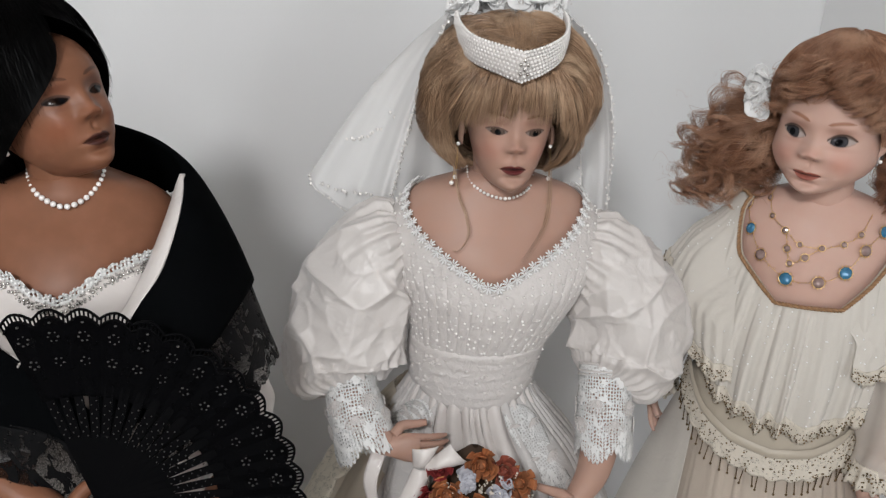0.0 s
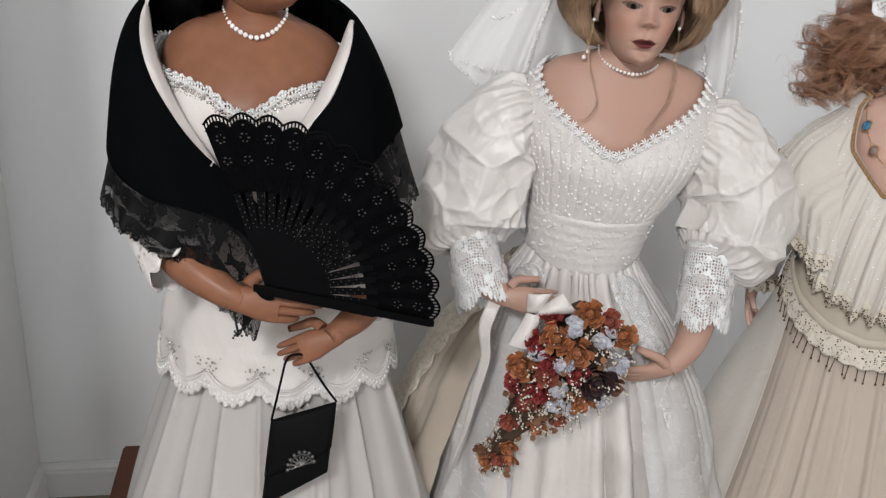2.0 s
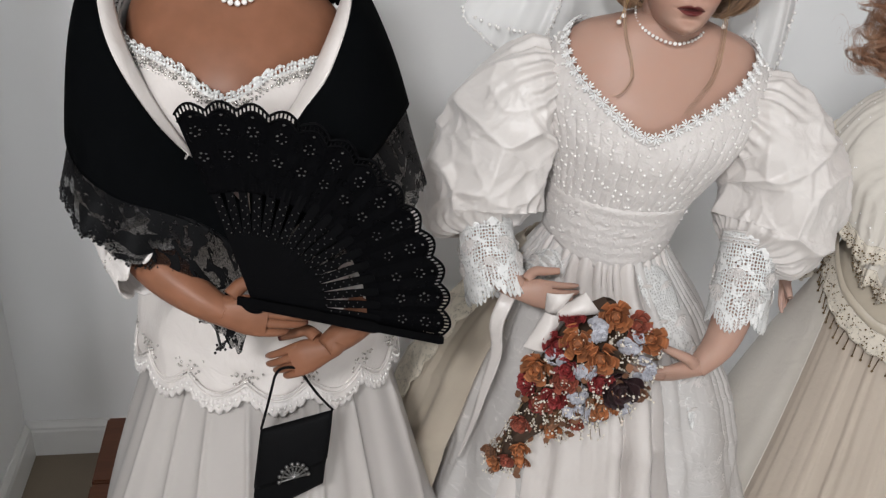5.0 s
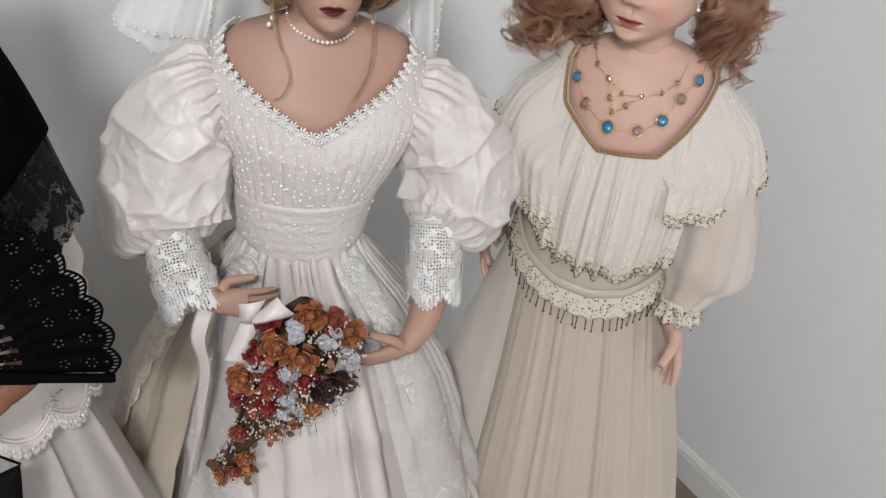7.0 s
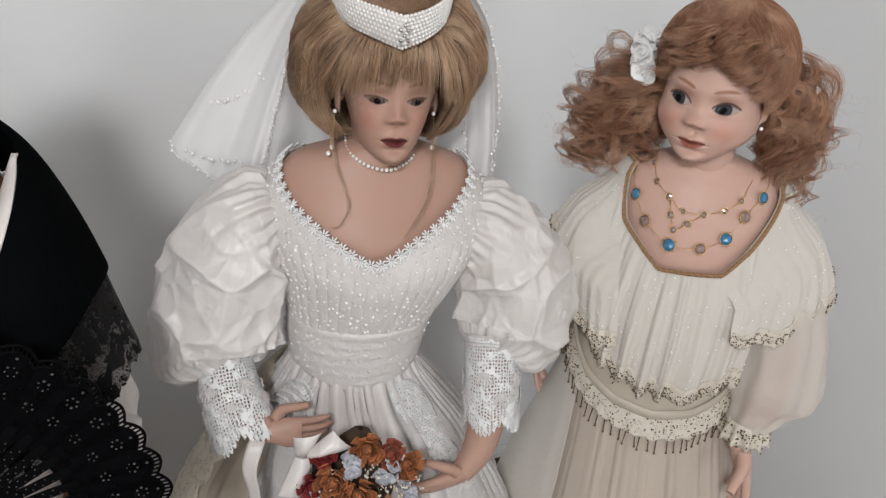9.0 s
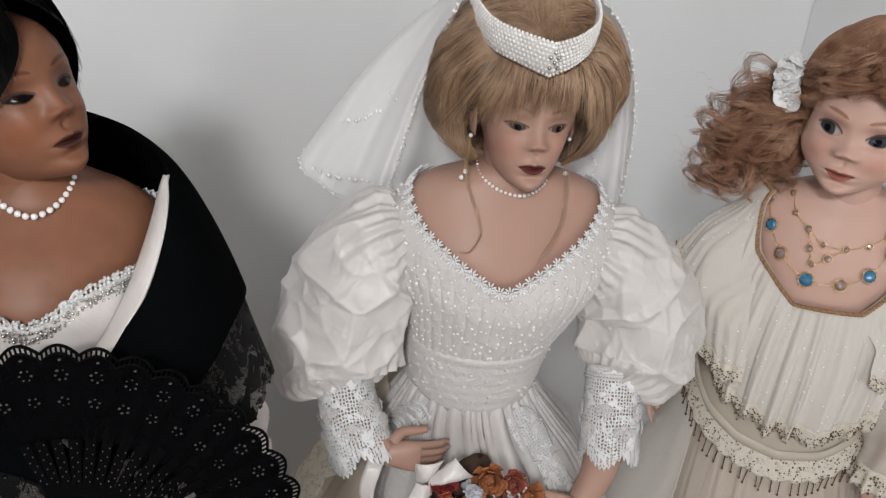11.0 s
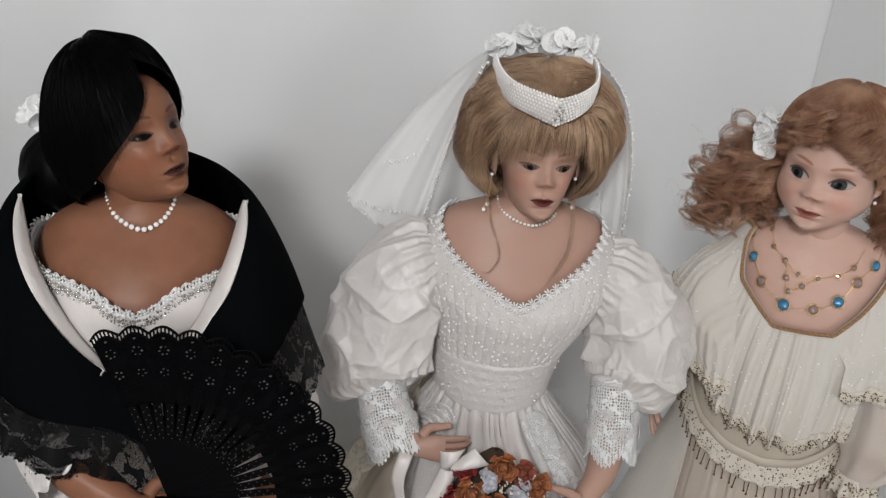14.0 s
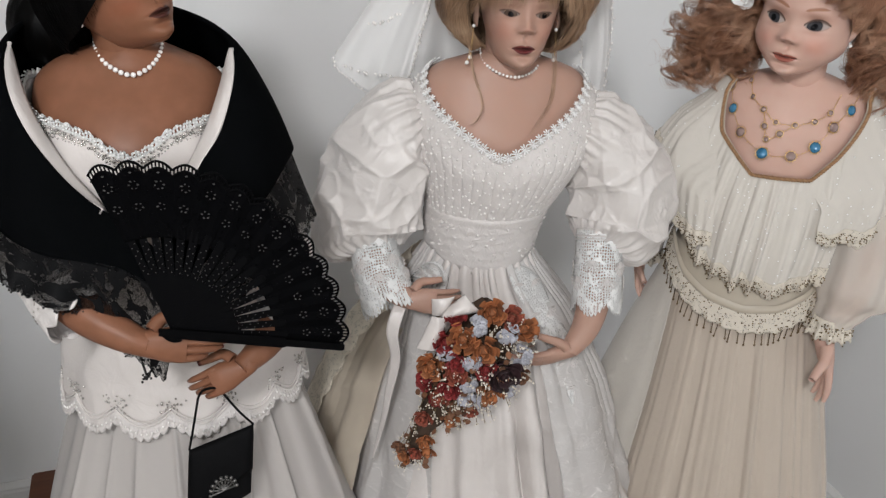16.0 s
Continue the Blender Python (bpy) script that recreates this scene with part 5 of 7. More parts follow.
    for k in range(3):
        c = q[:, (15, 14, 13)[k]][r.integers(0, 420, 120)]
        m.beads(c + np.array([0, -0.0015, 0]), 0.0014, seg=6, rings=4)
    c = q.reshape(-1, 3)[r.integers(0, 420 * 16, 420)]
    m.beads(c + np.array([0, -0.0015, 0]), r.uniform(0.0006, 0.0012, 420), seg=6, rings=4)
    part("lace_bead", m, JET_BEAD, lace, "glossy black beads", kind="stuff")
    # beaded strand hanging at the front edge
    m = Mesh()
    pts = cr([(-0.012, -0.180, 1.06), (-0.006, -0.190, 1.035), (-0.002, -0.192, 1.012), (0.0, -0.190, 0.998)], np.linspace(0, 1, 22))
    m.beads(pts, 0.0017, seg=6, rings=4)
    m.beads(pts[-1] + r.normal(size=(16, 3)) * 0.0026, 0.0016, seg=6, rings=4)
    part("tassel", m, JET_BEAD, root, "black bead tassel")


shawl()


def fan():
    """Open folding fan held across the chest."""
    pivot = np.array([0.036, -0.198, 1.062])
    root = thing("folding_fan", "open black folding fan with pierced ribs and lace leaf", "fan", FRAME_A, tuple(pivot))
    ex = unit(np.array([0.195, -0.012, -0.01]))
    ez = unit(np.array([-0.01, 0.03, 0.2]))
    ey = unit(np.cross(ez, ex))
    a0, a1 = np.radians(-5), np.radians(110)
    radius, inner = 0.182, 0.112
    n_fold = 34

    def at_(ang, r, lift=0.0):
        return pivot + ex * (r * np.cos(ang))[..., None] + ez * (r * np.sin(ang))[..., None] + ey * (np.asarray(lift) + 0 * r)[..., None]

    ang = np.linspace(a0, a1, 17 * 24)
    v = np.linspace(0, 1, 26)
    A, V_ = np.meshgrid(ang, v, indexing="ij")
    frac = (A - a0) / (a1 - a0)
    edge = radius + 0.008 * np.abs(np.sin(frac * np.pi * 13))
    R = inner + (edge - inner) * V_
    zig = 0.0030 * (2 * np.abs((frac * n_fold / 2) % 1 - 0.5) - 0.5) * (0.4 + V_)
    p = at_(A, R, zig)
    m = Mesh()
    m.grid(p, uv=np.stack([A * 0.17, R], -1))
    leaf = part("leaf", m, FAN_LEAF, root, "pleated black lace leaf", 0.0006)
    # openwork rim: two scalloped cords joined by bars
    scallops = 13
    for off, rad in ((0.0005, 0.0012), (0.0075, 0.0014)):
        m = Mesh()
        m.tube(at_(ang, radius + off + 0.008 * np.abs(np.sin((ang - a0) / (a1 - a0) * np.pi * scallops)), -0.001), rad, 6)
        part("braid", m, JET, leaf)
    m = Mesh()
    for f1 in np.linspace(0.004, 0.996, scallops * 8):
        r0 = radius + 0.008 * abs(np.sin(f1 * np.pi * scallops))
        a_1 = a0 + (a1 - a0) * f1
        m.tube(at_(np.array([a_1, a_1]), np.array([r0, r0 + 0.0075]), np.array([-0.001, -0.001])), 0.0010, 5)
    part("rim_bar", m, JET, leaf, kind="stuff")
    # beads added for the light dots of holes; the leaf itself isn't pierced
    m = Mesh()
    r = np.random.default_rng(2)
    for k in range(scallops):
        f0 = (k + 0.5) / scallops
        for rad, cnt, size in ((radius - 0.010, 6, 0.0045), (radius - 0.034, 5, 0.0038)):
            turn = r.uniform(0, 6.28)
            for j in range(cnt):
                th = turn + 2 * np.pi * j / cnt
                m.beads(at_(np.array([a0 + (a1 - a0) * f0 + size * np.cos(th) / rad]), np.array([rad + size * np.sin(th)]), np.array([-0.0024])), r.uniform(0.0008, 0.0015), seg=6, rings=4, squash=0.6)
        m.beads(at_(np.array([a0 + (a1 - a0) * f0]), np.array([radius + 0.0035]), np.array([-0.0024])), 0.0016, seg=6, rings=4, squash=0.6)
    part("eyelet_bead", m, ANTIQUE, leaf, "small dull silver beads in place of lace holes", kind="stuff")
    # ribs
    n_rib = 17
    for k in range(n_rib):
        a = a0 + (a1 - a0) * (k + 0.5) / n_rib
        m = Mesh()
        rr = np.array([-0.014, 0.0, 0.03, 0.07, 0.10, 0.122, 0.126])
        ww = np.array([0.003, 0.0034, 0.0034, 0.0040, 0.0042, 0.0040, 0.003])
        side = -ex * np.sin(a) + ez * np.cos(a)
        mid = at_(np.full(7, a), rr, -0.0022 + 0.0002 * k)
        q = np.stack([mid + side * ww[:, None], mid - side * ww[:, None]], 1)
        m.grid(q)
        rib = part("rib", m, JET, root, "black lacquered rib", 0.0010, flat=True)
        # beads again stand in for light seen through holes in the rib
        m = Mesh()
        dots = np.linspace(0.072, 0.108, 9)
        m.beads(at_(np.full(9, a) + 0.022 * np.where(np.arange(9) % 2, 1, -1), dots, np.full(9, -0.0034 + 0.0002 * k)), 0.0007, seg=5, rings=4)
        part("piercing_bead", m, ANTIQUE, rib, "row of tiny dull silver beads in place of pierced holes", kind="stuff")
    for k, a in ((0, a0 - 0.01),):
        m = Mesh()
        side = -ex * np.sin(a) + ez * np.cos(a)
        rr = np.array([-0.016, 0.0, 0.05, 0.120, 0.1205, 0.125, 0.188, 0.192])
        ww = np.array([0.004, 0.0055, 0.006, 0.0065, 0.0065, 0.0045, 0.0045, 0.003])
        mid = at_(np.full(8, a), rr, -0.005)
        q = np.stack([mid + side * ww[:, None], mid - side * ww[:, None]], 1)
        m.grid(q)
        part("guard", m, JET_GLOSS, root, "glossy black guard stick", 0.004, flat=True)
    m = Mesh()
    m.beads([pivot - ey * 0.004], 0.004, seg=12, rings=8)
    part("rivet", m, NAIL_STEEL, root)


fan()


def handbag():
    root = thing("evening_bag", "small black silk evening bag with a silver fan ornament", "handbag", FRAME_A, (0.07, -0.13, 0.70))
    corners = [np.array(c) for c in ((0.034, -0.135, 0.838), (0.118, -0.128, 0.864), (0.110, -0.150, 0.765), (0.023, -0.158, 0.712))]
    u, v = np.meshgrid(np.linspace(0, 1, 20), np.linspace(0, 1, 20), indexing="ij")
    q = (corners[0] * ((1 - u) * (1 - v))[..., None] + corners[1] * (u * (1 - v))[..., None] + corners[2] * (u * v)[..., None] + corners[3] * ((1 - u) * v)[..., None])
    puff = 0.009 * (np.sin(np.pi * u) * np.sin(np.pi * v)) ** 0.4
    m = Mesh()
    m.grid(q + np.array([0, -1.0, 0]) * puff[..., None])
    m.grid(q + np.array([0, 1.0, 0]) * puff[..., None], flip=True)
    body = part("pouch", m, PURSE, root, "black silk pouch")
    m = Mesh()
    fl = q[:, :13] + np.array([0, -1.0, 0]) * (puff[:, :13] + 0.0016)[..., None]
    m.grid(fl)
    part("flap", m, PURSE, body, "", 0.0015)
    m = Mesh()
    for a, b, top in (((0.034, -0.135, 0.838), (0.053, -0.17, 0.945), 0), ((0.118, -0.128, 0.864), (0.084, -0.17, 0.948), 0)):
        a, b = np.array(a), np.array(b)
        m.tube(cr([a, (a + b) / 2 + (0, -0.004, 0), b], np.linspace(0, 1, 14)), 0.0016, 6)
    m.tube(cr([(0.053, -0.17, 0.945), (0.06, -0.178, 0.962), (0.075, -0.178, 0.964), (0.084, -0.17, 0.948)], np.linspace(0, 1, 14)), 0.0016, 6)
    part("strap", m, PURSE, root, "thin black cord strap")
    # ornament in the shape of a fan
    c = np.array([0.0745, -0.1585, 0.782])
    xax, zax = unit(np.array([0.087, -0.004, 0.04])), unit(np.array([-0.012, 0.02, 0.10]))
    m = Mesh()
    for k in range(9):
        a = np.pi * k / 8
        d = xax * np.cos(a) + zax * np.sin(a)
        m.tube([c, c + d * 0.018], [0.0008, 0.0014], 6)
        m.beads([c + d * 0.019], 0.0028, seg=8, rings=5)
        m.beads([c + d * 0.012], 0.0016, seg=8, rings=5)
    aa = np.linspace(0, np.pi, 24)
    for rad in (0.008, 0.0155):
        m.tube(c + rad * (np.cos(aa)[:, None] * xax + np.sin(aa)[:, None] * zax), 0.0009, 6)
    m.tube([c - xax * 0.021, c + xax * 0.021], 0.0012, 6)
    part("ornament", m, ANTIQUE, root, "dull silver filigree fan ornament")


handbag()


def string_of(name, label, curve, count, radius, mat, where, closed=False, jitter=0.0, base=None):
    root = thing(name, label, "necklace", where, tuple(base if base is not None else curve[len(curve) // 2]))
    fine = cr(curve, np.linspace(0, 1, 600))
    d = np.r_[0, np.cumsum(np.linalg.norm(np.diff(fine, axis=0), axis=1))]
    s = np.linspace(0, d[-1], count)
    pts = np.stack([np.interp(s, d, fine[:, k]) for k in range(3)], -1)
    ball = Mesh()
    ball.beads([(0, 0, 0)], 1.0, seg=12, rings=8)
    me = ball.build("pearl")
    me.materials.append(mat)
    r = np.random.default_rng(1)
    for i, p in enumerate(pts):
        ob = new("pearl", me)
        ob.parent = root
        ob.location = Vector(p) - Vector(root.matrix_world.inverted() @ (where @ Vector((0, 0, 0)))) * 0 - Vector(ROOTS[root])
        k = radius * (0.75 + 0.5 * np.sin(np.pi * i / (count - 1))) * (1 + r.normal() * jitter)
        ob.scale = (k, k, k)
    return root


string_of("pearl_necklace", "short string of graduated white pearls round the neck", [(-0.038, 0.004, 1.352), (-0.034, -0.022, 1.341), (-0.021, -0.045, 1.329), (0.004, -0.057, 1.320), (0.025, -0.048, 1.327), (0.037, -0.026, 1.340), (0.038, -0.002, 1.352)], 25, 0.0025, PEARL, FRAME_A)


def hair_flower(name, label, centre, way, size, where, count=9, seed=1, spread=(1, 1, 1), petal=1.0):
    """Cluster of small white silk blossoms with stamens."""
    root = thing(name, label, "hair ornament", where, tuple(centre))
    r = np.random.default_rng(seed)
    way = unit(way)
    for k in range(count):
        c = np.array(centre) + unit(r.normal(size=3)) * size * r.uniform(0.1, 0.7) * np.array(spread)
        d = unit(way + r.normal(size=3) * 0.6)
        a = unit(np.cross(d, (0.3, 0.5, 0.8)))
        b = np.cross(d, a)
        m = Mesh()
        n_pet = 5
        pr = petal * size * r.uniform(0.45, 0.68)
        for j in range(n_pet):
            th = 2 * np.pi * j / n_pet + r.normal() * 0.15
            e = a * np.cos(th) + b * np.sin(th)
            s_ = np.cross(d, e)
            u, v = np.meshgrid(np.linspace(0, 1, 6), np.linspace(-1, 1, 5), indexing="ij")
            wdt = 0.72 * np.sin(np.pi * (0.12 + 0.8 * u)) ** 0.8
            q = c + pr * (u[..., None] * e + (v * wdt)[..., None] * s_ + (0.22 * u**2 + 0.08 * v**2)[..., None] * d)
            m.grid(q)
        bl = part("blossom", m, FLOWER, root, "", 0.0006)
        m = Mesh()
        st = c + d * pr * 0.5 + r.normal(size=(6, 3)) * pr * 0.18
        m.beads(st, 0.0011, seg=6, rings=4)
        part("stamen", m, PEARL, bl)
    return root


hair_flower("hair_flower", "white silk flower pinned above the black hair knot", (-0.110, 0.05, 1.415), (-0.4, -0.9, 0.3), 0.029, FRAME_A, 10, 4)


def ear_drop(name, label, where, top, drops):
    root = thing(name, label, "earring", where, tuple(top))
    m = Mesh()
    m.beads([top], 0.0026, seg=10, rings=6)
    part("stud", m, PEARL, root)
    for end in drops:
        m = Mesh()
        m.tube(cr([top, (np.array(top) + np.array(end)) / 2 + (0.001, 0, 0), end], np.linspace(0, 1, 8)), 0.0004, 5)
        wire = part("wire", m, GOLD, root)
        m = Mesh()
        m.beads([end], 0.0030, seg=10, rings=6)
        part("drop", m, PEARL, wire)


ear_drop("earring", "single white pearl ear stud", FRAME_A, tuple(to_head(HEAD_A, np.array([-0.40, 0.0, 0.30]) * 0.15)), [])


# ---- bride's clothes ----
def body_b():
    return rings(smooth_rows([(0.95, -0.02, -0.022, 0.088, 0.066), (1.0, -0.018, -0.024, 0.083, 0.066), (1.06, -0.016, -0.028, 0.084, 0.070), (1.12, -0.006, -0.034, 0.103, 0.084), (1.17, 0, -0.038, 0.122, 0.093), (1.21, 0, -0.037, 0.136, 0.088), (1.24, 0, -0.034, 0.140, 0.078), (1.265, 0, -0.03, 0.132, 0.066), (1.285, 0, -0.03, 0.118, 0.057), (1.30, 0, -0.03, 0.10, 0.05)], 50))


def leaf_motif(m, c, d, n, size, count=7):
    """Fan of raised cord petals, the repeated figure of the heavy lace."""
    d, n = unit(d), unit(n)
    s = np.cross(d, n)
    for k in range(count):
        a = (k - (count - 1) / 2) * 0.36
        w = d * np.cos(a) + s * np.sin(a)
        ln = size * (1 - 0.25 * abs(a))
        side = np.cross(w, n)
        t = np.linspace(0, 2 * np.pi, 14)
        loop = c + w * (ln * (0.5 - 0.5 * np.cos(t / 1.0)))[:, None] + side * (0.10 * size * np.sin(t))[:, None] + n * 0.0012
        m.tube(loop, 0.0008, 5, cap=False)


def wedding_dress():
    root = thing("wedding_dress", "white satin wedding dress with pearl-beaded bodice and puffed sleeves", "dress", FRAME_B, (0.03, 0.0, 0.42))
    surf = body_b()
    a = np.linspace(-np.pi, np.pi, 1000, endpoint=False)
    aa = np.abs(a)
    top = at([(0, 1.190), (0.10, 1.194), (0.28, 1.209), (0.55, 1.232), (0.8, 1.252), (1.05, 1.272), (1.3, 1.286), (1.6, 1.293), (1.9, 1.294), (3.2, 1.27)], np.abs(a + 0.08))
    s = np.linspace(0, 1, 46)
    A, S = np.meshgrid(a, s, indexing="ij")
    Z = top[:, None] + (1.045 - top[:, None]) * S
    p = surf(A, Z)
    tuck = 0.0034 * np.abs(np.sin(A * 23 + 0.25 * np.sin(6 * S + 3 * A))) ** 0.3 * smooth(0.12, 0.35, S) + crumple(p, 0.0012, 12, 3)
    p[..., 0] += tuck * np.sin(A)
    p[..., 1] -= tuck * np.cos(A)
    m = Mesh()
    m.grid(p, wrap_u=True)
    bodice = part("bodice", m, SATIN_SOFT, root, "tucked white bodice", 0.002)
    # pearls in rows
    r = np.random.default_rng(6)
    pts = []
    for row in range(17):
        z = 1.285 - row * 0.0128
        n = 40
        for k in range(n):
            ang = (k + 0.5 * (row % 2)) / n * 2 * np.pi * 0.62 - np.pi * 0.62 + r.normal() * 0.024
            if z > np.interp(abs(ang), aa[500:], top[500:]) - 0.008 or z < 1.088:
                continue
            zz = z + r.normal() * 0.0034
            o = surf(np.array([ang]), np.array([zz]))[0]
            pts.append(o + 0.0044 * np.array([np.sin(ang), -np.cos(ang), 0]))
    m = Mesh()
    m.beads(pts, r.uniform(0.0016, 0.0022, len(pts)))
    part("bodice_pearl", m, PEARL, bodice, "scattered small pearls", kind="stuff")
    # daisy lace round the neckline
    e = p[:, 0]
    out = np.stack([np.sin(a), -np.cos(a), 0 * a], -1)
    ring = np.r_[e, e[:1]]
    ringo = np.r_[out, out[:1]]
    d = np.r_[0, np.cumsum(np.linalg.norm(np.diff(ring, axis=0), axis=1))]
    count = int(d[-1] / 0.0128)
    for k in range(count):
        sft = (k + 0.5) / count * d[-1]
        c = np.array([np.interp(sft, d, ring[:, j]) for j in range(3)])
        o = unit(np.array([np.interp(sft, d, ringo[:, j]) for j in range(3)]))
        t = unit(np.cross(o, (0, 0, 1.0)))
        c = c + o * 0.004 + np.array([0, 0, 0.002])
        m = Mesh()
        for j in range(9):
            th = 2 * np.pi * j / 9
            w = t * np.cos(th) + unit(np.array([0, 0, 0.72]) - 0.68 * o) * np.sin(th)
            m.tube([c + w * 0.0020, c + w * 0.0052, c + w * 0.0080], [0.0007, 0.0013, 0.0008], 5)
        m.beads([c + o * 0.0005], 0.0016, seg=6, rings=4)
        part("lace_daisy", m, FLOWER, bodice)
    m = Mesh()
    m.tube(np.r_[e, e[:1]] + np.r_[out, out[:1]] * 0.003 - np.array([0, 0, 0.006]), 0.0014, 6)
    part("neck_band", m, SATIN_SOFT, bodice)
    # sash
    a = np.linspace(-np.pi, np.pi, 200, endpoint=False)
    s = np.linspace(0, 1, 20)
    A, S = np.meshgrid(a, s, indexing="ij")
    bot = 1.016 - 0.030 * np.clip(1 - np.abs(A) / 1.1, 0, 1)
    Z = 1.088 + (bot - 1.088) * S
    q = surf(A, Z)
    o = 0.004 + 0.004 * np.sin(np.pi * S) + 0.0012 * np.sin(Z * 420) * np.exp(-((np.sin(A * 1.5)) ** 2))
    q[..., 0] += o * np.sin(A)
    q[..., 1] -= o * np.cos(A)
    m = Mesh()
    m.grid(q, wrap_u=True)
    part("sash", m, SATIN_SOFT, root, "wide embroidered white sash", 0.002)
    # embroidery in low relief
    m = Mesh()
    for k in range(60):
        ang, zz = r.uniform(-1.3, 1.3), r.uniform(1.015, 1.075)
        o = surf(np.array([ang]), np.array([zz]))[0] + 0.0085 * np.array([np.sin(ang), -np.cos(ang), 0])
        m.beads([o], r.uniform(0.0018, 0.004), seg=7, rings=4, squash=0.7)
    part("embroidery", m, SATIN_SOFT, root, "raised white embroidery", kind="stuff")
    # skirt with gathers
    def gathers(rows, seed, folds, depth, a0=0.0, a1=2 * np.pi, n=520, nz=70, front=0.0):
        rr = smooth_rows(rows, nz)
        sf = rings(rr)
        a_ = np.linspace(a0, a1, n, endpoint=(a1 - a0) < 6.28)
        A_, Z_ = np.meshgrid(a_, rr[::-1, 0], indexing="ij")
        rg = np.random.default_rng(seed)
        t = (rr[-1, 0] - Z_) / (rr[-1, 0] - rr[0, 0])
        f = 0
        for k in range(5):
            mm = int(folds * (0.45 + 0.42 * k)) + 1
            ph = rg.uniform(0, 6.28)
            amp = (t ** (0.9 - 0.25 * k + 0.3)) if k < 3 else np.exp(-t * 2.2) * 0.7
            f = f + np.sin(mm * A_ + ph + 0.9 * np.sin(2.5 * t + ph)) * amp / (1 + 0.45 * k)
        f = depth * np.tanh(1.5 * f) * (0.18 + 0.82 * t)
        p_ = sf(A_, Z_)
        f = f + facets(p_, 0.013, 46, seed) * smooth(0.1, 0.5, t) + 0.0055 * np.abs(np.sin(21 * A_ + 1.8 * np.sin(5 * A_) + np.sin(11 * A_))) * np.exp(-t * 3.0) * smooth(0.0, 0.06, t)
        f = f - front * np.exp(-(((np.mod(A_ + np.pi, 2 * np.pi) - np.pi - 0.10 - 0.08 * t) / 0.045) ** 2)) * smooth(0.25, 0.6, t) - 0.6 * front * np.exp(-(((np.mod(A_ + np.pi, 2 * np.pi) - np.pi - 0.33 - 0.1 * t) / 0.06) ** 2)) * smooth(0.1, 0.5, t)
        p_[..., 0] += f * np.sin(A_)
        p_[..., 1] -= f * np.cos(A_)
        return p_

    rows = [(0.424, 0.055, 0.01, 0.275, 0.24), (0.52, 0.05, 0.01, 0.252, 0.215), (0.65, 0.037, 0.005, 0.218, 0.18), (0.79, 0.02, -0.005, 0.178, 0.142), (0.90, 0.003, -0.015, 0.138, 0.108), (0.96, -0.012, -0.02, 0.106, 0.084), (1.0, -0.018, -0.023, 0.087, 0.069), (1.03, -0.017, -0.025, 0.078, 0.062)]
    m = Mesh()
    m.grid(gathers(rows, 41, 15, 0.019, front=0.035), wrap_u=True)
    part("skirt", m, SATIN, root, "full gathered white satin skirt", 0.0018)
    # open overskirt of patterned organza on both sides
    over = [(zz, cx, cy, rx + (0.010 if zz < 0.97 else 0.002), ry + (0.012 if zz < 0.97 else 0.002)) for zz, cx, cy, rx, ry in rows]
    for a0, a1, seed in ((0.42, 2.4, 43), (-2.4, -0.55, 44)):
        m = Mesh()
        m.grid(gathers(over, seed, 11, 0.012, a0, a1, 220))
        part("overskirt", m, LACE_OVER, root, "sheer overskirt with woven white flowers", 0.0008)
    # puffed sleeves: gathered at the shoulder seam and into the cuff, with broad broken folds between
    sleeves = (
        (-1, [(-0.112, -0.030, 1.228), (-0.160, -0.028, 1.196), (-0.190, -0.032, 1.120), (-0.198, -0.045, 1.050), (-0.186, -0.068, 1.012)], 50),
        (1, [(0.104, -0.030, 1.218), (0.150, -0.030, 1.190), (0.184, -0.036, 1.128), (0.188, -0.052, 1.068), (0.164, -0.074, 1.032)], 52),
    )
    for sgn, axis, seed in sleeves:
        k, n = 150, 240
        t = np.linspace(0, 1, k)
        c = cr(axis, t)
        tan = unit(np.gradient(c, axis=0))
        a1 = unit(np.cross(tan, np.array([0.0, 1.0, 0.15])))
        b1 = np.cross(tan, a1)
        rr = at([(0, 0.034), (0.04, 0.045), (0.12, 0.056), (0.25, 0.066), (0.45, 0.076), (0.65, 0.081), (0.8, 0.078), (0.9, 0.067), (0.96, 0.050), (1, 0.034)], t)
        rr = np.convolve(np.pad(rr, 4, mode="edge"), np.ones(9) / 9, "valid")
        ang = np.linspace(0, 2 * np.pi, n, endpoint=False)
        nr = np.cos(ang)[None, :, None] * a1[:, None] + np.sin(ang)[None, :, None] * b1[:, None]
        q = c[:, None] + rr[:, None, None] * nr
        ends = np.exp(-((t / 0.16) ** 2)) + np.exp(-(((1 - t) / 0.13) ** 2))
        rg = np.random.default_rng(seed)
        gather = sum(np.sin(ang * w + rg.uniform(0, 6.28)) for w in (11, 17, 26))
        fold = 0.0040 * gather[None] * ends[:, None] + (facets(q, 0.023, 17, seed) + facets(q, 0.0055, 55, seed + 7)) * (1 - 0.75 * np.clip(ends, 0, 1))[:, None] + facets(q, 0.0014, 200, seed + 3) + sprigs(q, 46, 0.0095, 0.0013, seed)
        q = q + nr * fold[..., None]
        q[..., 2] -= 0.010 * (np.sin(np.pi * np.clip((t - 0.45) / 0.5, 0, 1)) ** 2)[:, None]
        m = Mesh()
        m.grid(q, wrap_v=True)
        part("puffed_sleeve", m, TAFFETA, root, "crumpled white puffed sleeve")
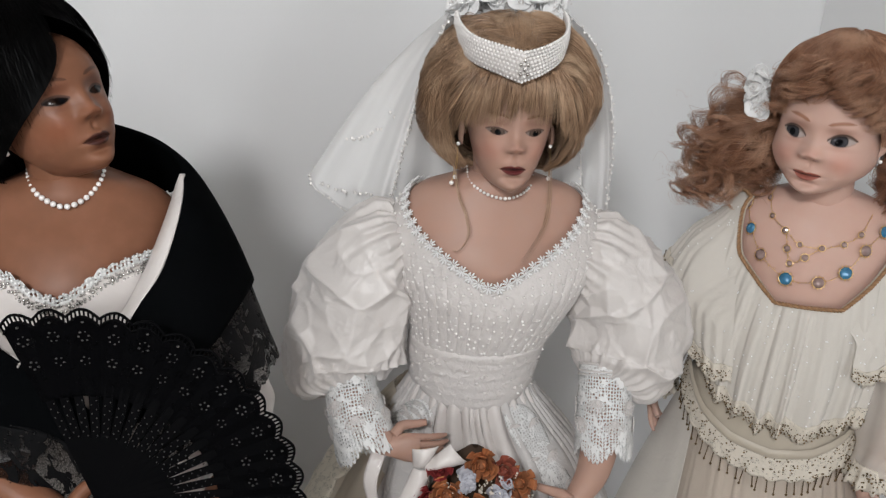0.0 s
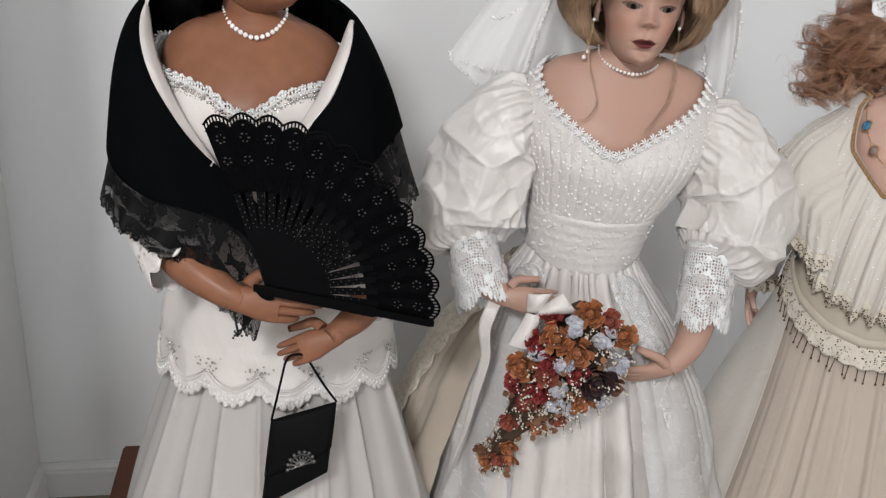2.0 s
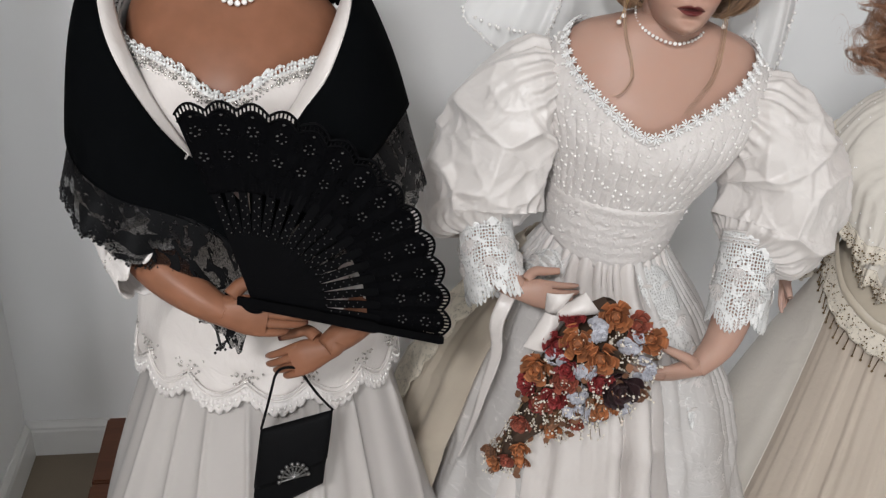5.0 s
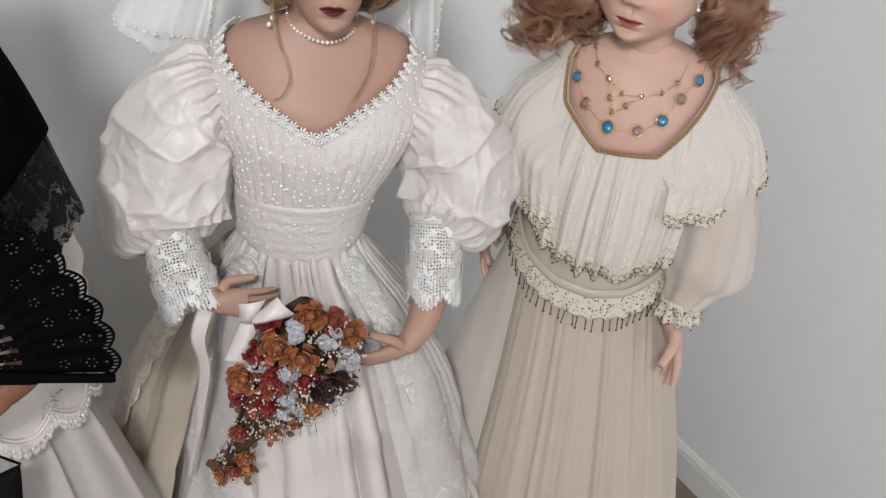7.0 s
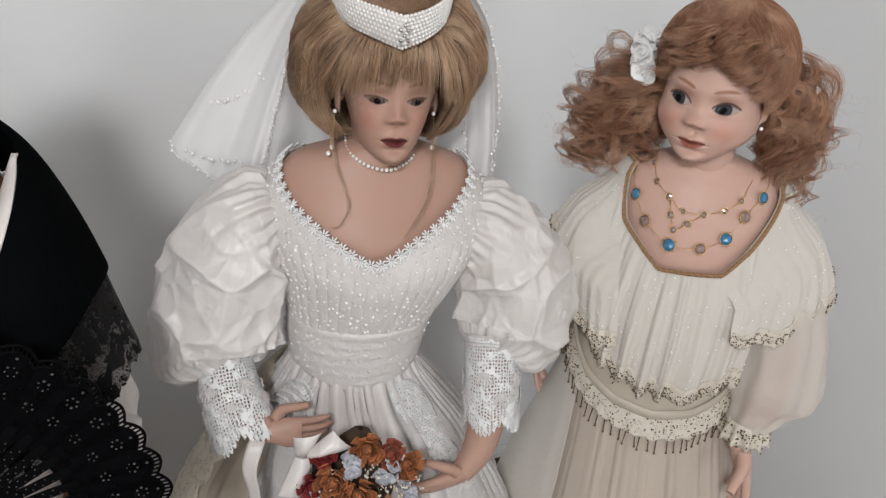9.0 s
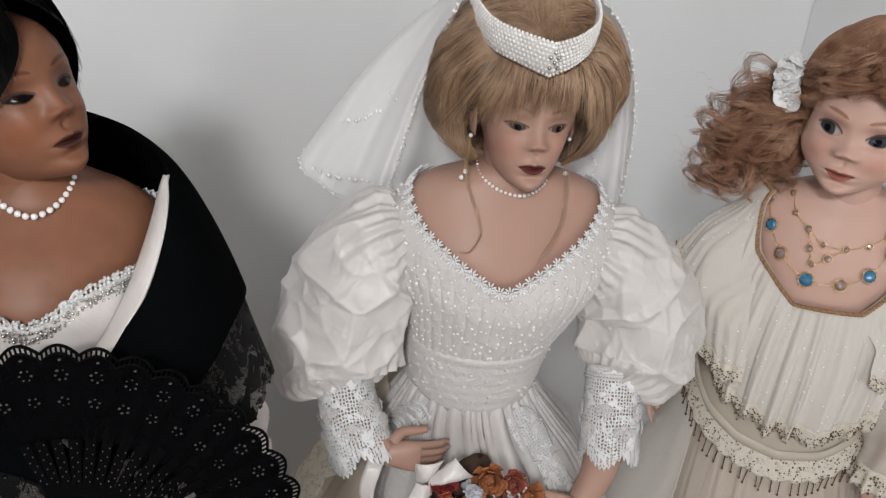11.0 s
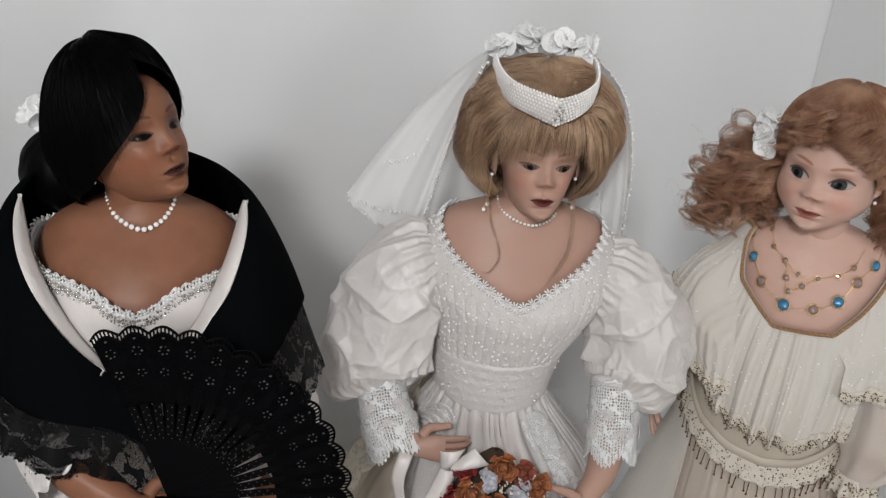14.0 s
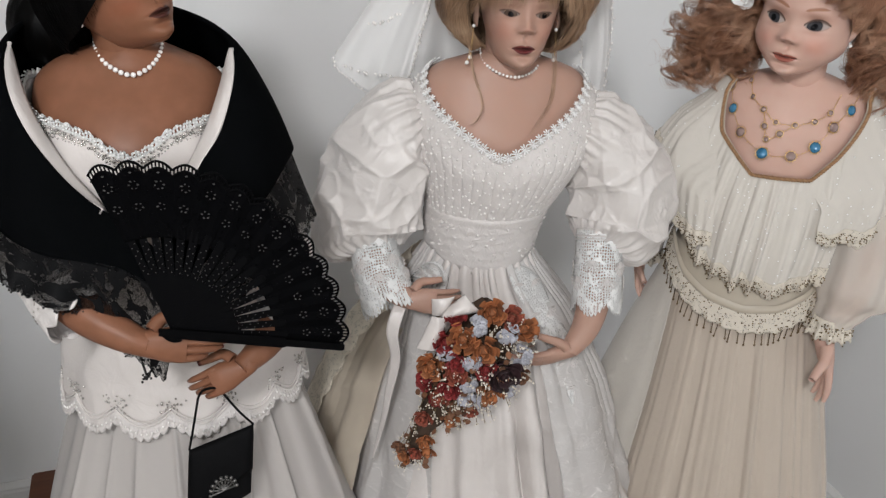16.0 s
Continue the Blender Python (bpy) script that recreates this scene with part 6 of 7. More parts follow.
    # lace cuffs with a ragged edge
    cuffs = (((-0.190, -0.066, 1.044), (-0.178, -0.100, 1.000), (-0.163, -0.122, 0.964), 0.034, 0.043), ((0.163, -0.070, 1.058), (0.161, -0.095, 1.005), (0.162, -0.108, 0.962), 0.035, 0.039))
    for c0, c1, c2, r0, r1 in cuffs:
        n, k = 160, 26
        t = np.linspace(0, 1, k)
        c = cr([c0, c1, c2], t)
        tan = unit(np.gradient(c, axis=0))
        a1 = unit(np.cross(tan, np.array([0.2, 1.0, 0])))
        b1 = np.cross(tan, a1)
        ang = np.linspace(0, 2 * np.pi, n, endpoint=False)
        rr = r0 + (r1 - r0) * t**1.5
        q = c[:, None] + rr[:, None, None] * (np.cos(ang)[None, :, None] * a1[:, None] + np.sin(ang)[None, :, None] * b1[:, None])
        point = 0.018 * np.abs(np.sin(ang * 2.5)) + 0.006 * np.abs(np.sin(ang * 20))
        q = q + tan[:, None] * (t[:, None] ** 3 * point[None])[..., None]
        m = Mesh()
        m.grid(q, wrap_v=True)
        cuff = part("lace_cuff", m, LACE_WHITE, root, "heavy white lace cuff with pointed edge", 0.001)
        for j in range(10):
            m = Mesh()
            an = 2 * np.pi * j / 10
            o = np.cos(an) * a1 + np.sin(an) * b1
            i0 = 10 if j % 2 else 15
            leaf_motif(m, c[i0] + o[i0] * (rr[i0] + 0.001), tan[i0], o[i0], 0.022)
            part("lace_motif", m, SATIN_SOFT, cuff)
        m = Mesh()
        for i0 in (0, 3, 4):
            loop = q[i0][np.r_[np.arange(0, n, 2), 0]] + 0.0012 * unit(q[i0][np.r_[np.arange(0, n, 2), 0]] - c[i0])
            m.tube(loop, 0.0014, 5, cap=False)
        part("cord", m, SATIN_SOFT, cuff, "raised white cord work")
    # lace panels falling from the waist
    rr = smooth_rows(over, 60)
    sf = rings(rr)
    for a0, z0, a1, z1, wid in ((-0.85, 1.0, -1.2, 0.94, 0.045), (0.66, 1.0, 0.98, 0.44, 0.046)):
        n = 150
        t = np.linspace(0, 1, n)
        v = np.linspace(-1, 1, 12)
        ang = a0 + (a1 - a0) * t
        z = z0 + (z1 - z0) * t
        tooth = 1 + 0.16 * np.abs(np.sin(t * np.pi * (abs(z1 - z0) / 0.045)))
        rx = np.interp(z, rr[:, 0], rr[:, 3])
        AA = ang[:, None] + v[None] * (wid * 0.5 * tooth / rx)[:, None]
        ZZ = np.clip(z[:, None] - 0.012 * v[None] ** 2, 0.43, 1.0)
        q = sf(AA, ZZ)
        lift = 0.005 + 0.0015 * np.sin(t * 40)[:, None] + 0 * AA
        q[..., 0] += lift * np.sin(AA)
        q[..., 1] -= lift * np.cos(AA)
        m = Mesh()
        m.grid(q, flip=False)
        lace = part("lace_panel", m, LACE_WHITE, root, "white guipure lace falling down the skirt", 0.001)
        steps = max(2, int(abs(z1 - z0) / 0.042))
        for j in range(steps):
            i0 = int((j + 0.5) / steps * (n - 1))
            for sd in (3, 8):
                c = q[i0, sd]
                m = Mesh()
                nn = unit(np.array([np.sin(AA[i0, sd]), -np.cos(AA[i0, sd]), 0]))
                leaf_motif(m, c + nn * 0.0015, unit(np.array([(-0.6 if sd < 6 else 0.6) * np.cos(AA[i0, sd]), 0, -0.8])), nn, 0.019)
                part("lace_motif", m, SATIN_SOFT, lace)
    # long cream train at the back
    tr = [(0.424, -0.09, 0.04, 0.26, 0.20), (0.55, -0.085, 0.04, 0.235, 0.18), (0.7, -0.07, 0.035, 0.205, 0.15), (0.85, -0.05, 0.025, 0.165, 0.112), (0.98, -0.02, 0.0, 0.105, 0.075)]
    m = Mesh()
    m.grid(gathers(tr, 47, 13, 0.012, -3.1, -0.6, 220))
    train = part("train", m, TULLE_CREAM, root, "sheer cream tulle train", 0.0008)
    sf = rings(smooth_rows(tr, 60))
    n = 170
    t = np.linspace(0, 1, n)
    v = np.linspace(0, 1, 10)
    z = 0.93 + (0.45 - 0.93) * t
    ang = -1.15 - 0.35 * t
    wid = 0.045 * (1 + 0.3 * np.abs(np.sin(t * np.pi * 11)))
    rx = np.interp(z, [q[0] for q in tr], [q[3] for q in tr])
    AA = ang[:, None] + (wid / rx)[:, None] * (v[None] - 0.5) * 1.4
    q = sf(AA, z[:, None] + 0 * AA)
    q[..., 0] += 0.016 * np.sin(AA)
    q[..., 1] -= 0.016 * np.cos(AA)
    m = Mesh()
    m.grid(q)
    part("train_lace", m, LACE_CREAM, train, "cream lace border", 0.001)


wedding_dress()


def veil():
    """Tulle veil fastened behind the tiara, spread to both sides."""
    root = thing("bridal_veil", "sheer white tulle veil edged with pearls", "veil", FRAME_B, (0.0, 0.05, 1.2))
    def sheet(top, edge, seed, n=90, k=60, sag=0.02, out=0.0):
        u = np.linspace(0, 1, n)
        T, E = cr(top, u), cr(edge, u)
        v = np.linspace(0, 1, k)
        p = T[:, None] * (1 - v)[None, :, None] + E[:, None] * v[None, :, None]
        fold = 0.005 * np.sin(u * 17 + seed + 1.5 * np.sin(u * 6))[:, None] * (0.1 + v)[None] + 0.002 * np.sin(u * 41)[:, None] * v[None]
        p = p + np.array([0.15, 1, 0.1]) * fold[..., None] + np.array([0, 0, 1.0]) * (sag * np.sin(np.pi * v))[None, :, None] + np.array([out, 0, 0]) * np.sin(np.pi * v**0.7)[None, :, None]
        return p
    # left wing
    p1 = sheet([(-0.078, -0.045, 1.500), (-0.074, -0.02, 1.510), (-0.06, 0.01, 1.52), (-0.03, 0.03, 1.526)], [(-0.148, 0.02, 1.215), (-0.195, 0.05, 1.222), (-0.252, 0.062, 1.276), (-0.20, 0.12, 1.30)], 1.0, sag=0.026)
    p2 = sheet([(-0.082, -0.04, 1.495), (-0.05, 0.03, 1.52), (0.0, 0.045, 1.526), (0.05, 0.035, 1.525), (0.078, -0.02, 1.51)], [(-0.15, 0.03, 1.18), (-0.11, 0.12, 0.98), (0.0, 0.15, 0.9), (0.09, 0.13, 0.95), (0.135, 0.03, 1.2)], 2.0, sag=0.03)
    p3 = sheet([(0.055, 0.02, 1.522), (0.072, -0.005, 1.518), (0.082, -0.035, 1.505)], [(0.10, 0.1, 1.12), (0.170, 0.06, 1.16), (0.160, 0.01, 1.20)], 3.0, 60, sag=0.02, out=0.030)
    for p in (p2, p1, p3):
        m = Mesh()
        m.grid(p)
        tul = part("tulle", m, TULLE, root, "layer of sheer white tulle", 0.0004)
        edge = np.concatenate([p[0], p[:, -1], p[-1][::-1]])
        d = np.r_[0, np.cumsum(np.linalg.norm(np.diff(edge, axis=0), axis=1))]
        cnt = int(d[-1] / 0.0075)
        s = np.linspace(0, d[-1], cnt)
        pts = np.stack([np.interp(s, d, edge[:, k]) for k in range(3)], -1)
        m = Mesh()
        m.beads(pts + rng.normal(size=pts.shape) * 0.0012, rng.uniform(0.0015, 0.0027, cnt), seg=6, rings=4)
        m.tube(edge, 0.0006, 5, cap=False)
        part("pearl_edge", m, PEARL, tul, "edging of tiny pearls", kind="stuff")
    # pearled crosspieces on the turned-up corner
    m = Mesh()
    for a, b in (((-0.205, 0.045, 1.335), (-0.155, 0.03, 1.352)), ((-0.245, 0.052, 1.270), (-0.16, 0.03, 1.262)), ((-0.140, 0.022, 1.375), (-0.115, 0.012, 1.377))):
        pts = cr([a, (np.array(a) + np.array(b)) / 2 - (0, 0.003, 0.004), b], np.linspace(0, 1, 12)) + rng.normal(size=(12, 3)) * 0.0015
        m.beads(pts, 0.0026, seg=6, rings=4)
    part("pearl_spray", m, PEARL, root, "pearl sprays on the veil", kind="stuff")


veil()


def tiara():
    root = thing("tiara", "pointed white tiara closely set with seed pearls", "tiara", FRAME_B, (0.0, -0.14, 1.45))
    left = np.array([(-0.066, -0.050, 1.503), (-0.063, -0.085, 1.490), (-0.050, -0.120, 1.479), (-0.021, -0.144, 1.471), (0.002, -0.152, 1.465)])
    right = np.array([(0.002, -0.152, 1.465), (0.027, -0.142, 1.473), (0.050, -0.117, 1.484), (0.060, -0.082, 1.497), (0.061, -0.05, 1.508)])
    m = Mesh()
    pts = []
    head_c = np.array([0.0, -0.05, 1.42])
    for curve, tip in ((left, 1), (right, 0)):
        u = np.linspace(0, 1, 44)
        c = cr(curve, u)
        w = 0.0155 * (0.75 + 0.45 * (u if tip else 1 - u))
        out = unit(c - head_c)
        up = unit(np.array([0, -0.35, 1.0]) + 0 * c)
        v = np.linspace(-1, 1, 7)
        q = c[:, None] + up[:, None] * (w[:, None] * v[None])[..., None] + out[:, None] * (0.003 * (1 - v**2))[None, :, None]
        m.grid(q, flip=bool(tip))
        for j, vv in enumerate(np.linspace(-0.95, 0.95, 8)):
            d = np.r_[0, np.cumsum(np.linalg.norm(np.diff(c, axis=0), axis=1))]
            s = np.arange(0.5 * (j % 2) * 0.0043, d[-1], 0.0043)
            uu = np.interp(s, d, u)
            cc = cr(curve, uu)
            ww = np.interp(uu, u, w)
            pts.append(cc + unit(np.array([0, -0.35, 1.0])) * (ww * vv)[:, None] + unit(cc - head_c) * (0.003 * (1 - vv**2) + 0.0012))
    band = part("band", m, SATIN_SOFT, root, "white fabric band", 0.002)
    pts = np.concatenate(pts)
    m = Mesh()
    m.beads(pts, rng.uniform(0.0019, 0.0023, len(pts)), seg=7, rings=4)
    part("seed_pearl", m, PEARL, root, "closely set seed pearls", kind="stuff")
    m = Mesh()
    c = np.array([0.002, -0.158, 1.464])
    for dx, dz in ((0, 0), (0.004, 0.005), (-0.004, 0.005), (0, 0.010), (0.004, -0.005), (-0.004, -0.005)):
        m.beads([c + (dx, -0.001, dz)], 0.0022, seg=8, rings=5)
    part("rhinestone", m, SEQUIN, root, "cluster of clear rhinestones")


tiara()
for k, (c, w) in enumerate((((-0.060, -0.01, 1.520), (-0.3, -0.9, 0.5)), ((-0.022, -0.005, 1.530), (0, -0.9, 0.5)), ((0.020, -0.005, 1.532), (0.1, -0.9, 0.5)), ((0.052, -0.015, 1.524), (0.3, -0.9, 0.4)))):
    hair_flower("headdress_flower", "white silk blossoms with pearl stamens above the tiara", c, w, 0.033, FRAME_B, 9, 30 + k, (1.0, 0.8, 0.8), 0.8)
string_of("bead_necklace", "short beaded white choker round the neck", [(-0.042, -0.035, 1.322), (-0.040, -0.060, 1.310), (-0.022, -0.080, 1.300), (0.003, -0.088, 1.296), (0.026, -0.078, 1.301), (0.041, -0.056, 1.311), (0.042, -0.03, 1.323)], 31, 0.0018, PEARL, FRAME_B, jitter=0.15)
ear_drop("earring", "gold wire earring with two hanging pearls", FRAME_B, (-0.058, -0.072, 1.360), [(-0.060, -0.074, 1.318), (-0.064, -0.073, 1.310)])
ear_drop("earring", "gold wire earring with a hanging pearl", FRAME_B, (0.058, -0.062, 1.358), [(0.060, -0.060, 1.316)])


def rose(m, c, d, size, r, mats, layers=4):
    """Dried rose: cupped petals wound about a bud."""
    d = unit(d)
    a = unit(np.cross(d, (0.31, 0.52, 0.8)))
    b = np.cross(d, a)
    for ly in range(layers):
        cnt = 3 + ly
        rad = size * (0.20 + 0.15 * ly)
        for j in range(cnt):
            th = 2 * np.pi * (j + 0.4 * ly) / cnt + r.normal() * 0.2
            u, v = np.meshgrid(np.linspace(0, 1, 5), np.linspace(-1, 1, 5), indexing="ij")
            ang = th + v * (2.6 / cnt) * (1 - 0.25 * u)
            rr = rad * (0.45 + 0.62 * np.sin(2.1 * u)) * (1 + 0.06 * r.normal())
            hgt = size * (0.95 - 0.10 * ly) * u * (1 - 0.10 * v**2) + size * 0.04 * np.sin(v * 5 + j) * u
            curl = size * 0.05 * ly * u**4
            q = c + (rr + curl)[..., None] * (np.cos(ang)[..., None] * a + np.sin(ang)[..., None] * b) + hgt[..., None] * d
            m.grid(q)
    m.beads([c + d * size * 0.35], size * 0.35, seg=7, rings=5)


def florets(m, c, d, size, r):
    """Head of hydrangea: a ball of small four-petalled flowers."""
    d = unit(d)
    for k in range(9):
        w = unit(d * 0.9 + r.normal(size=3) * 0.75)
        o = c + w * size * 0.55
        a = unit(np.cross(w, (0.2, 0.6, 0.75)))
        b = np.cross(w, a)
        turn = r.uniform(0, 1.6)
        for j in range(4):
            th = turn + j * np.pi / 2
            e, s = a * np.cos(th) + b * np.sin(th), -a * np.sin(th) + b * np.cos(th)
            u, v = np.meshgrid(np.linspace(0, 1, 4), np.linspace(-1, 1, 4), indexing="ij")
            q = o + size * 0.42 * (u[..., None] * e + (v * 0.62 * np.sin(np.pi * (0.1 + 0.78 * u)))[..., None] * s + (0.25 * u * u + 0.1 * v * np.sin(j + 3 * u))[..., None] * w)
            m.grid(q)


def bouquet():
    root = thing("bouquet", "cascading bouquet of dried orange, rust and grey-blue roses", "bouquet", FRAME_B, (-0.02, -0.19, 0.69))
    r = np.random.default_rng(77)
    outline = np.array([(0.995, -0.03, 0.0), (0.98, -0.08, 0.02), (0.955, -0.092, 0.038), (0.92, -0.098, 0.042), (0.89, -0.102, 0.038), (0.86, -0.108, 0.024), (0.83, -0.106, -0.004), (0.80, -0.112, -0.034), (0.76, -0.118, -0.082), (0.72, -0.138, -0.090), (0.695, -0.130, -0.100)])[::-1]
    big = [(-0.069, 0.983, "red"), (-0.04, 0.975, "grey"), (-0.018, 0.993, "orange"), (0.007, 0.982, "rust"), (-0.058, 0.955, "orange"), (-0.081, 0.945, "red"), (-0.029, 0.944, "orange"), (0.005, 0.963, "grey"), (0.028, 0.961, "orange"), (-0.08, 0.928, "grey"), (-0.063, 0.918, "red"), (-0.097, 0.9, "orange"), (-0.065, 0.897, "rust"), (0.0, 0.903, "wine"), (-0.024, 0.91, "red"), (-0.046, 0.879, "grey"), (0.03, 0.92, "grey"), (0.029, 0.887, "brown"), (-0.012, 0.866, "orange"), (0.014, 0.863, "grey"), (-0.046, 0.846, "grey"), (-0.069, 0.866, "red"), (-0.102, 0.863, "red"), (-0.085, 0.826, "red"), (-0.063, 0.795, "orange"), (-0.035, 0.814, "rust"), (-0.104, 0.795, "rust"), (-0.059, 0.825, "brown"), (-0.1, 0.75, "orange"), (-0.115, 0.726, "rust"), (-0.129, 0.72, "orange"), (-0.094, 0.73, "orange"), (-0.137, 0.739, "brown"), (-0.019, 0.84, "grey"), (-0.08, 0.844, "rust"), (-0.044, 0.921, "grey")]
    for x, z, kind in big:
        zc, xc = 0.915, -0.03
        depth = -0.175 - 0.055 * max(0.0, 1 - ((x - xc) / 0.1) ** 2 - ((z - zc) / 0.13) ** 2) - (0.015 if z < 0.8 else 0)
        c = np.array([x, depth, z])
        d = unit(np.array([(x - xc) * 5, -1.0, (z - zc) * 3 + 0.25])) + r.normal(size=3) * 0.15
        size = {"wine": 0.024, "orange": 0.020, "rust": 0.018, "red": 0.016, "grey": 0.020, "brown": 0.017}[kind] * r.uniform(0.95, 1.2)
        if z < 0.84:
            size *= 0.72
        m = Mesh()
        if kind == "grey":
            florets(m, c, d, size, r)
        else:
            rose(m, c, d, size * (1.05 if kind == "wine" else 1.0), r, kind, 5)
        part("rose", m, PETALS[kind], root, {"rust": "dried rust-red rose", "orange": "dried orange rose", "red": "dried dark red rose", "grey": "dried grey-blue hydrangea", "wine": "dried almost black rose", "brown": "dried brown bud"}[kind], 0.0005)
    # filler: small buds, twigs, leaves
    m, mb, ml = Mesh(), Mesh(), Mesh()
    for k in range(460):
        z = r.uniform(0.69, 0.985)
        row = [np.interp(z, outline[:, 0], outline[:, j]) for j in (1, 2)]
        x = r.uniform(row[0] - 0.006, row[1] + 0.006)
        dep = -0.165 - 0.06 * max(0.0, 1 - ((x + 0.02) / 0.11) ** 2 - ((z - 0.89) / 0.14) ** 2) + r.uniform(-0.012, 0.01)
        c = np.array([x, dep, z])
        tip = c + unit(np.array([(x + 0.02) * 4, -0.8, (z - 0.9) * 3])) * r.uniform(0.006, 0.018)
        m.tube([c, tip], 0.0005, 4)
        if k % 5:
            mb.beads(tip + r.normal(size=(3, 3)) * 0.0025, r.uniform(0.0010, 0.0019, 3), seg=6, rings=4)
        else:
            e = unit(r.normal(size=3))
            u, v = np.meshgrid(np.linspace(0, 1, 4), np.linspace(-1, 1, 3), indexing="ij")
            f = unit(np.cross(e, (0, -1, 0.2)))
            q = tip + 0.012 * (u[..., None] * e + (v * 0.4 * np.sin(np.pi * (0.1 + 0.85 * u)))[..., None] * f)
            ml.grid(q)
    part("twig", m, STEM, root, "dry twigs", kind="stuff")
    part("small_bud", mb, BUDS, root, "tiny dried white buds", kind="stuff")
    part("dry_leaf", ml, PETALS["brown"], root, "small dry leaves", kind="stuff")
    # plain dark body added as dense inner filling so that nothing shows through
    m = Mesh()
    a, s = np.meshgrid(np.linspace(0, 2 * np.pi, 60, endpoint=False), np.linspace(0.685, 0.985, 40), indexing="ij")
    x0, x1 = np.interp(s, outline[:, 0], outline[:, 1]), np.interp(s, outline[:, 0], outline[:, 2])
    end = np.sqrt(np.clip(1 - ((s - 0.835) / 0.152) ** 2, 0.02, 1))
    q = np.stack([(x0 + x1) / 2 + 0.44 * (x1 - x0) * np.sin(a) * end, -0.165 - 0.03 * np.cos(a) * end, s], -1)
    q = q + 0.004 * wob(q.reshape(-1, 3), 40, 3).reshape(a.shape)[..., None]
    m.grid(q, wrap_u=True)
    part("backing", m, FILLING_BROWN, root, "plain dark brown filling body behind the roses")


bouquet()


def ribbon_bow():
    root = thing("ribbon_bow", "white satin ribbon bow tied at the bouquet", "ribbon", FRAME_B, (-0.09, -0.17, 0.90))
    def patch(c00, c10, c11, c01, bow, seed):
        u, v = np.meshgrid(np.linspace(0, 1, 36), np.linspace(0, 1, 36), indexing="ij")
        c = [np.array(k) for k in (c00, c10, c11, c01)]
        q = c[0] * ((1 - u) * (1 - v))[..., None] + c[1] * (u * (1 - v))[..., None] + c[2] * (u * v)[..., None] + c[3] * ((1 - u) * v)[..., None]
        q = np.array([-0.07, -0.2, 0.965]) + 0.78 * (q - np.array([-0.07, -0.2, 0.965]))
        z = 0.8 * bow * np.sin(np.pi * u) ** 0.7 * np.sin(np.pi * (0.15 + 0.7 * v)) + crumple(q, 0.003, 9, seed)
        m = Mesh()
        m.grid(q + np.array([0, -1.0, 0.25]) * z[..., None] + np.array([-0.012, 0, 0.018]))
        return m

    part("loop", patch((-0.078, -0.205, 0.972), (-0.078, -0.205, 0.955), (-0.008, -0.205, 0.972), (-0.040, -0.205, 1.008), 0.022, 3), SATIN, root, "", 0.001)
    part("loop", patch((-0.074, -0.200, 0.962), (-0.095, -0.200, 0.962), (-0.098, -0.205, 0.998), (-0.058, -0.205, 1.004), 0.018, 5), SATIN, root, "", 0.001)
    part("tail", patch((-0.066, -0.205, 0.960), (-0.096, -0.205, 0.962), (-0.122, -0.215, 0.900), (-0.088, -0.218, 0.896), 0.012, 8), SATIN, root, "", 0.001)
    m = Mesh()
    m.beads([(-0.080, -0.197, 0.980)], 0.009, seg=14, rings=9)
    part("knot", m, SATIN, root)


ribbon_bow()


def wrist_ribbon():
    m = Mesh()
    c = cr([(-0.14, -0.128, 0.966), (-0.150, -0.15, 0.95), (-0.156, -0.155, 0.92), (-0.150, -0.15, 0.87), (-0.158, -0.14, 0.80), (-0.165, -0.135, 0.74), (-0.18, -0.13, 0.66)], np.linspace(0, 1, 60))
    v = np.linspace(-1, 1, 6)
    tw = np.linspace(0, 3.0, 60)
    w = np.stack([np.cos(tw * 0.5), -0.5 * np.sin(tw), 0 * tw], -1)
    m.grid(c[:, None] + w[:, None] * (0.010 * v)[None, :, None])
    single("hanging_ribbon", m, SATIN, "narrow white satin ribbon hanging from the wrist", "ribbon", FRAME_B, (-0.15, -0.14, 0.66), thick=0.0008)


wrist_ribbon()


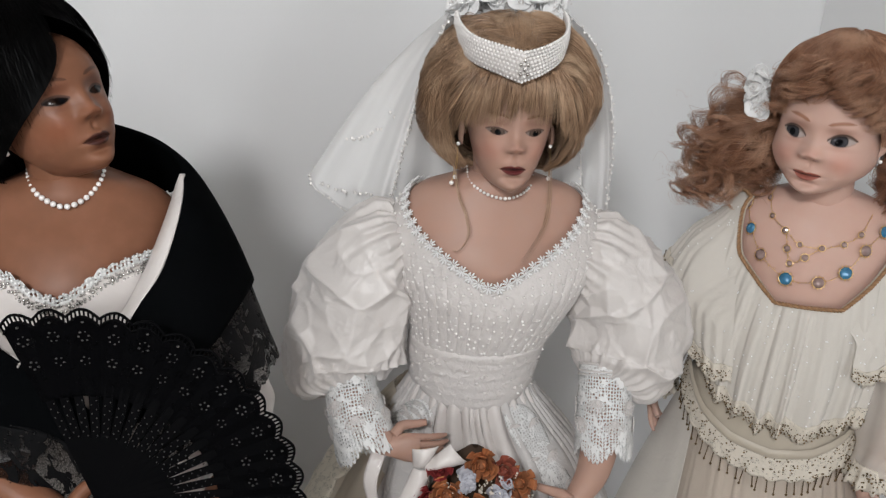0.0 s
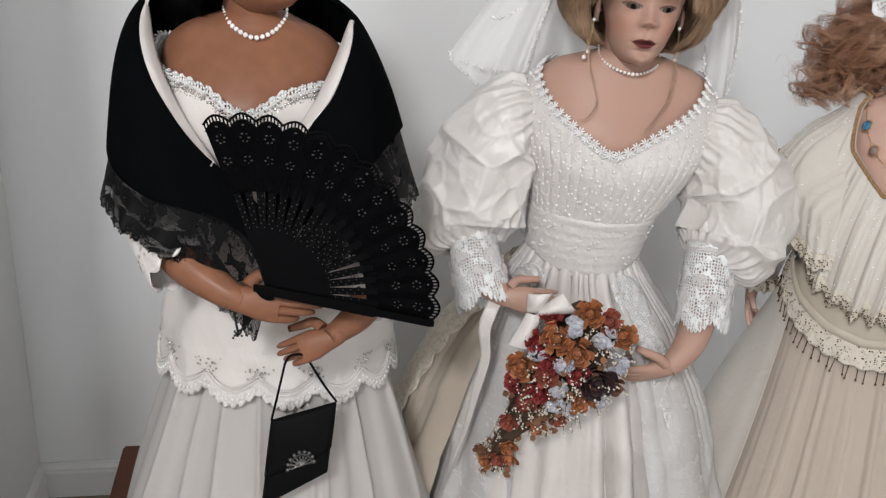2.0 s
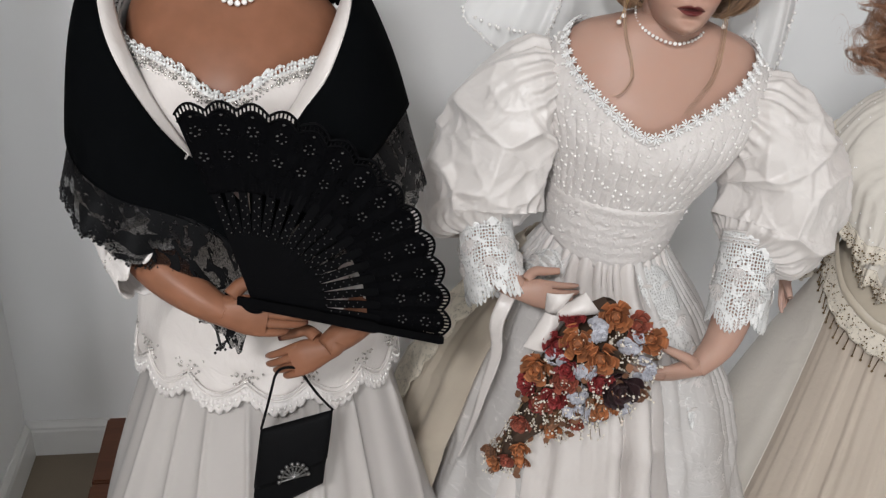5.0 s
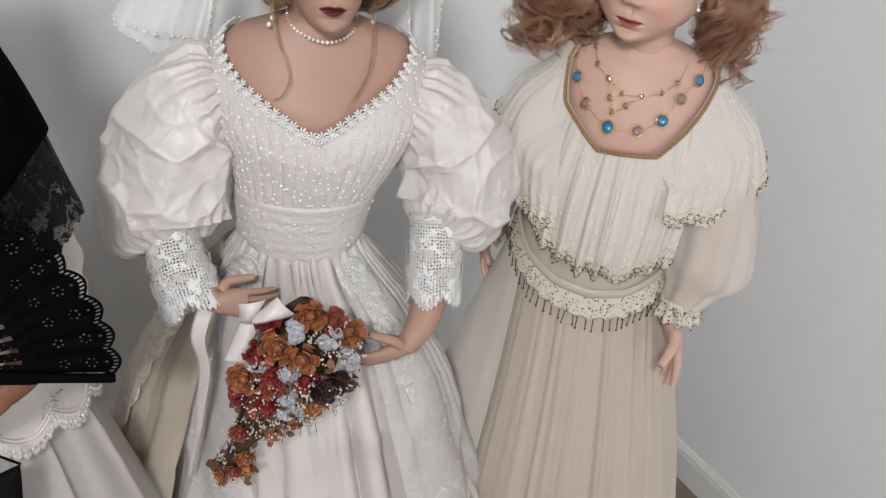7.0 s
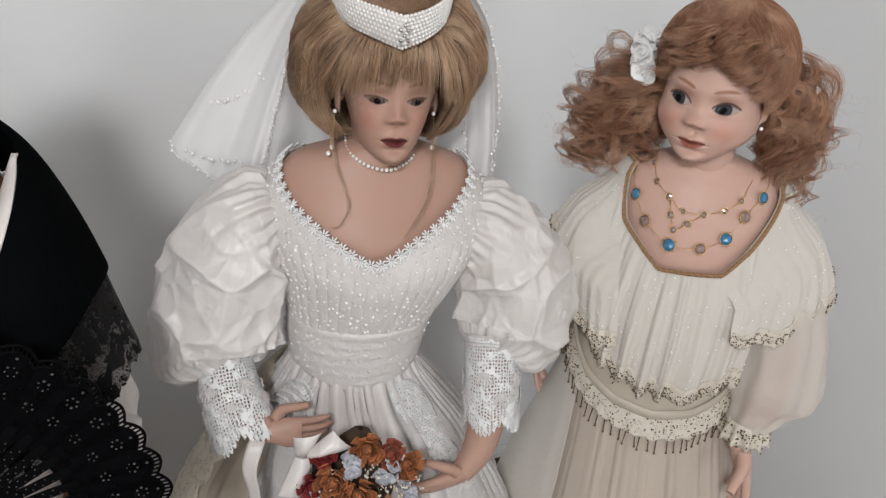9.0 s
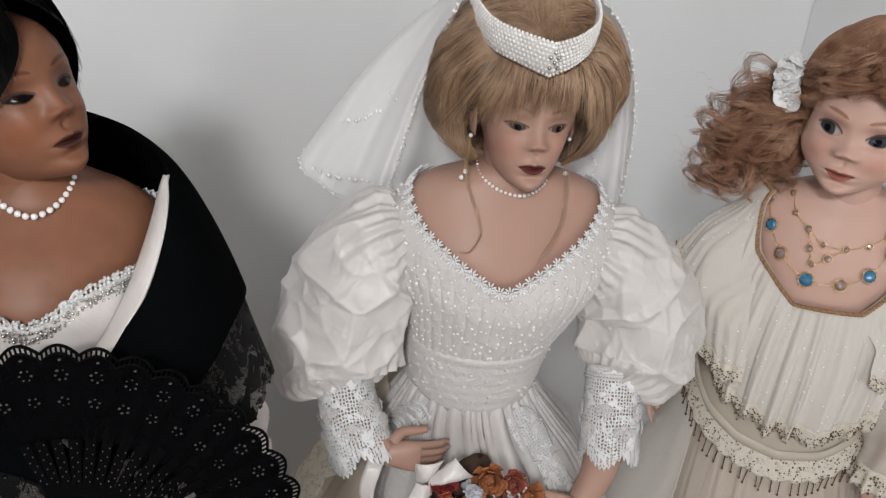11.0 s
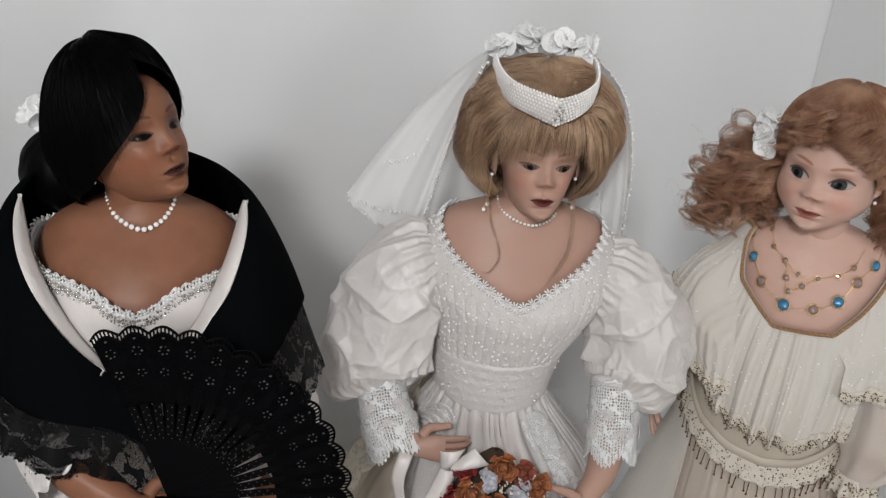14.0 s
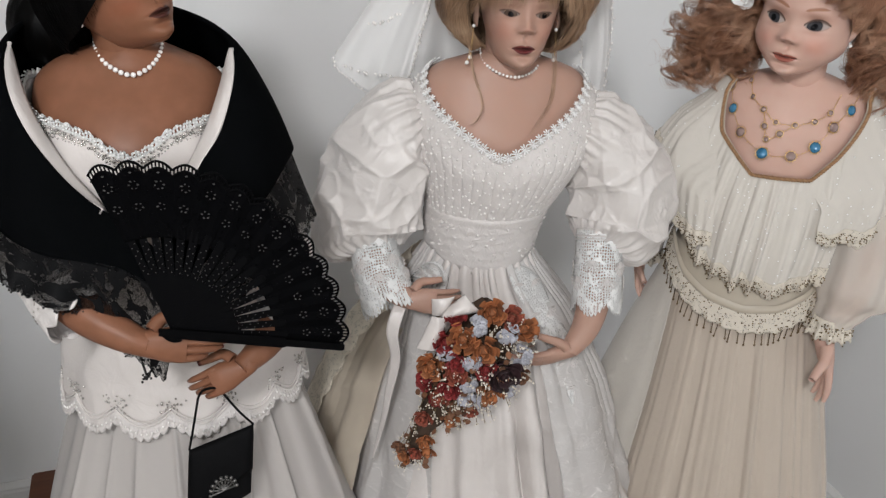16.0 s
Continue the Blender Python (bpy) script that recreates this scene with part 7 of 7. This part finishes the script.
# ---- clothes of the doll in ivory ----
def ivory_dress():
    root = thing("ivory_dress", "ivory chiffon dress with pleated bertha collar and beaded fringe belt", "dress", FRAME_C, (0.0, 0.0, 0.42))
    # pleated skirt
    rows = smooth_rows([(0.45, 0.025, 0.0, 0.215, 0.165), (0.58, 0.018, 0.0, 0.195, 0.15), (0.72, 0.008, 0.0, 0.168, 0.128), (0.86, -0.004, 0.0, 0.143, 0.108), (0.95, -0.012, -0.004, 0.128, 0.095), (1.0, -0.014, -0.006, 0.116, 0.088), (1.06, -0.012, -0.008, 0.104, 0.08)], 60)
    sf = rings(rows)
    a = np.linspace(0, 2 * np.pi, 520, endpoint=False)
    A, Z = np.meshgrid(a, rows[::-1, 0], indexing="ij")
    t = (rows[-1, 0] - Z) / (rows[-1, 0] - rows[0, 0])
    f = 0
    rg = np.random.default_rng(60)
    for k, mm in enumerate((11, 24, 43, 67)):
        ph = rg.uniform(0, 6.28)
        f = f + np.sin(mm * A + ph + 0.8 * np.sin(2 * t + ph) + 0.5 * np.sin(3 * A)) / (1 + 0.5 * k)
    f = 0.0072 * np.tanh(1.3 * f) * (0.12 + 0.88 * t) * (0.6 + 0.5 * np.sin(4 * A + 1) * np.sin(7 * A))
    p = sf(A, Z)
    p[..., 0] += f * np.sin(A)
    p[..., 1] -= f * np.cos(A)
    m = Mesh()
    m.grid(p, wrap_u=True)
    sk = part("skirt", m, CHIFFON, root, "softly pleated ivory chiffon skirt", 0.0012)
    m = Mesh()
    m.beads(p[::3, -1] + np.array([0, 0, 0.002]), 0.0028, seg=6, rings=4)
    part("hem_bead", m, PEARL, sk, "pearl beads along the hem", kind="stuff")
    # sheer side panel spreading towards the bride
    side = rings(smooth_rows([(0.45, 0.0, 0.0, 0.285, 0.19), (0.6, 0.0, 0.0, 0.25, 0.165), (0.8, -0.008, 0.0, 0.188, 0.128), (0.95, -0.012, -0.002, 0.136, 0.10), (1.0, -0.012, -0.004, 0.122, 0.092)], 40))
    a2 = np.linspace(-2.6, -0.85, 160)
    A2, Z2 = np.meshgrid(a2, np.linspace(0.995, 0.452, 50), indexing="ij")
    p2 = side(A2, Z2)
    k2 = smooth(0.85, 1.7, -A2)[..., None]
    p2 = (sf(A2, Z2) + 0.007 * np.stack([np.sin(A2), -np.cos(A2), 0 * A2], -1)) * (1 - k2) + p2 * k2
    f2 = 0.0022 * np.sin(A2 * 22 + np.sin(A2 * 7)) * (1 - Z2)
    p2[..., 0] += f2 * np.sin(A2)
    p2[..., 1] -= f2 * np.cos(A2)
    m = Mesh()
    m.grid(p2)
    part("side_panel", m, CHIFFON_SHEER, root, "sheer ivory overlayer at the side", 0.0008)
    # bodice
    up = smooth_rows([(0.89, -0.008, -0.003, 0.143, 0.113), (0.98, -0.014, -0.006, 0.126, 0.100), (1.05, -0.010, -0.008, 0.108, 0.084), (1.12, -0.003, -0.01, 0.106, 0.082), (1.18, 0, -0.01, 0.112, 0.078), (1.23, 0, -0.006, 0.119, 0.068), (1.27, 0, -0.002, 0.114, 0.060), (1.29, 0, 0.0, 0.098, 0.052)], 40)
    body = rings(up)
    a = np.linspace(-np.pi, np.pi, 240, endpoint=False)
    neck = at([(-3.2, 1.275), (-1.3, 1.289), (-1.04, 1.286), (-0.96, 1.255), (-0.88, 1.212), (-0.35, 1.163), (0.37, 1.168), (0.62, 1.202), (0.92, 1.258), (1.04, 1.28), (1.3, 1.289), (3.2, 1.275)], a)
    s = np.linspace(0, 1, 30)
    A, S = np.meshgrid(a, s, indexing="ij")
    Z = neck[:, None] + (0.93 - neck[:, None] + 0.09 * smooth(0.3, 1.8, np.abs(a))[:, None]) * S
    p = body(A, Z)
    m = Mesh()
    m.grid(p, wrap_u=True)
    part("bodice", m, IVORY_SATIN, root, "ivory satin bodice", 0.002)
    # twisted cord along the neck
    e = np.r_[p[:, 0], p[:1, 0]]
    d = np.r_[0, np.cumsum(np.linalg.norm(np.diff(e, axis=0), axis=1))]
    n = 900
    sft = np.linspace(0, d[-1], n)
    c = np.stack([np.interp(sft, d, e[:, k]) for k in range(3)], -1)
    o = unit(c - np.array([0, 0, 1.2]) * (1, 1, 1)) * (1, 1, 0.2)
    b = unit(np.cross(unit(np.gradient(c, axis=0)), o))
    m = Mesh()
    for ph in (0, np.pi):
        th = sft / 0.0075 * 2 * np.pi + ph
        m.tube(c + o * 0.006 + 0.0015 * (np.cos(th)[:, None] * o + np.sin(th)[:, None] * b), 0.0016, 5, cap=False)
    part("neck_cord", m, ROPE, root, "twisted gold-brown cord")
    # collar: a pleated fall in front and a cape over each shoulder, all with beaded lace edges
    r = np.random.default_rng(64)
    neckline = [(-3.2, 1.272), (-1.3, 1.286), (-1.04, 1.283), (-0.96, 1.252), (-0.88, 1.209), (-0.35, 1.16), (0.37, 1.165), (0.62, 1.199), (0.92, 1.255), (1.04, 1.277), (1.3, 1.286), (3.2, 1.272)]

    def edged(name, label, p, nrm, rows):
        """A sheer sheet whose last rows are lace, sewn with looped rows of beads."""
        m = Mesh()
        m.grid(p[:, :-rows + 2])
        sheet = part(name, m, CHIFFON_SHEER, root, label, 0.0008)
        q = p[:, -rows:] + 0.0014 * nrm[:, -rows:]
        n = len(q)
        q[:, -1, 2] -= 0.004 * np.abs(np.sin(np.arange(n) * 0.22))
        m = Mesh()
        m.grid(q)
        lace = part("collar_lace", m, TRIM_LACE, sheet, "beaded ivory lace edge", 0.001)
        m = Mesh()
        mid = q[:, rows // 2 + 1]
        d = np.r_[0, np.cumsum(np.linalg.norm(np.diff(mid, axis=0), axis=1))]
        for s0 in np.arange(0.004, d[-1], 0.0105):
            k0 = int(np.interp(s0, d, np.arange(n)))
            o = nrm[k0, -3]
            side = unit(np.cross((0, 0, 1.0), o))
            up = np.cross(o, side)
            th = np.linspace(0.3, 5.2, 7) + r.normal() * 0.3
            m.beads(mid[k0] + o * 0.002 + 0.0046 * (np.cos(th)[:, None] * side + np.sin(th)[:, None] * up), r.uniform(0.0009, 0.0015, 7), seg=6, rings=4)
            m.beads([mid[k0] + o * 0.002 - up * 0.0085 + r.normal(size=3) * 0.001], 0.0014, seg=6, rings=4)
        part("collar_bead", m, BRASS, lace, "looped rows of dull brass beads", kind="stuff")
        m = Mesh()
        ii, jj = r.integers(0, n, 90), r.integers(2, p.shape[1] - rows, 90)
        m.beads(p[ii, jj] + 0.0008 * nrm[ii, jj], 0.0012, seg=6, rings=4)
        part("woven_dot", m, FLOWER, sheet, "raised woven dots", kind="stuff")

    def radial(A):
        return np.stack([np.sin(A), -np.cos(A), 0 * A], -1)

    # shoulder capes
    out = rings(smooth_rows([(1.0, -0.010, -0.014, 0.150, 0.100), (1.05, 0, -0.014, 0.168, 0.100), (1.10, 0, -0.012, 0.184, 0.098), (1.15, 0, -0.010, 0.190, 0.092), (1.19, 0, -0.008, 0.180, 0.084), (1.23, 0, -0.006, 0.158, 0.074), (1.26, 0, -0.002, 0.133, 0.064), (1.29, 0, 0, 0.104, 0.056)], 50))
    for lo, hi, table in ((-2.5, -0.45, [(-2.5, 1.11), (-1.9, 1.165), (-1.45, 1.165), (-1.2, 1.135), (-1.0, 1.085), (-0.78, 1.045), (-0.45, 1.04)]), (0.35, 2.5, [(0.35, 1.085), (0.66, 1.082), (0.9, 1.088), (1.15, 1.104), (1.45, 1.140), (1.9, 1.16), (2.5, 1.11)])):
        a = np.linspace(lo, hi, 420)
        s = np.linspace(0, 1, 60)
        A, S = np.meshgrid(a, s, indexing="ij")
        top, low = at(neckline, a), at(table, a) + 0.004 * np.sin(a * 23)
        Z = top[:, None] + (low - top)[:, None] * S
        near = body(A, np.clip(Z, 0.99, 1.29)) + 0.004 * radial(A)
        k = smooth(0.0, 0.5, S)[..., None]
        p = near * (1 - k) + out(A, Z) * k
        pl = 0.0042 * np.sin(A * 19 + 1.2 * np.sin(A * 6)) * S**1.5 + 0.0012 * np.sin(A * 61) * S + 0.006 * S**3 + facets(p, 0.004, 70, 9) * S
        p = p + radial(A) * pl[..., None]
        edged("shoulder_cape", "sheer ivory chiffon cape over the shoulder", p, radial(A), 11)
    # front fall, hanging straight from the cord
    a_top, a_low = np.linspace(-1.0, 0.84, 620), np.linspace(-0.92, 0.86, 620)
    s = np.linspace(0, 1, 70)
    S = s[None] + 0 * a_top[:, None]
    top = body(a_top, at(neckline, a_top)) + 0.0045 * radial(a_top)
    wave = 1.4 * np.sin(a_low * 5 + 1) + 0.7 * np.sin(a_low * 11)
    low_z = at([(-0.92, 1.020), (-0.6, 1.004), (-0.2, 0.990), (0.2, 0.990), (0.86, 1.012)], a_low) - 0.006 * np.sin(a_low * 19 + 2 * wave)
    low = np.stack([-0.008 + 0.128 * np.sin(a_low), -0.012 - 0.112 * np.cos(a_low), low_z], -1)
    p = top[:, None] * (1 - S)[..., None] + low[:, None] * S[..., None]
    A = a_top[:, None] * (1 - S) + a_low[:, None] * S
    pleat = np.tanh(2.2 * np.sin(A * 24 + wave[:, None])) * (0.0010 + 0.0042 * S) + 0.0011 * np.sin(A * 71 + 3 * np.sin(A * 7)) * (0.4 + 0.6 * S) + 0.012 * np.sin(np.pi * S) ** 0.8
    p = p + radial(A) * pleat[..., None]
    p[..., 0] += 0.0022 * np.sin(A * 24 + wave[:, None] + 1.2) * S
    edged("collar_fall", "pleated sheer ivory chiffon fall of the collar", p, radial(A), 10)
    # curved belt with lace and fringe
    a = np.linspace(-np.pi, np.pi, 480, endpoint=False)
    aa = np.abs(a - 0.03)
    mid = at([(0, 0.928), (0.4, 0.936), (0.8, 0.958), (1.2, 0.992), (1.6, 1.02), (2.2, 1.035), (3.3, 1.04)], aa)
    sk_s = rings(smooth_rows([(0.84, -0.003, 0.0, 0.150, 0.118), (0.95, -0.012, -0.004, 0.134, 0.106), (1.0, -0.014, -0.006, 0.124, 0.098), (1.08, -0.012, -0.008, 0.112, 0.09)], 30))
    v = np.linspace(-1, 1, 12)
    A, V_ = np.meshgrid(a, v, indexing="ij")
    scal = 0.004 * np.abs(np.sin(a * 17))
    Z = mid[:, None] - 0.017 * V_ - np.where(V_ > 0, V_, 0) * scal[:, None]
    q = sk_s(A, Z)
    o = 0.003 + 0.0015 * np.sin(a * 34)[:, None] * np.clip(V_, 0, 1)
    q[..., 0] += o * np.sin(A)
    q[..., 1] -= o * np.cos(A)
    m = Mesh()
    m.grid(q, wrap_u=True)
    belt = part("belt_lace", m, TRIM_LACE, root, "ivory lace belt sewn with beads", 0.0012)
    m = Mesh()
    ii, jj = r.integers(0, 480, 700), r.integers(0, 12, 700)
    nrm = np.stack([np.sin(a), -np.cos(a), 0 * a], -1)
    m.beads(q[ii, jj] + nrm[ii] * 0.0014, r.uniform(0.0008, 0.0015, 700), seg=6, rings=4)
    part("belt_bead", m, BRASS, belt, "dull brass beads", kind="stuff")
    # satin roll above the lace
    m = Mesh()
    c = sk_s(a, mid + 0.020) + nrm * 0.003
    v2 = np.linspace(-1, 1, 8)
    roll = c[:, None] + np.array([0, 0, 1.0]) * (0.008 * v2)[None, :, None] + nrm[:, None] * (0.0035 * (1 - v2**2))[None, :, None]
    m.grid(roll, wrap_u=True, flip=True)
    part("belt_band", m, IVORY_SATIN, root, "smooth ivory satin band")
    # fringe of bugle beads
    for k in range(46):
        ang = -1.75 + 3.5 * k / 45 + r.normal() * 0.012
        z0 = np.interp(abs(ang - 0.03), aa[240:], mid[240:]) - 0.019
        top = sk_s(np.array([ang]), np.array([z0]))[0] + np.array([np.sin(ang), -np.cos(ang), 0]) * 0.004
        ln = r.uniform(0.015, 0.021)
        sway = np.array([r.normal() * 0.0015, -0.001, -ln])
        m = Mesh()
        m.tube([top, top + sway], 0.0008, 5)
        m.beads([top + sway * 1.08], 0.0019, seg=6, rings=4)
        part("fringe_drop", m, BRASS_DARK, belt)
    # sleeves: wide sheer bag above a beaded cuff
    for sgn, pts, rad in ((1, [(0.118, -0.005, 1.20), (0.140, -0.02, 1.13), (0.148, -0.042, 1.06), (0.152, -0.055, 1.010), (0.142, -0.068, 0.975), (0.126, -0.080, 0.945)], [0.034, 0.050, 0.061, 0.064, 0.040, 0.030]), (-1, [(-0.118, 0.0, 1.20), (-0.155, 0.015, 1.12), (-0.172, 0.02, 1.06), (-0.180, 0.018, 1.0), (-0.183, 0.016, 0.965)], [0.03, 0.034, 0.042, 0.036, 0.032])):
        k, n = 60, 110
        t = np.linspace(0, 1, k)
        c = cr(pts, t)
        rr = cr(np.array(rad)[:, None], t)[:, 0]
        ang = np.linspace(0, 2 * np.pi, n, endpoint=False)
        q = np.stack([c[:, None, 0] + rr[:, None] * np.cos(ang), c[:, None, 1] + rr[:, None] * 0.95 * np.sin(ang), c[:, None, 2] + 0 * ang[None]], -1)
        fold = 0.0035 * np.sin(ang * 9 + 3 * t[:, None]) * np.sin(np.pi * t)[:, None] + crumple(q, 0.006, 6, 70 + sgn)
        nr = np.stack([np.cos(ang), np.sin(ang), 0 * ang], -1)
        q = q + nr[None] * fold[..., None]
        q[..., 2] -= 0.018 * (np.sin(np.pi * np.clip((t - 0.35) / 0.5, 0, 1)) ** 2)[:, None] * np.clip(np.cos(ang) * sgn, 0, 1)[None]
        m = Mesh()
        m.grid(q, wrap_v=True)
        sl = part("sleeve", m, CHIFFON_VEIL, root, "loose sheer ivory sleeve", 0.0008)
        # cuff frill
        n2 = 220
        ang = np.linspace(0, 2 * np.pi, n2, endpoint=False)
        vv = np.linspace(0, 1, 10)
        nr = np.stack([np.cos(ang), np.sin(ang), 0 * ang], -1)
        base = c[-1] + np.array([0, 0, 0.012])
        flare = rr[-1] * (0.9 + 0.22 * vv)[:, None] + 0.004 * np.sin(ang * 11)[None] * vv[:, None]
        q = base + nr[None] * flare[..., None] + np.array([0, 0, -1.0]) * (0.030 * vv)[:, None, None]
        q[-1, :, 2] -= 0.004 * np.abs(np.sin(ang * 11))
        m = Mesh()
        m.grid(q, wrap_v=True)
        cf = part("cuff_frill", m, TRIM_LACE, sl, "beaded lace wrist frill", 0.001)
        m = Mesh()
        ii, jj = r.integers(0, n2, 150), r.integers(2, 10, 150)
        m.beads(q[jj, ii] + nr[ii] * 0.0014, r.uniform(0.0010, 0.0017, 150), seg=6, rings=4)
        part("cuff_bead", m, BRASS, cf, "dull brass beads", kind="stuff")


ivory_dress()


def stone_necklace():
    root = thing("stone_necklace", "gold wire necklace with blue and mauve glass stones", "necklace", FRAME_C, (-0.02, -0.07, 1.19))
    spots = [  # x, y, z, size, colour
        (-0.090, -0.040, 1.275, 0.0062, 1), (-0.083, -0.050, 1.246, 0.0066, 0), (-0.066, -0.064, 1.216, 0.0064, 1), (-0.031, -0.079, 1.193, 0.0074, 0), (0.008, -0.080, 1.196, 0.0064, 1), (0.036, -0.074, 1.213, 0.0072, 0), (0.054, -0.062, 1.243, 0.0064, 1), (0.072, -0.046, 1.267, 0.0066, 0),
        (-0.066, -0.048, 1.288, 0.0036, 1), (-0.060, -0.055, 1.268, 0.0034, 1), (-0.042, -0.066, 1.254, 0.0040, 1), (-0.022, -0.074, 1.240, 0.0032, 1), (0.004, -0.075, 1.240, 0.0036, 1), (0.028, -0.069, 1.248, 0.0036, 1), (0.046, -0.058, 1.262, 0.0036, 1), (-0.036, -0.074, 1.232, 0.0042, 1), (-0.014, -0.079, 1.225, 0.0044, 1), (-0.030, -0.079, 1.214, 0.0036, 1),
    ]
    bust_r = rings(smooth_rows([(1.312, 0, -0.004, 0.02, 0.024), (1.305, 0, -0.002, 0.04, 0.036), (1.298, 0, 0, 0.062, 0.04), (1.285, 0, 0, 0.09, 0.046), (1.265, 0, -0.002, 0.108, 0.054), (1.235, 0, -0.006, 0.113, 0.062), (1.19, 0, -0.01, 0.106, 0.068), (1.14, 0, -0.01, 0.096, 0.068), (1.05, 0, 0.0, 0.085, 0.06)], 46))

    def rest(x, z, off):
        k = np.linspace(-1.5, 1.5, 400)
        s = bust_r(k, np.full(400, z))
        i = int(np.argmin(np.abs(s[:, 0] - x)))
        return s[i] + off * unit(np.array([np.sin(k[i]), -np.cos(k[i]), 0.25])), unit(np.array([np.sin(k[i]), -np.cos(k[i]), 0.3]))

    def chain(pts, name):
        m = Mesh()
        c = cr([rest(x, z, 0.0022)[0] for x, z in pts], np.linspace(0, 1, 160))
        m.tube(c, 0.0004, 5)
        m.beads(c[::3] + rng.normal(size=c[::3].shape) * 0.0008, 0.0009, seg=6, rings=4)
        return part(name, m, GOLD, root, "gold wire chain with tiny beads")

    chain([(-0.084, 1.296), (-0.09, 1.275), (-0.083, 1.246), (-0.066, 1.216), (-0.031, 1.193), (0.008, 1.196), (0.036, 1.213), (0.054, 1.243), (0.072, 1.267), (0.08, 1.285)], "chain")
    chain([(-0.062, 1.298), (-0.066, 1.288), (-0.060, 1.268), (-0.042, 1.254), (-0.022, 1.240), (0.004, 1.240), (0.028, 1.248), (0.046, 1.262), (0.055, 1.285)], "chain")
    chain([(-0.042, 1.254), (-0.036, 1.232), (-0.030, 1.214), (-0.014, 1.225), (0.004, 1.240)], "chain")
    for x, y, z, size, kind in spots:
        size *= 1.15 if size > 0.005 else 1.1
        c, n = rest(x, z, 0.004)
        a = unit(np.cross(n, (0, 0, 1.0)))
        b = np.cross(n, a)
        sides = 10
        th = np.linspace(0, 2 * np.pi, sides, endpoint=False)
        prof = [(0.0, 1.05), (0.32, 1.0), (0.66, 0.78), (0.92, 0.42), (1.0, 0.1), (0.9, -0.2), (0.0, -0.4)]
        q = np.stack([c + size * (rr * (np.cos(th)[:, None] * a + np.sin(th)[:, None] * b) + 0.55 * h * n) for rr, h in prof])
        m = Mesh()
        m.grid(q, wrap_v=True, flip=True)
        st = part("stone", m, (BLUE, MAUVE)[kind], root, ("faceted blue glass stone", "faceted mauve glass stone")[kind], flat=True)
        m = Mesh()
        t2 = np.linspace(0, 2 * np.pi, 20)
        m.tube(c + size * 1.03 * (np.cos(t2)[:, None] * a + np.sin(t2)[:, None] * b), 0.0006, 5, cap=False)
        t3 = np.linspace(0, 2 * np.pi, 12, endpoint=False)
        m.beads(c + size * 1.18 * (np.cos(t3)[:, None] * a + np.sin(t3)[:, None] * b), 0.13 * size, seg=6, rings=4)
        part("setting", m, GOLD, st)


stone_necklace()
hair_flower("hair_flower", "white silk flowers in the auburn hair", (-0.106, -0.022, 1.425), (-0.5, -0.8, 0.2), 0.036, FRAME_C, 20, 51, (0.6, 0.6, 1.35), 0.62)
hair_flower("hair_flower", "white silk flower in the auburn curls", (0.104, 0.0, 1.400), (0.6, -0.6, 0.2), 0.022, FRAME_C, 9, 52, (0.7, 0.7, 1.2), 0.7)
ear_drop("earring", "small dark ear stud", FRAME_C, tuple(to_head(HEAD_C, np.array([0.39, 0.0, 0.30]) * 0.171)), [])
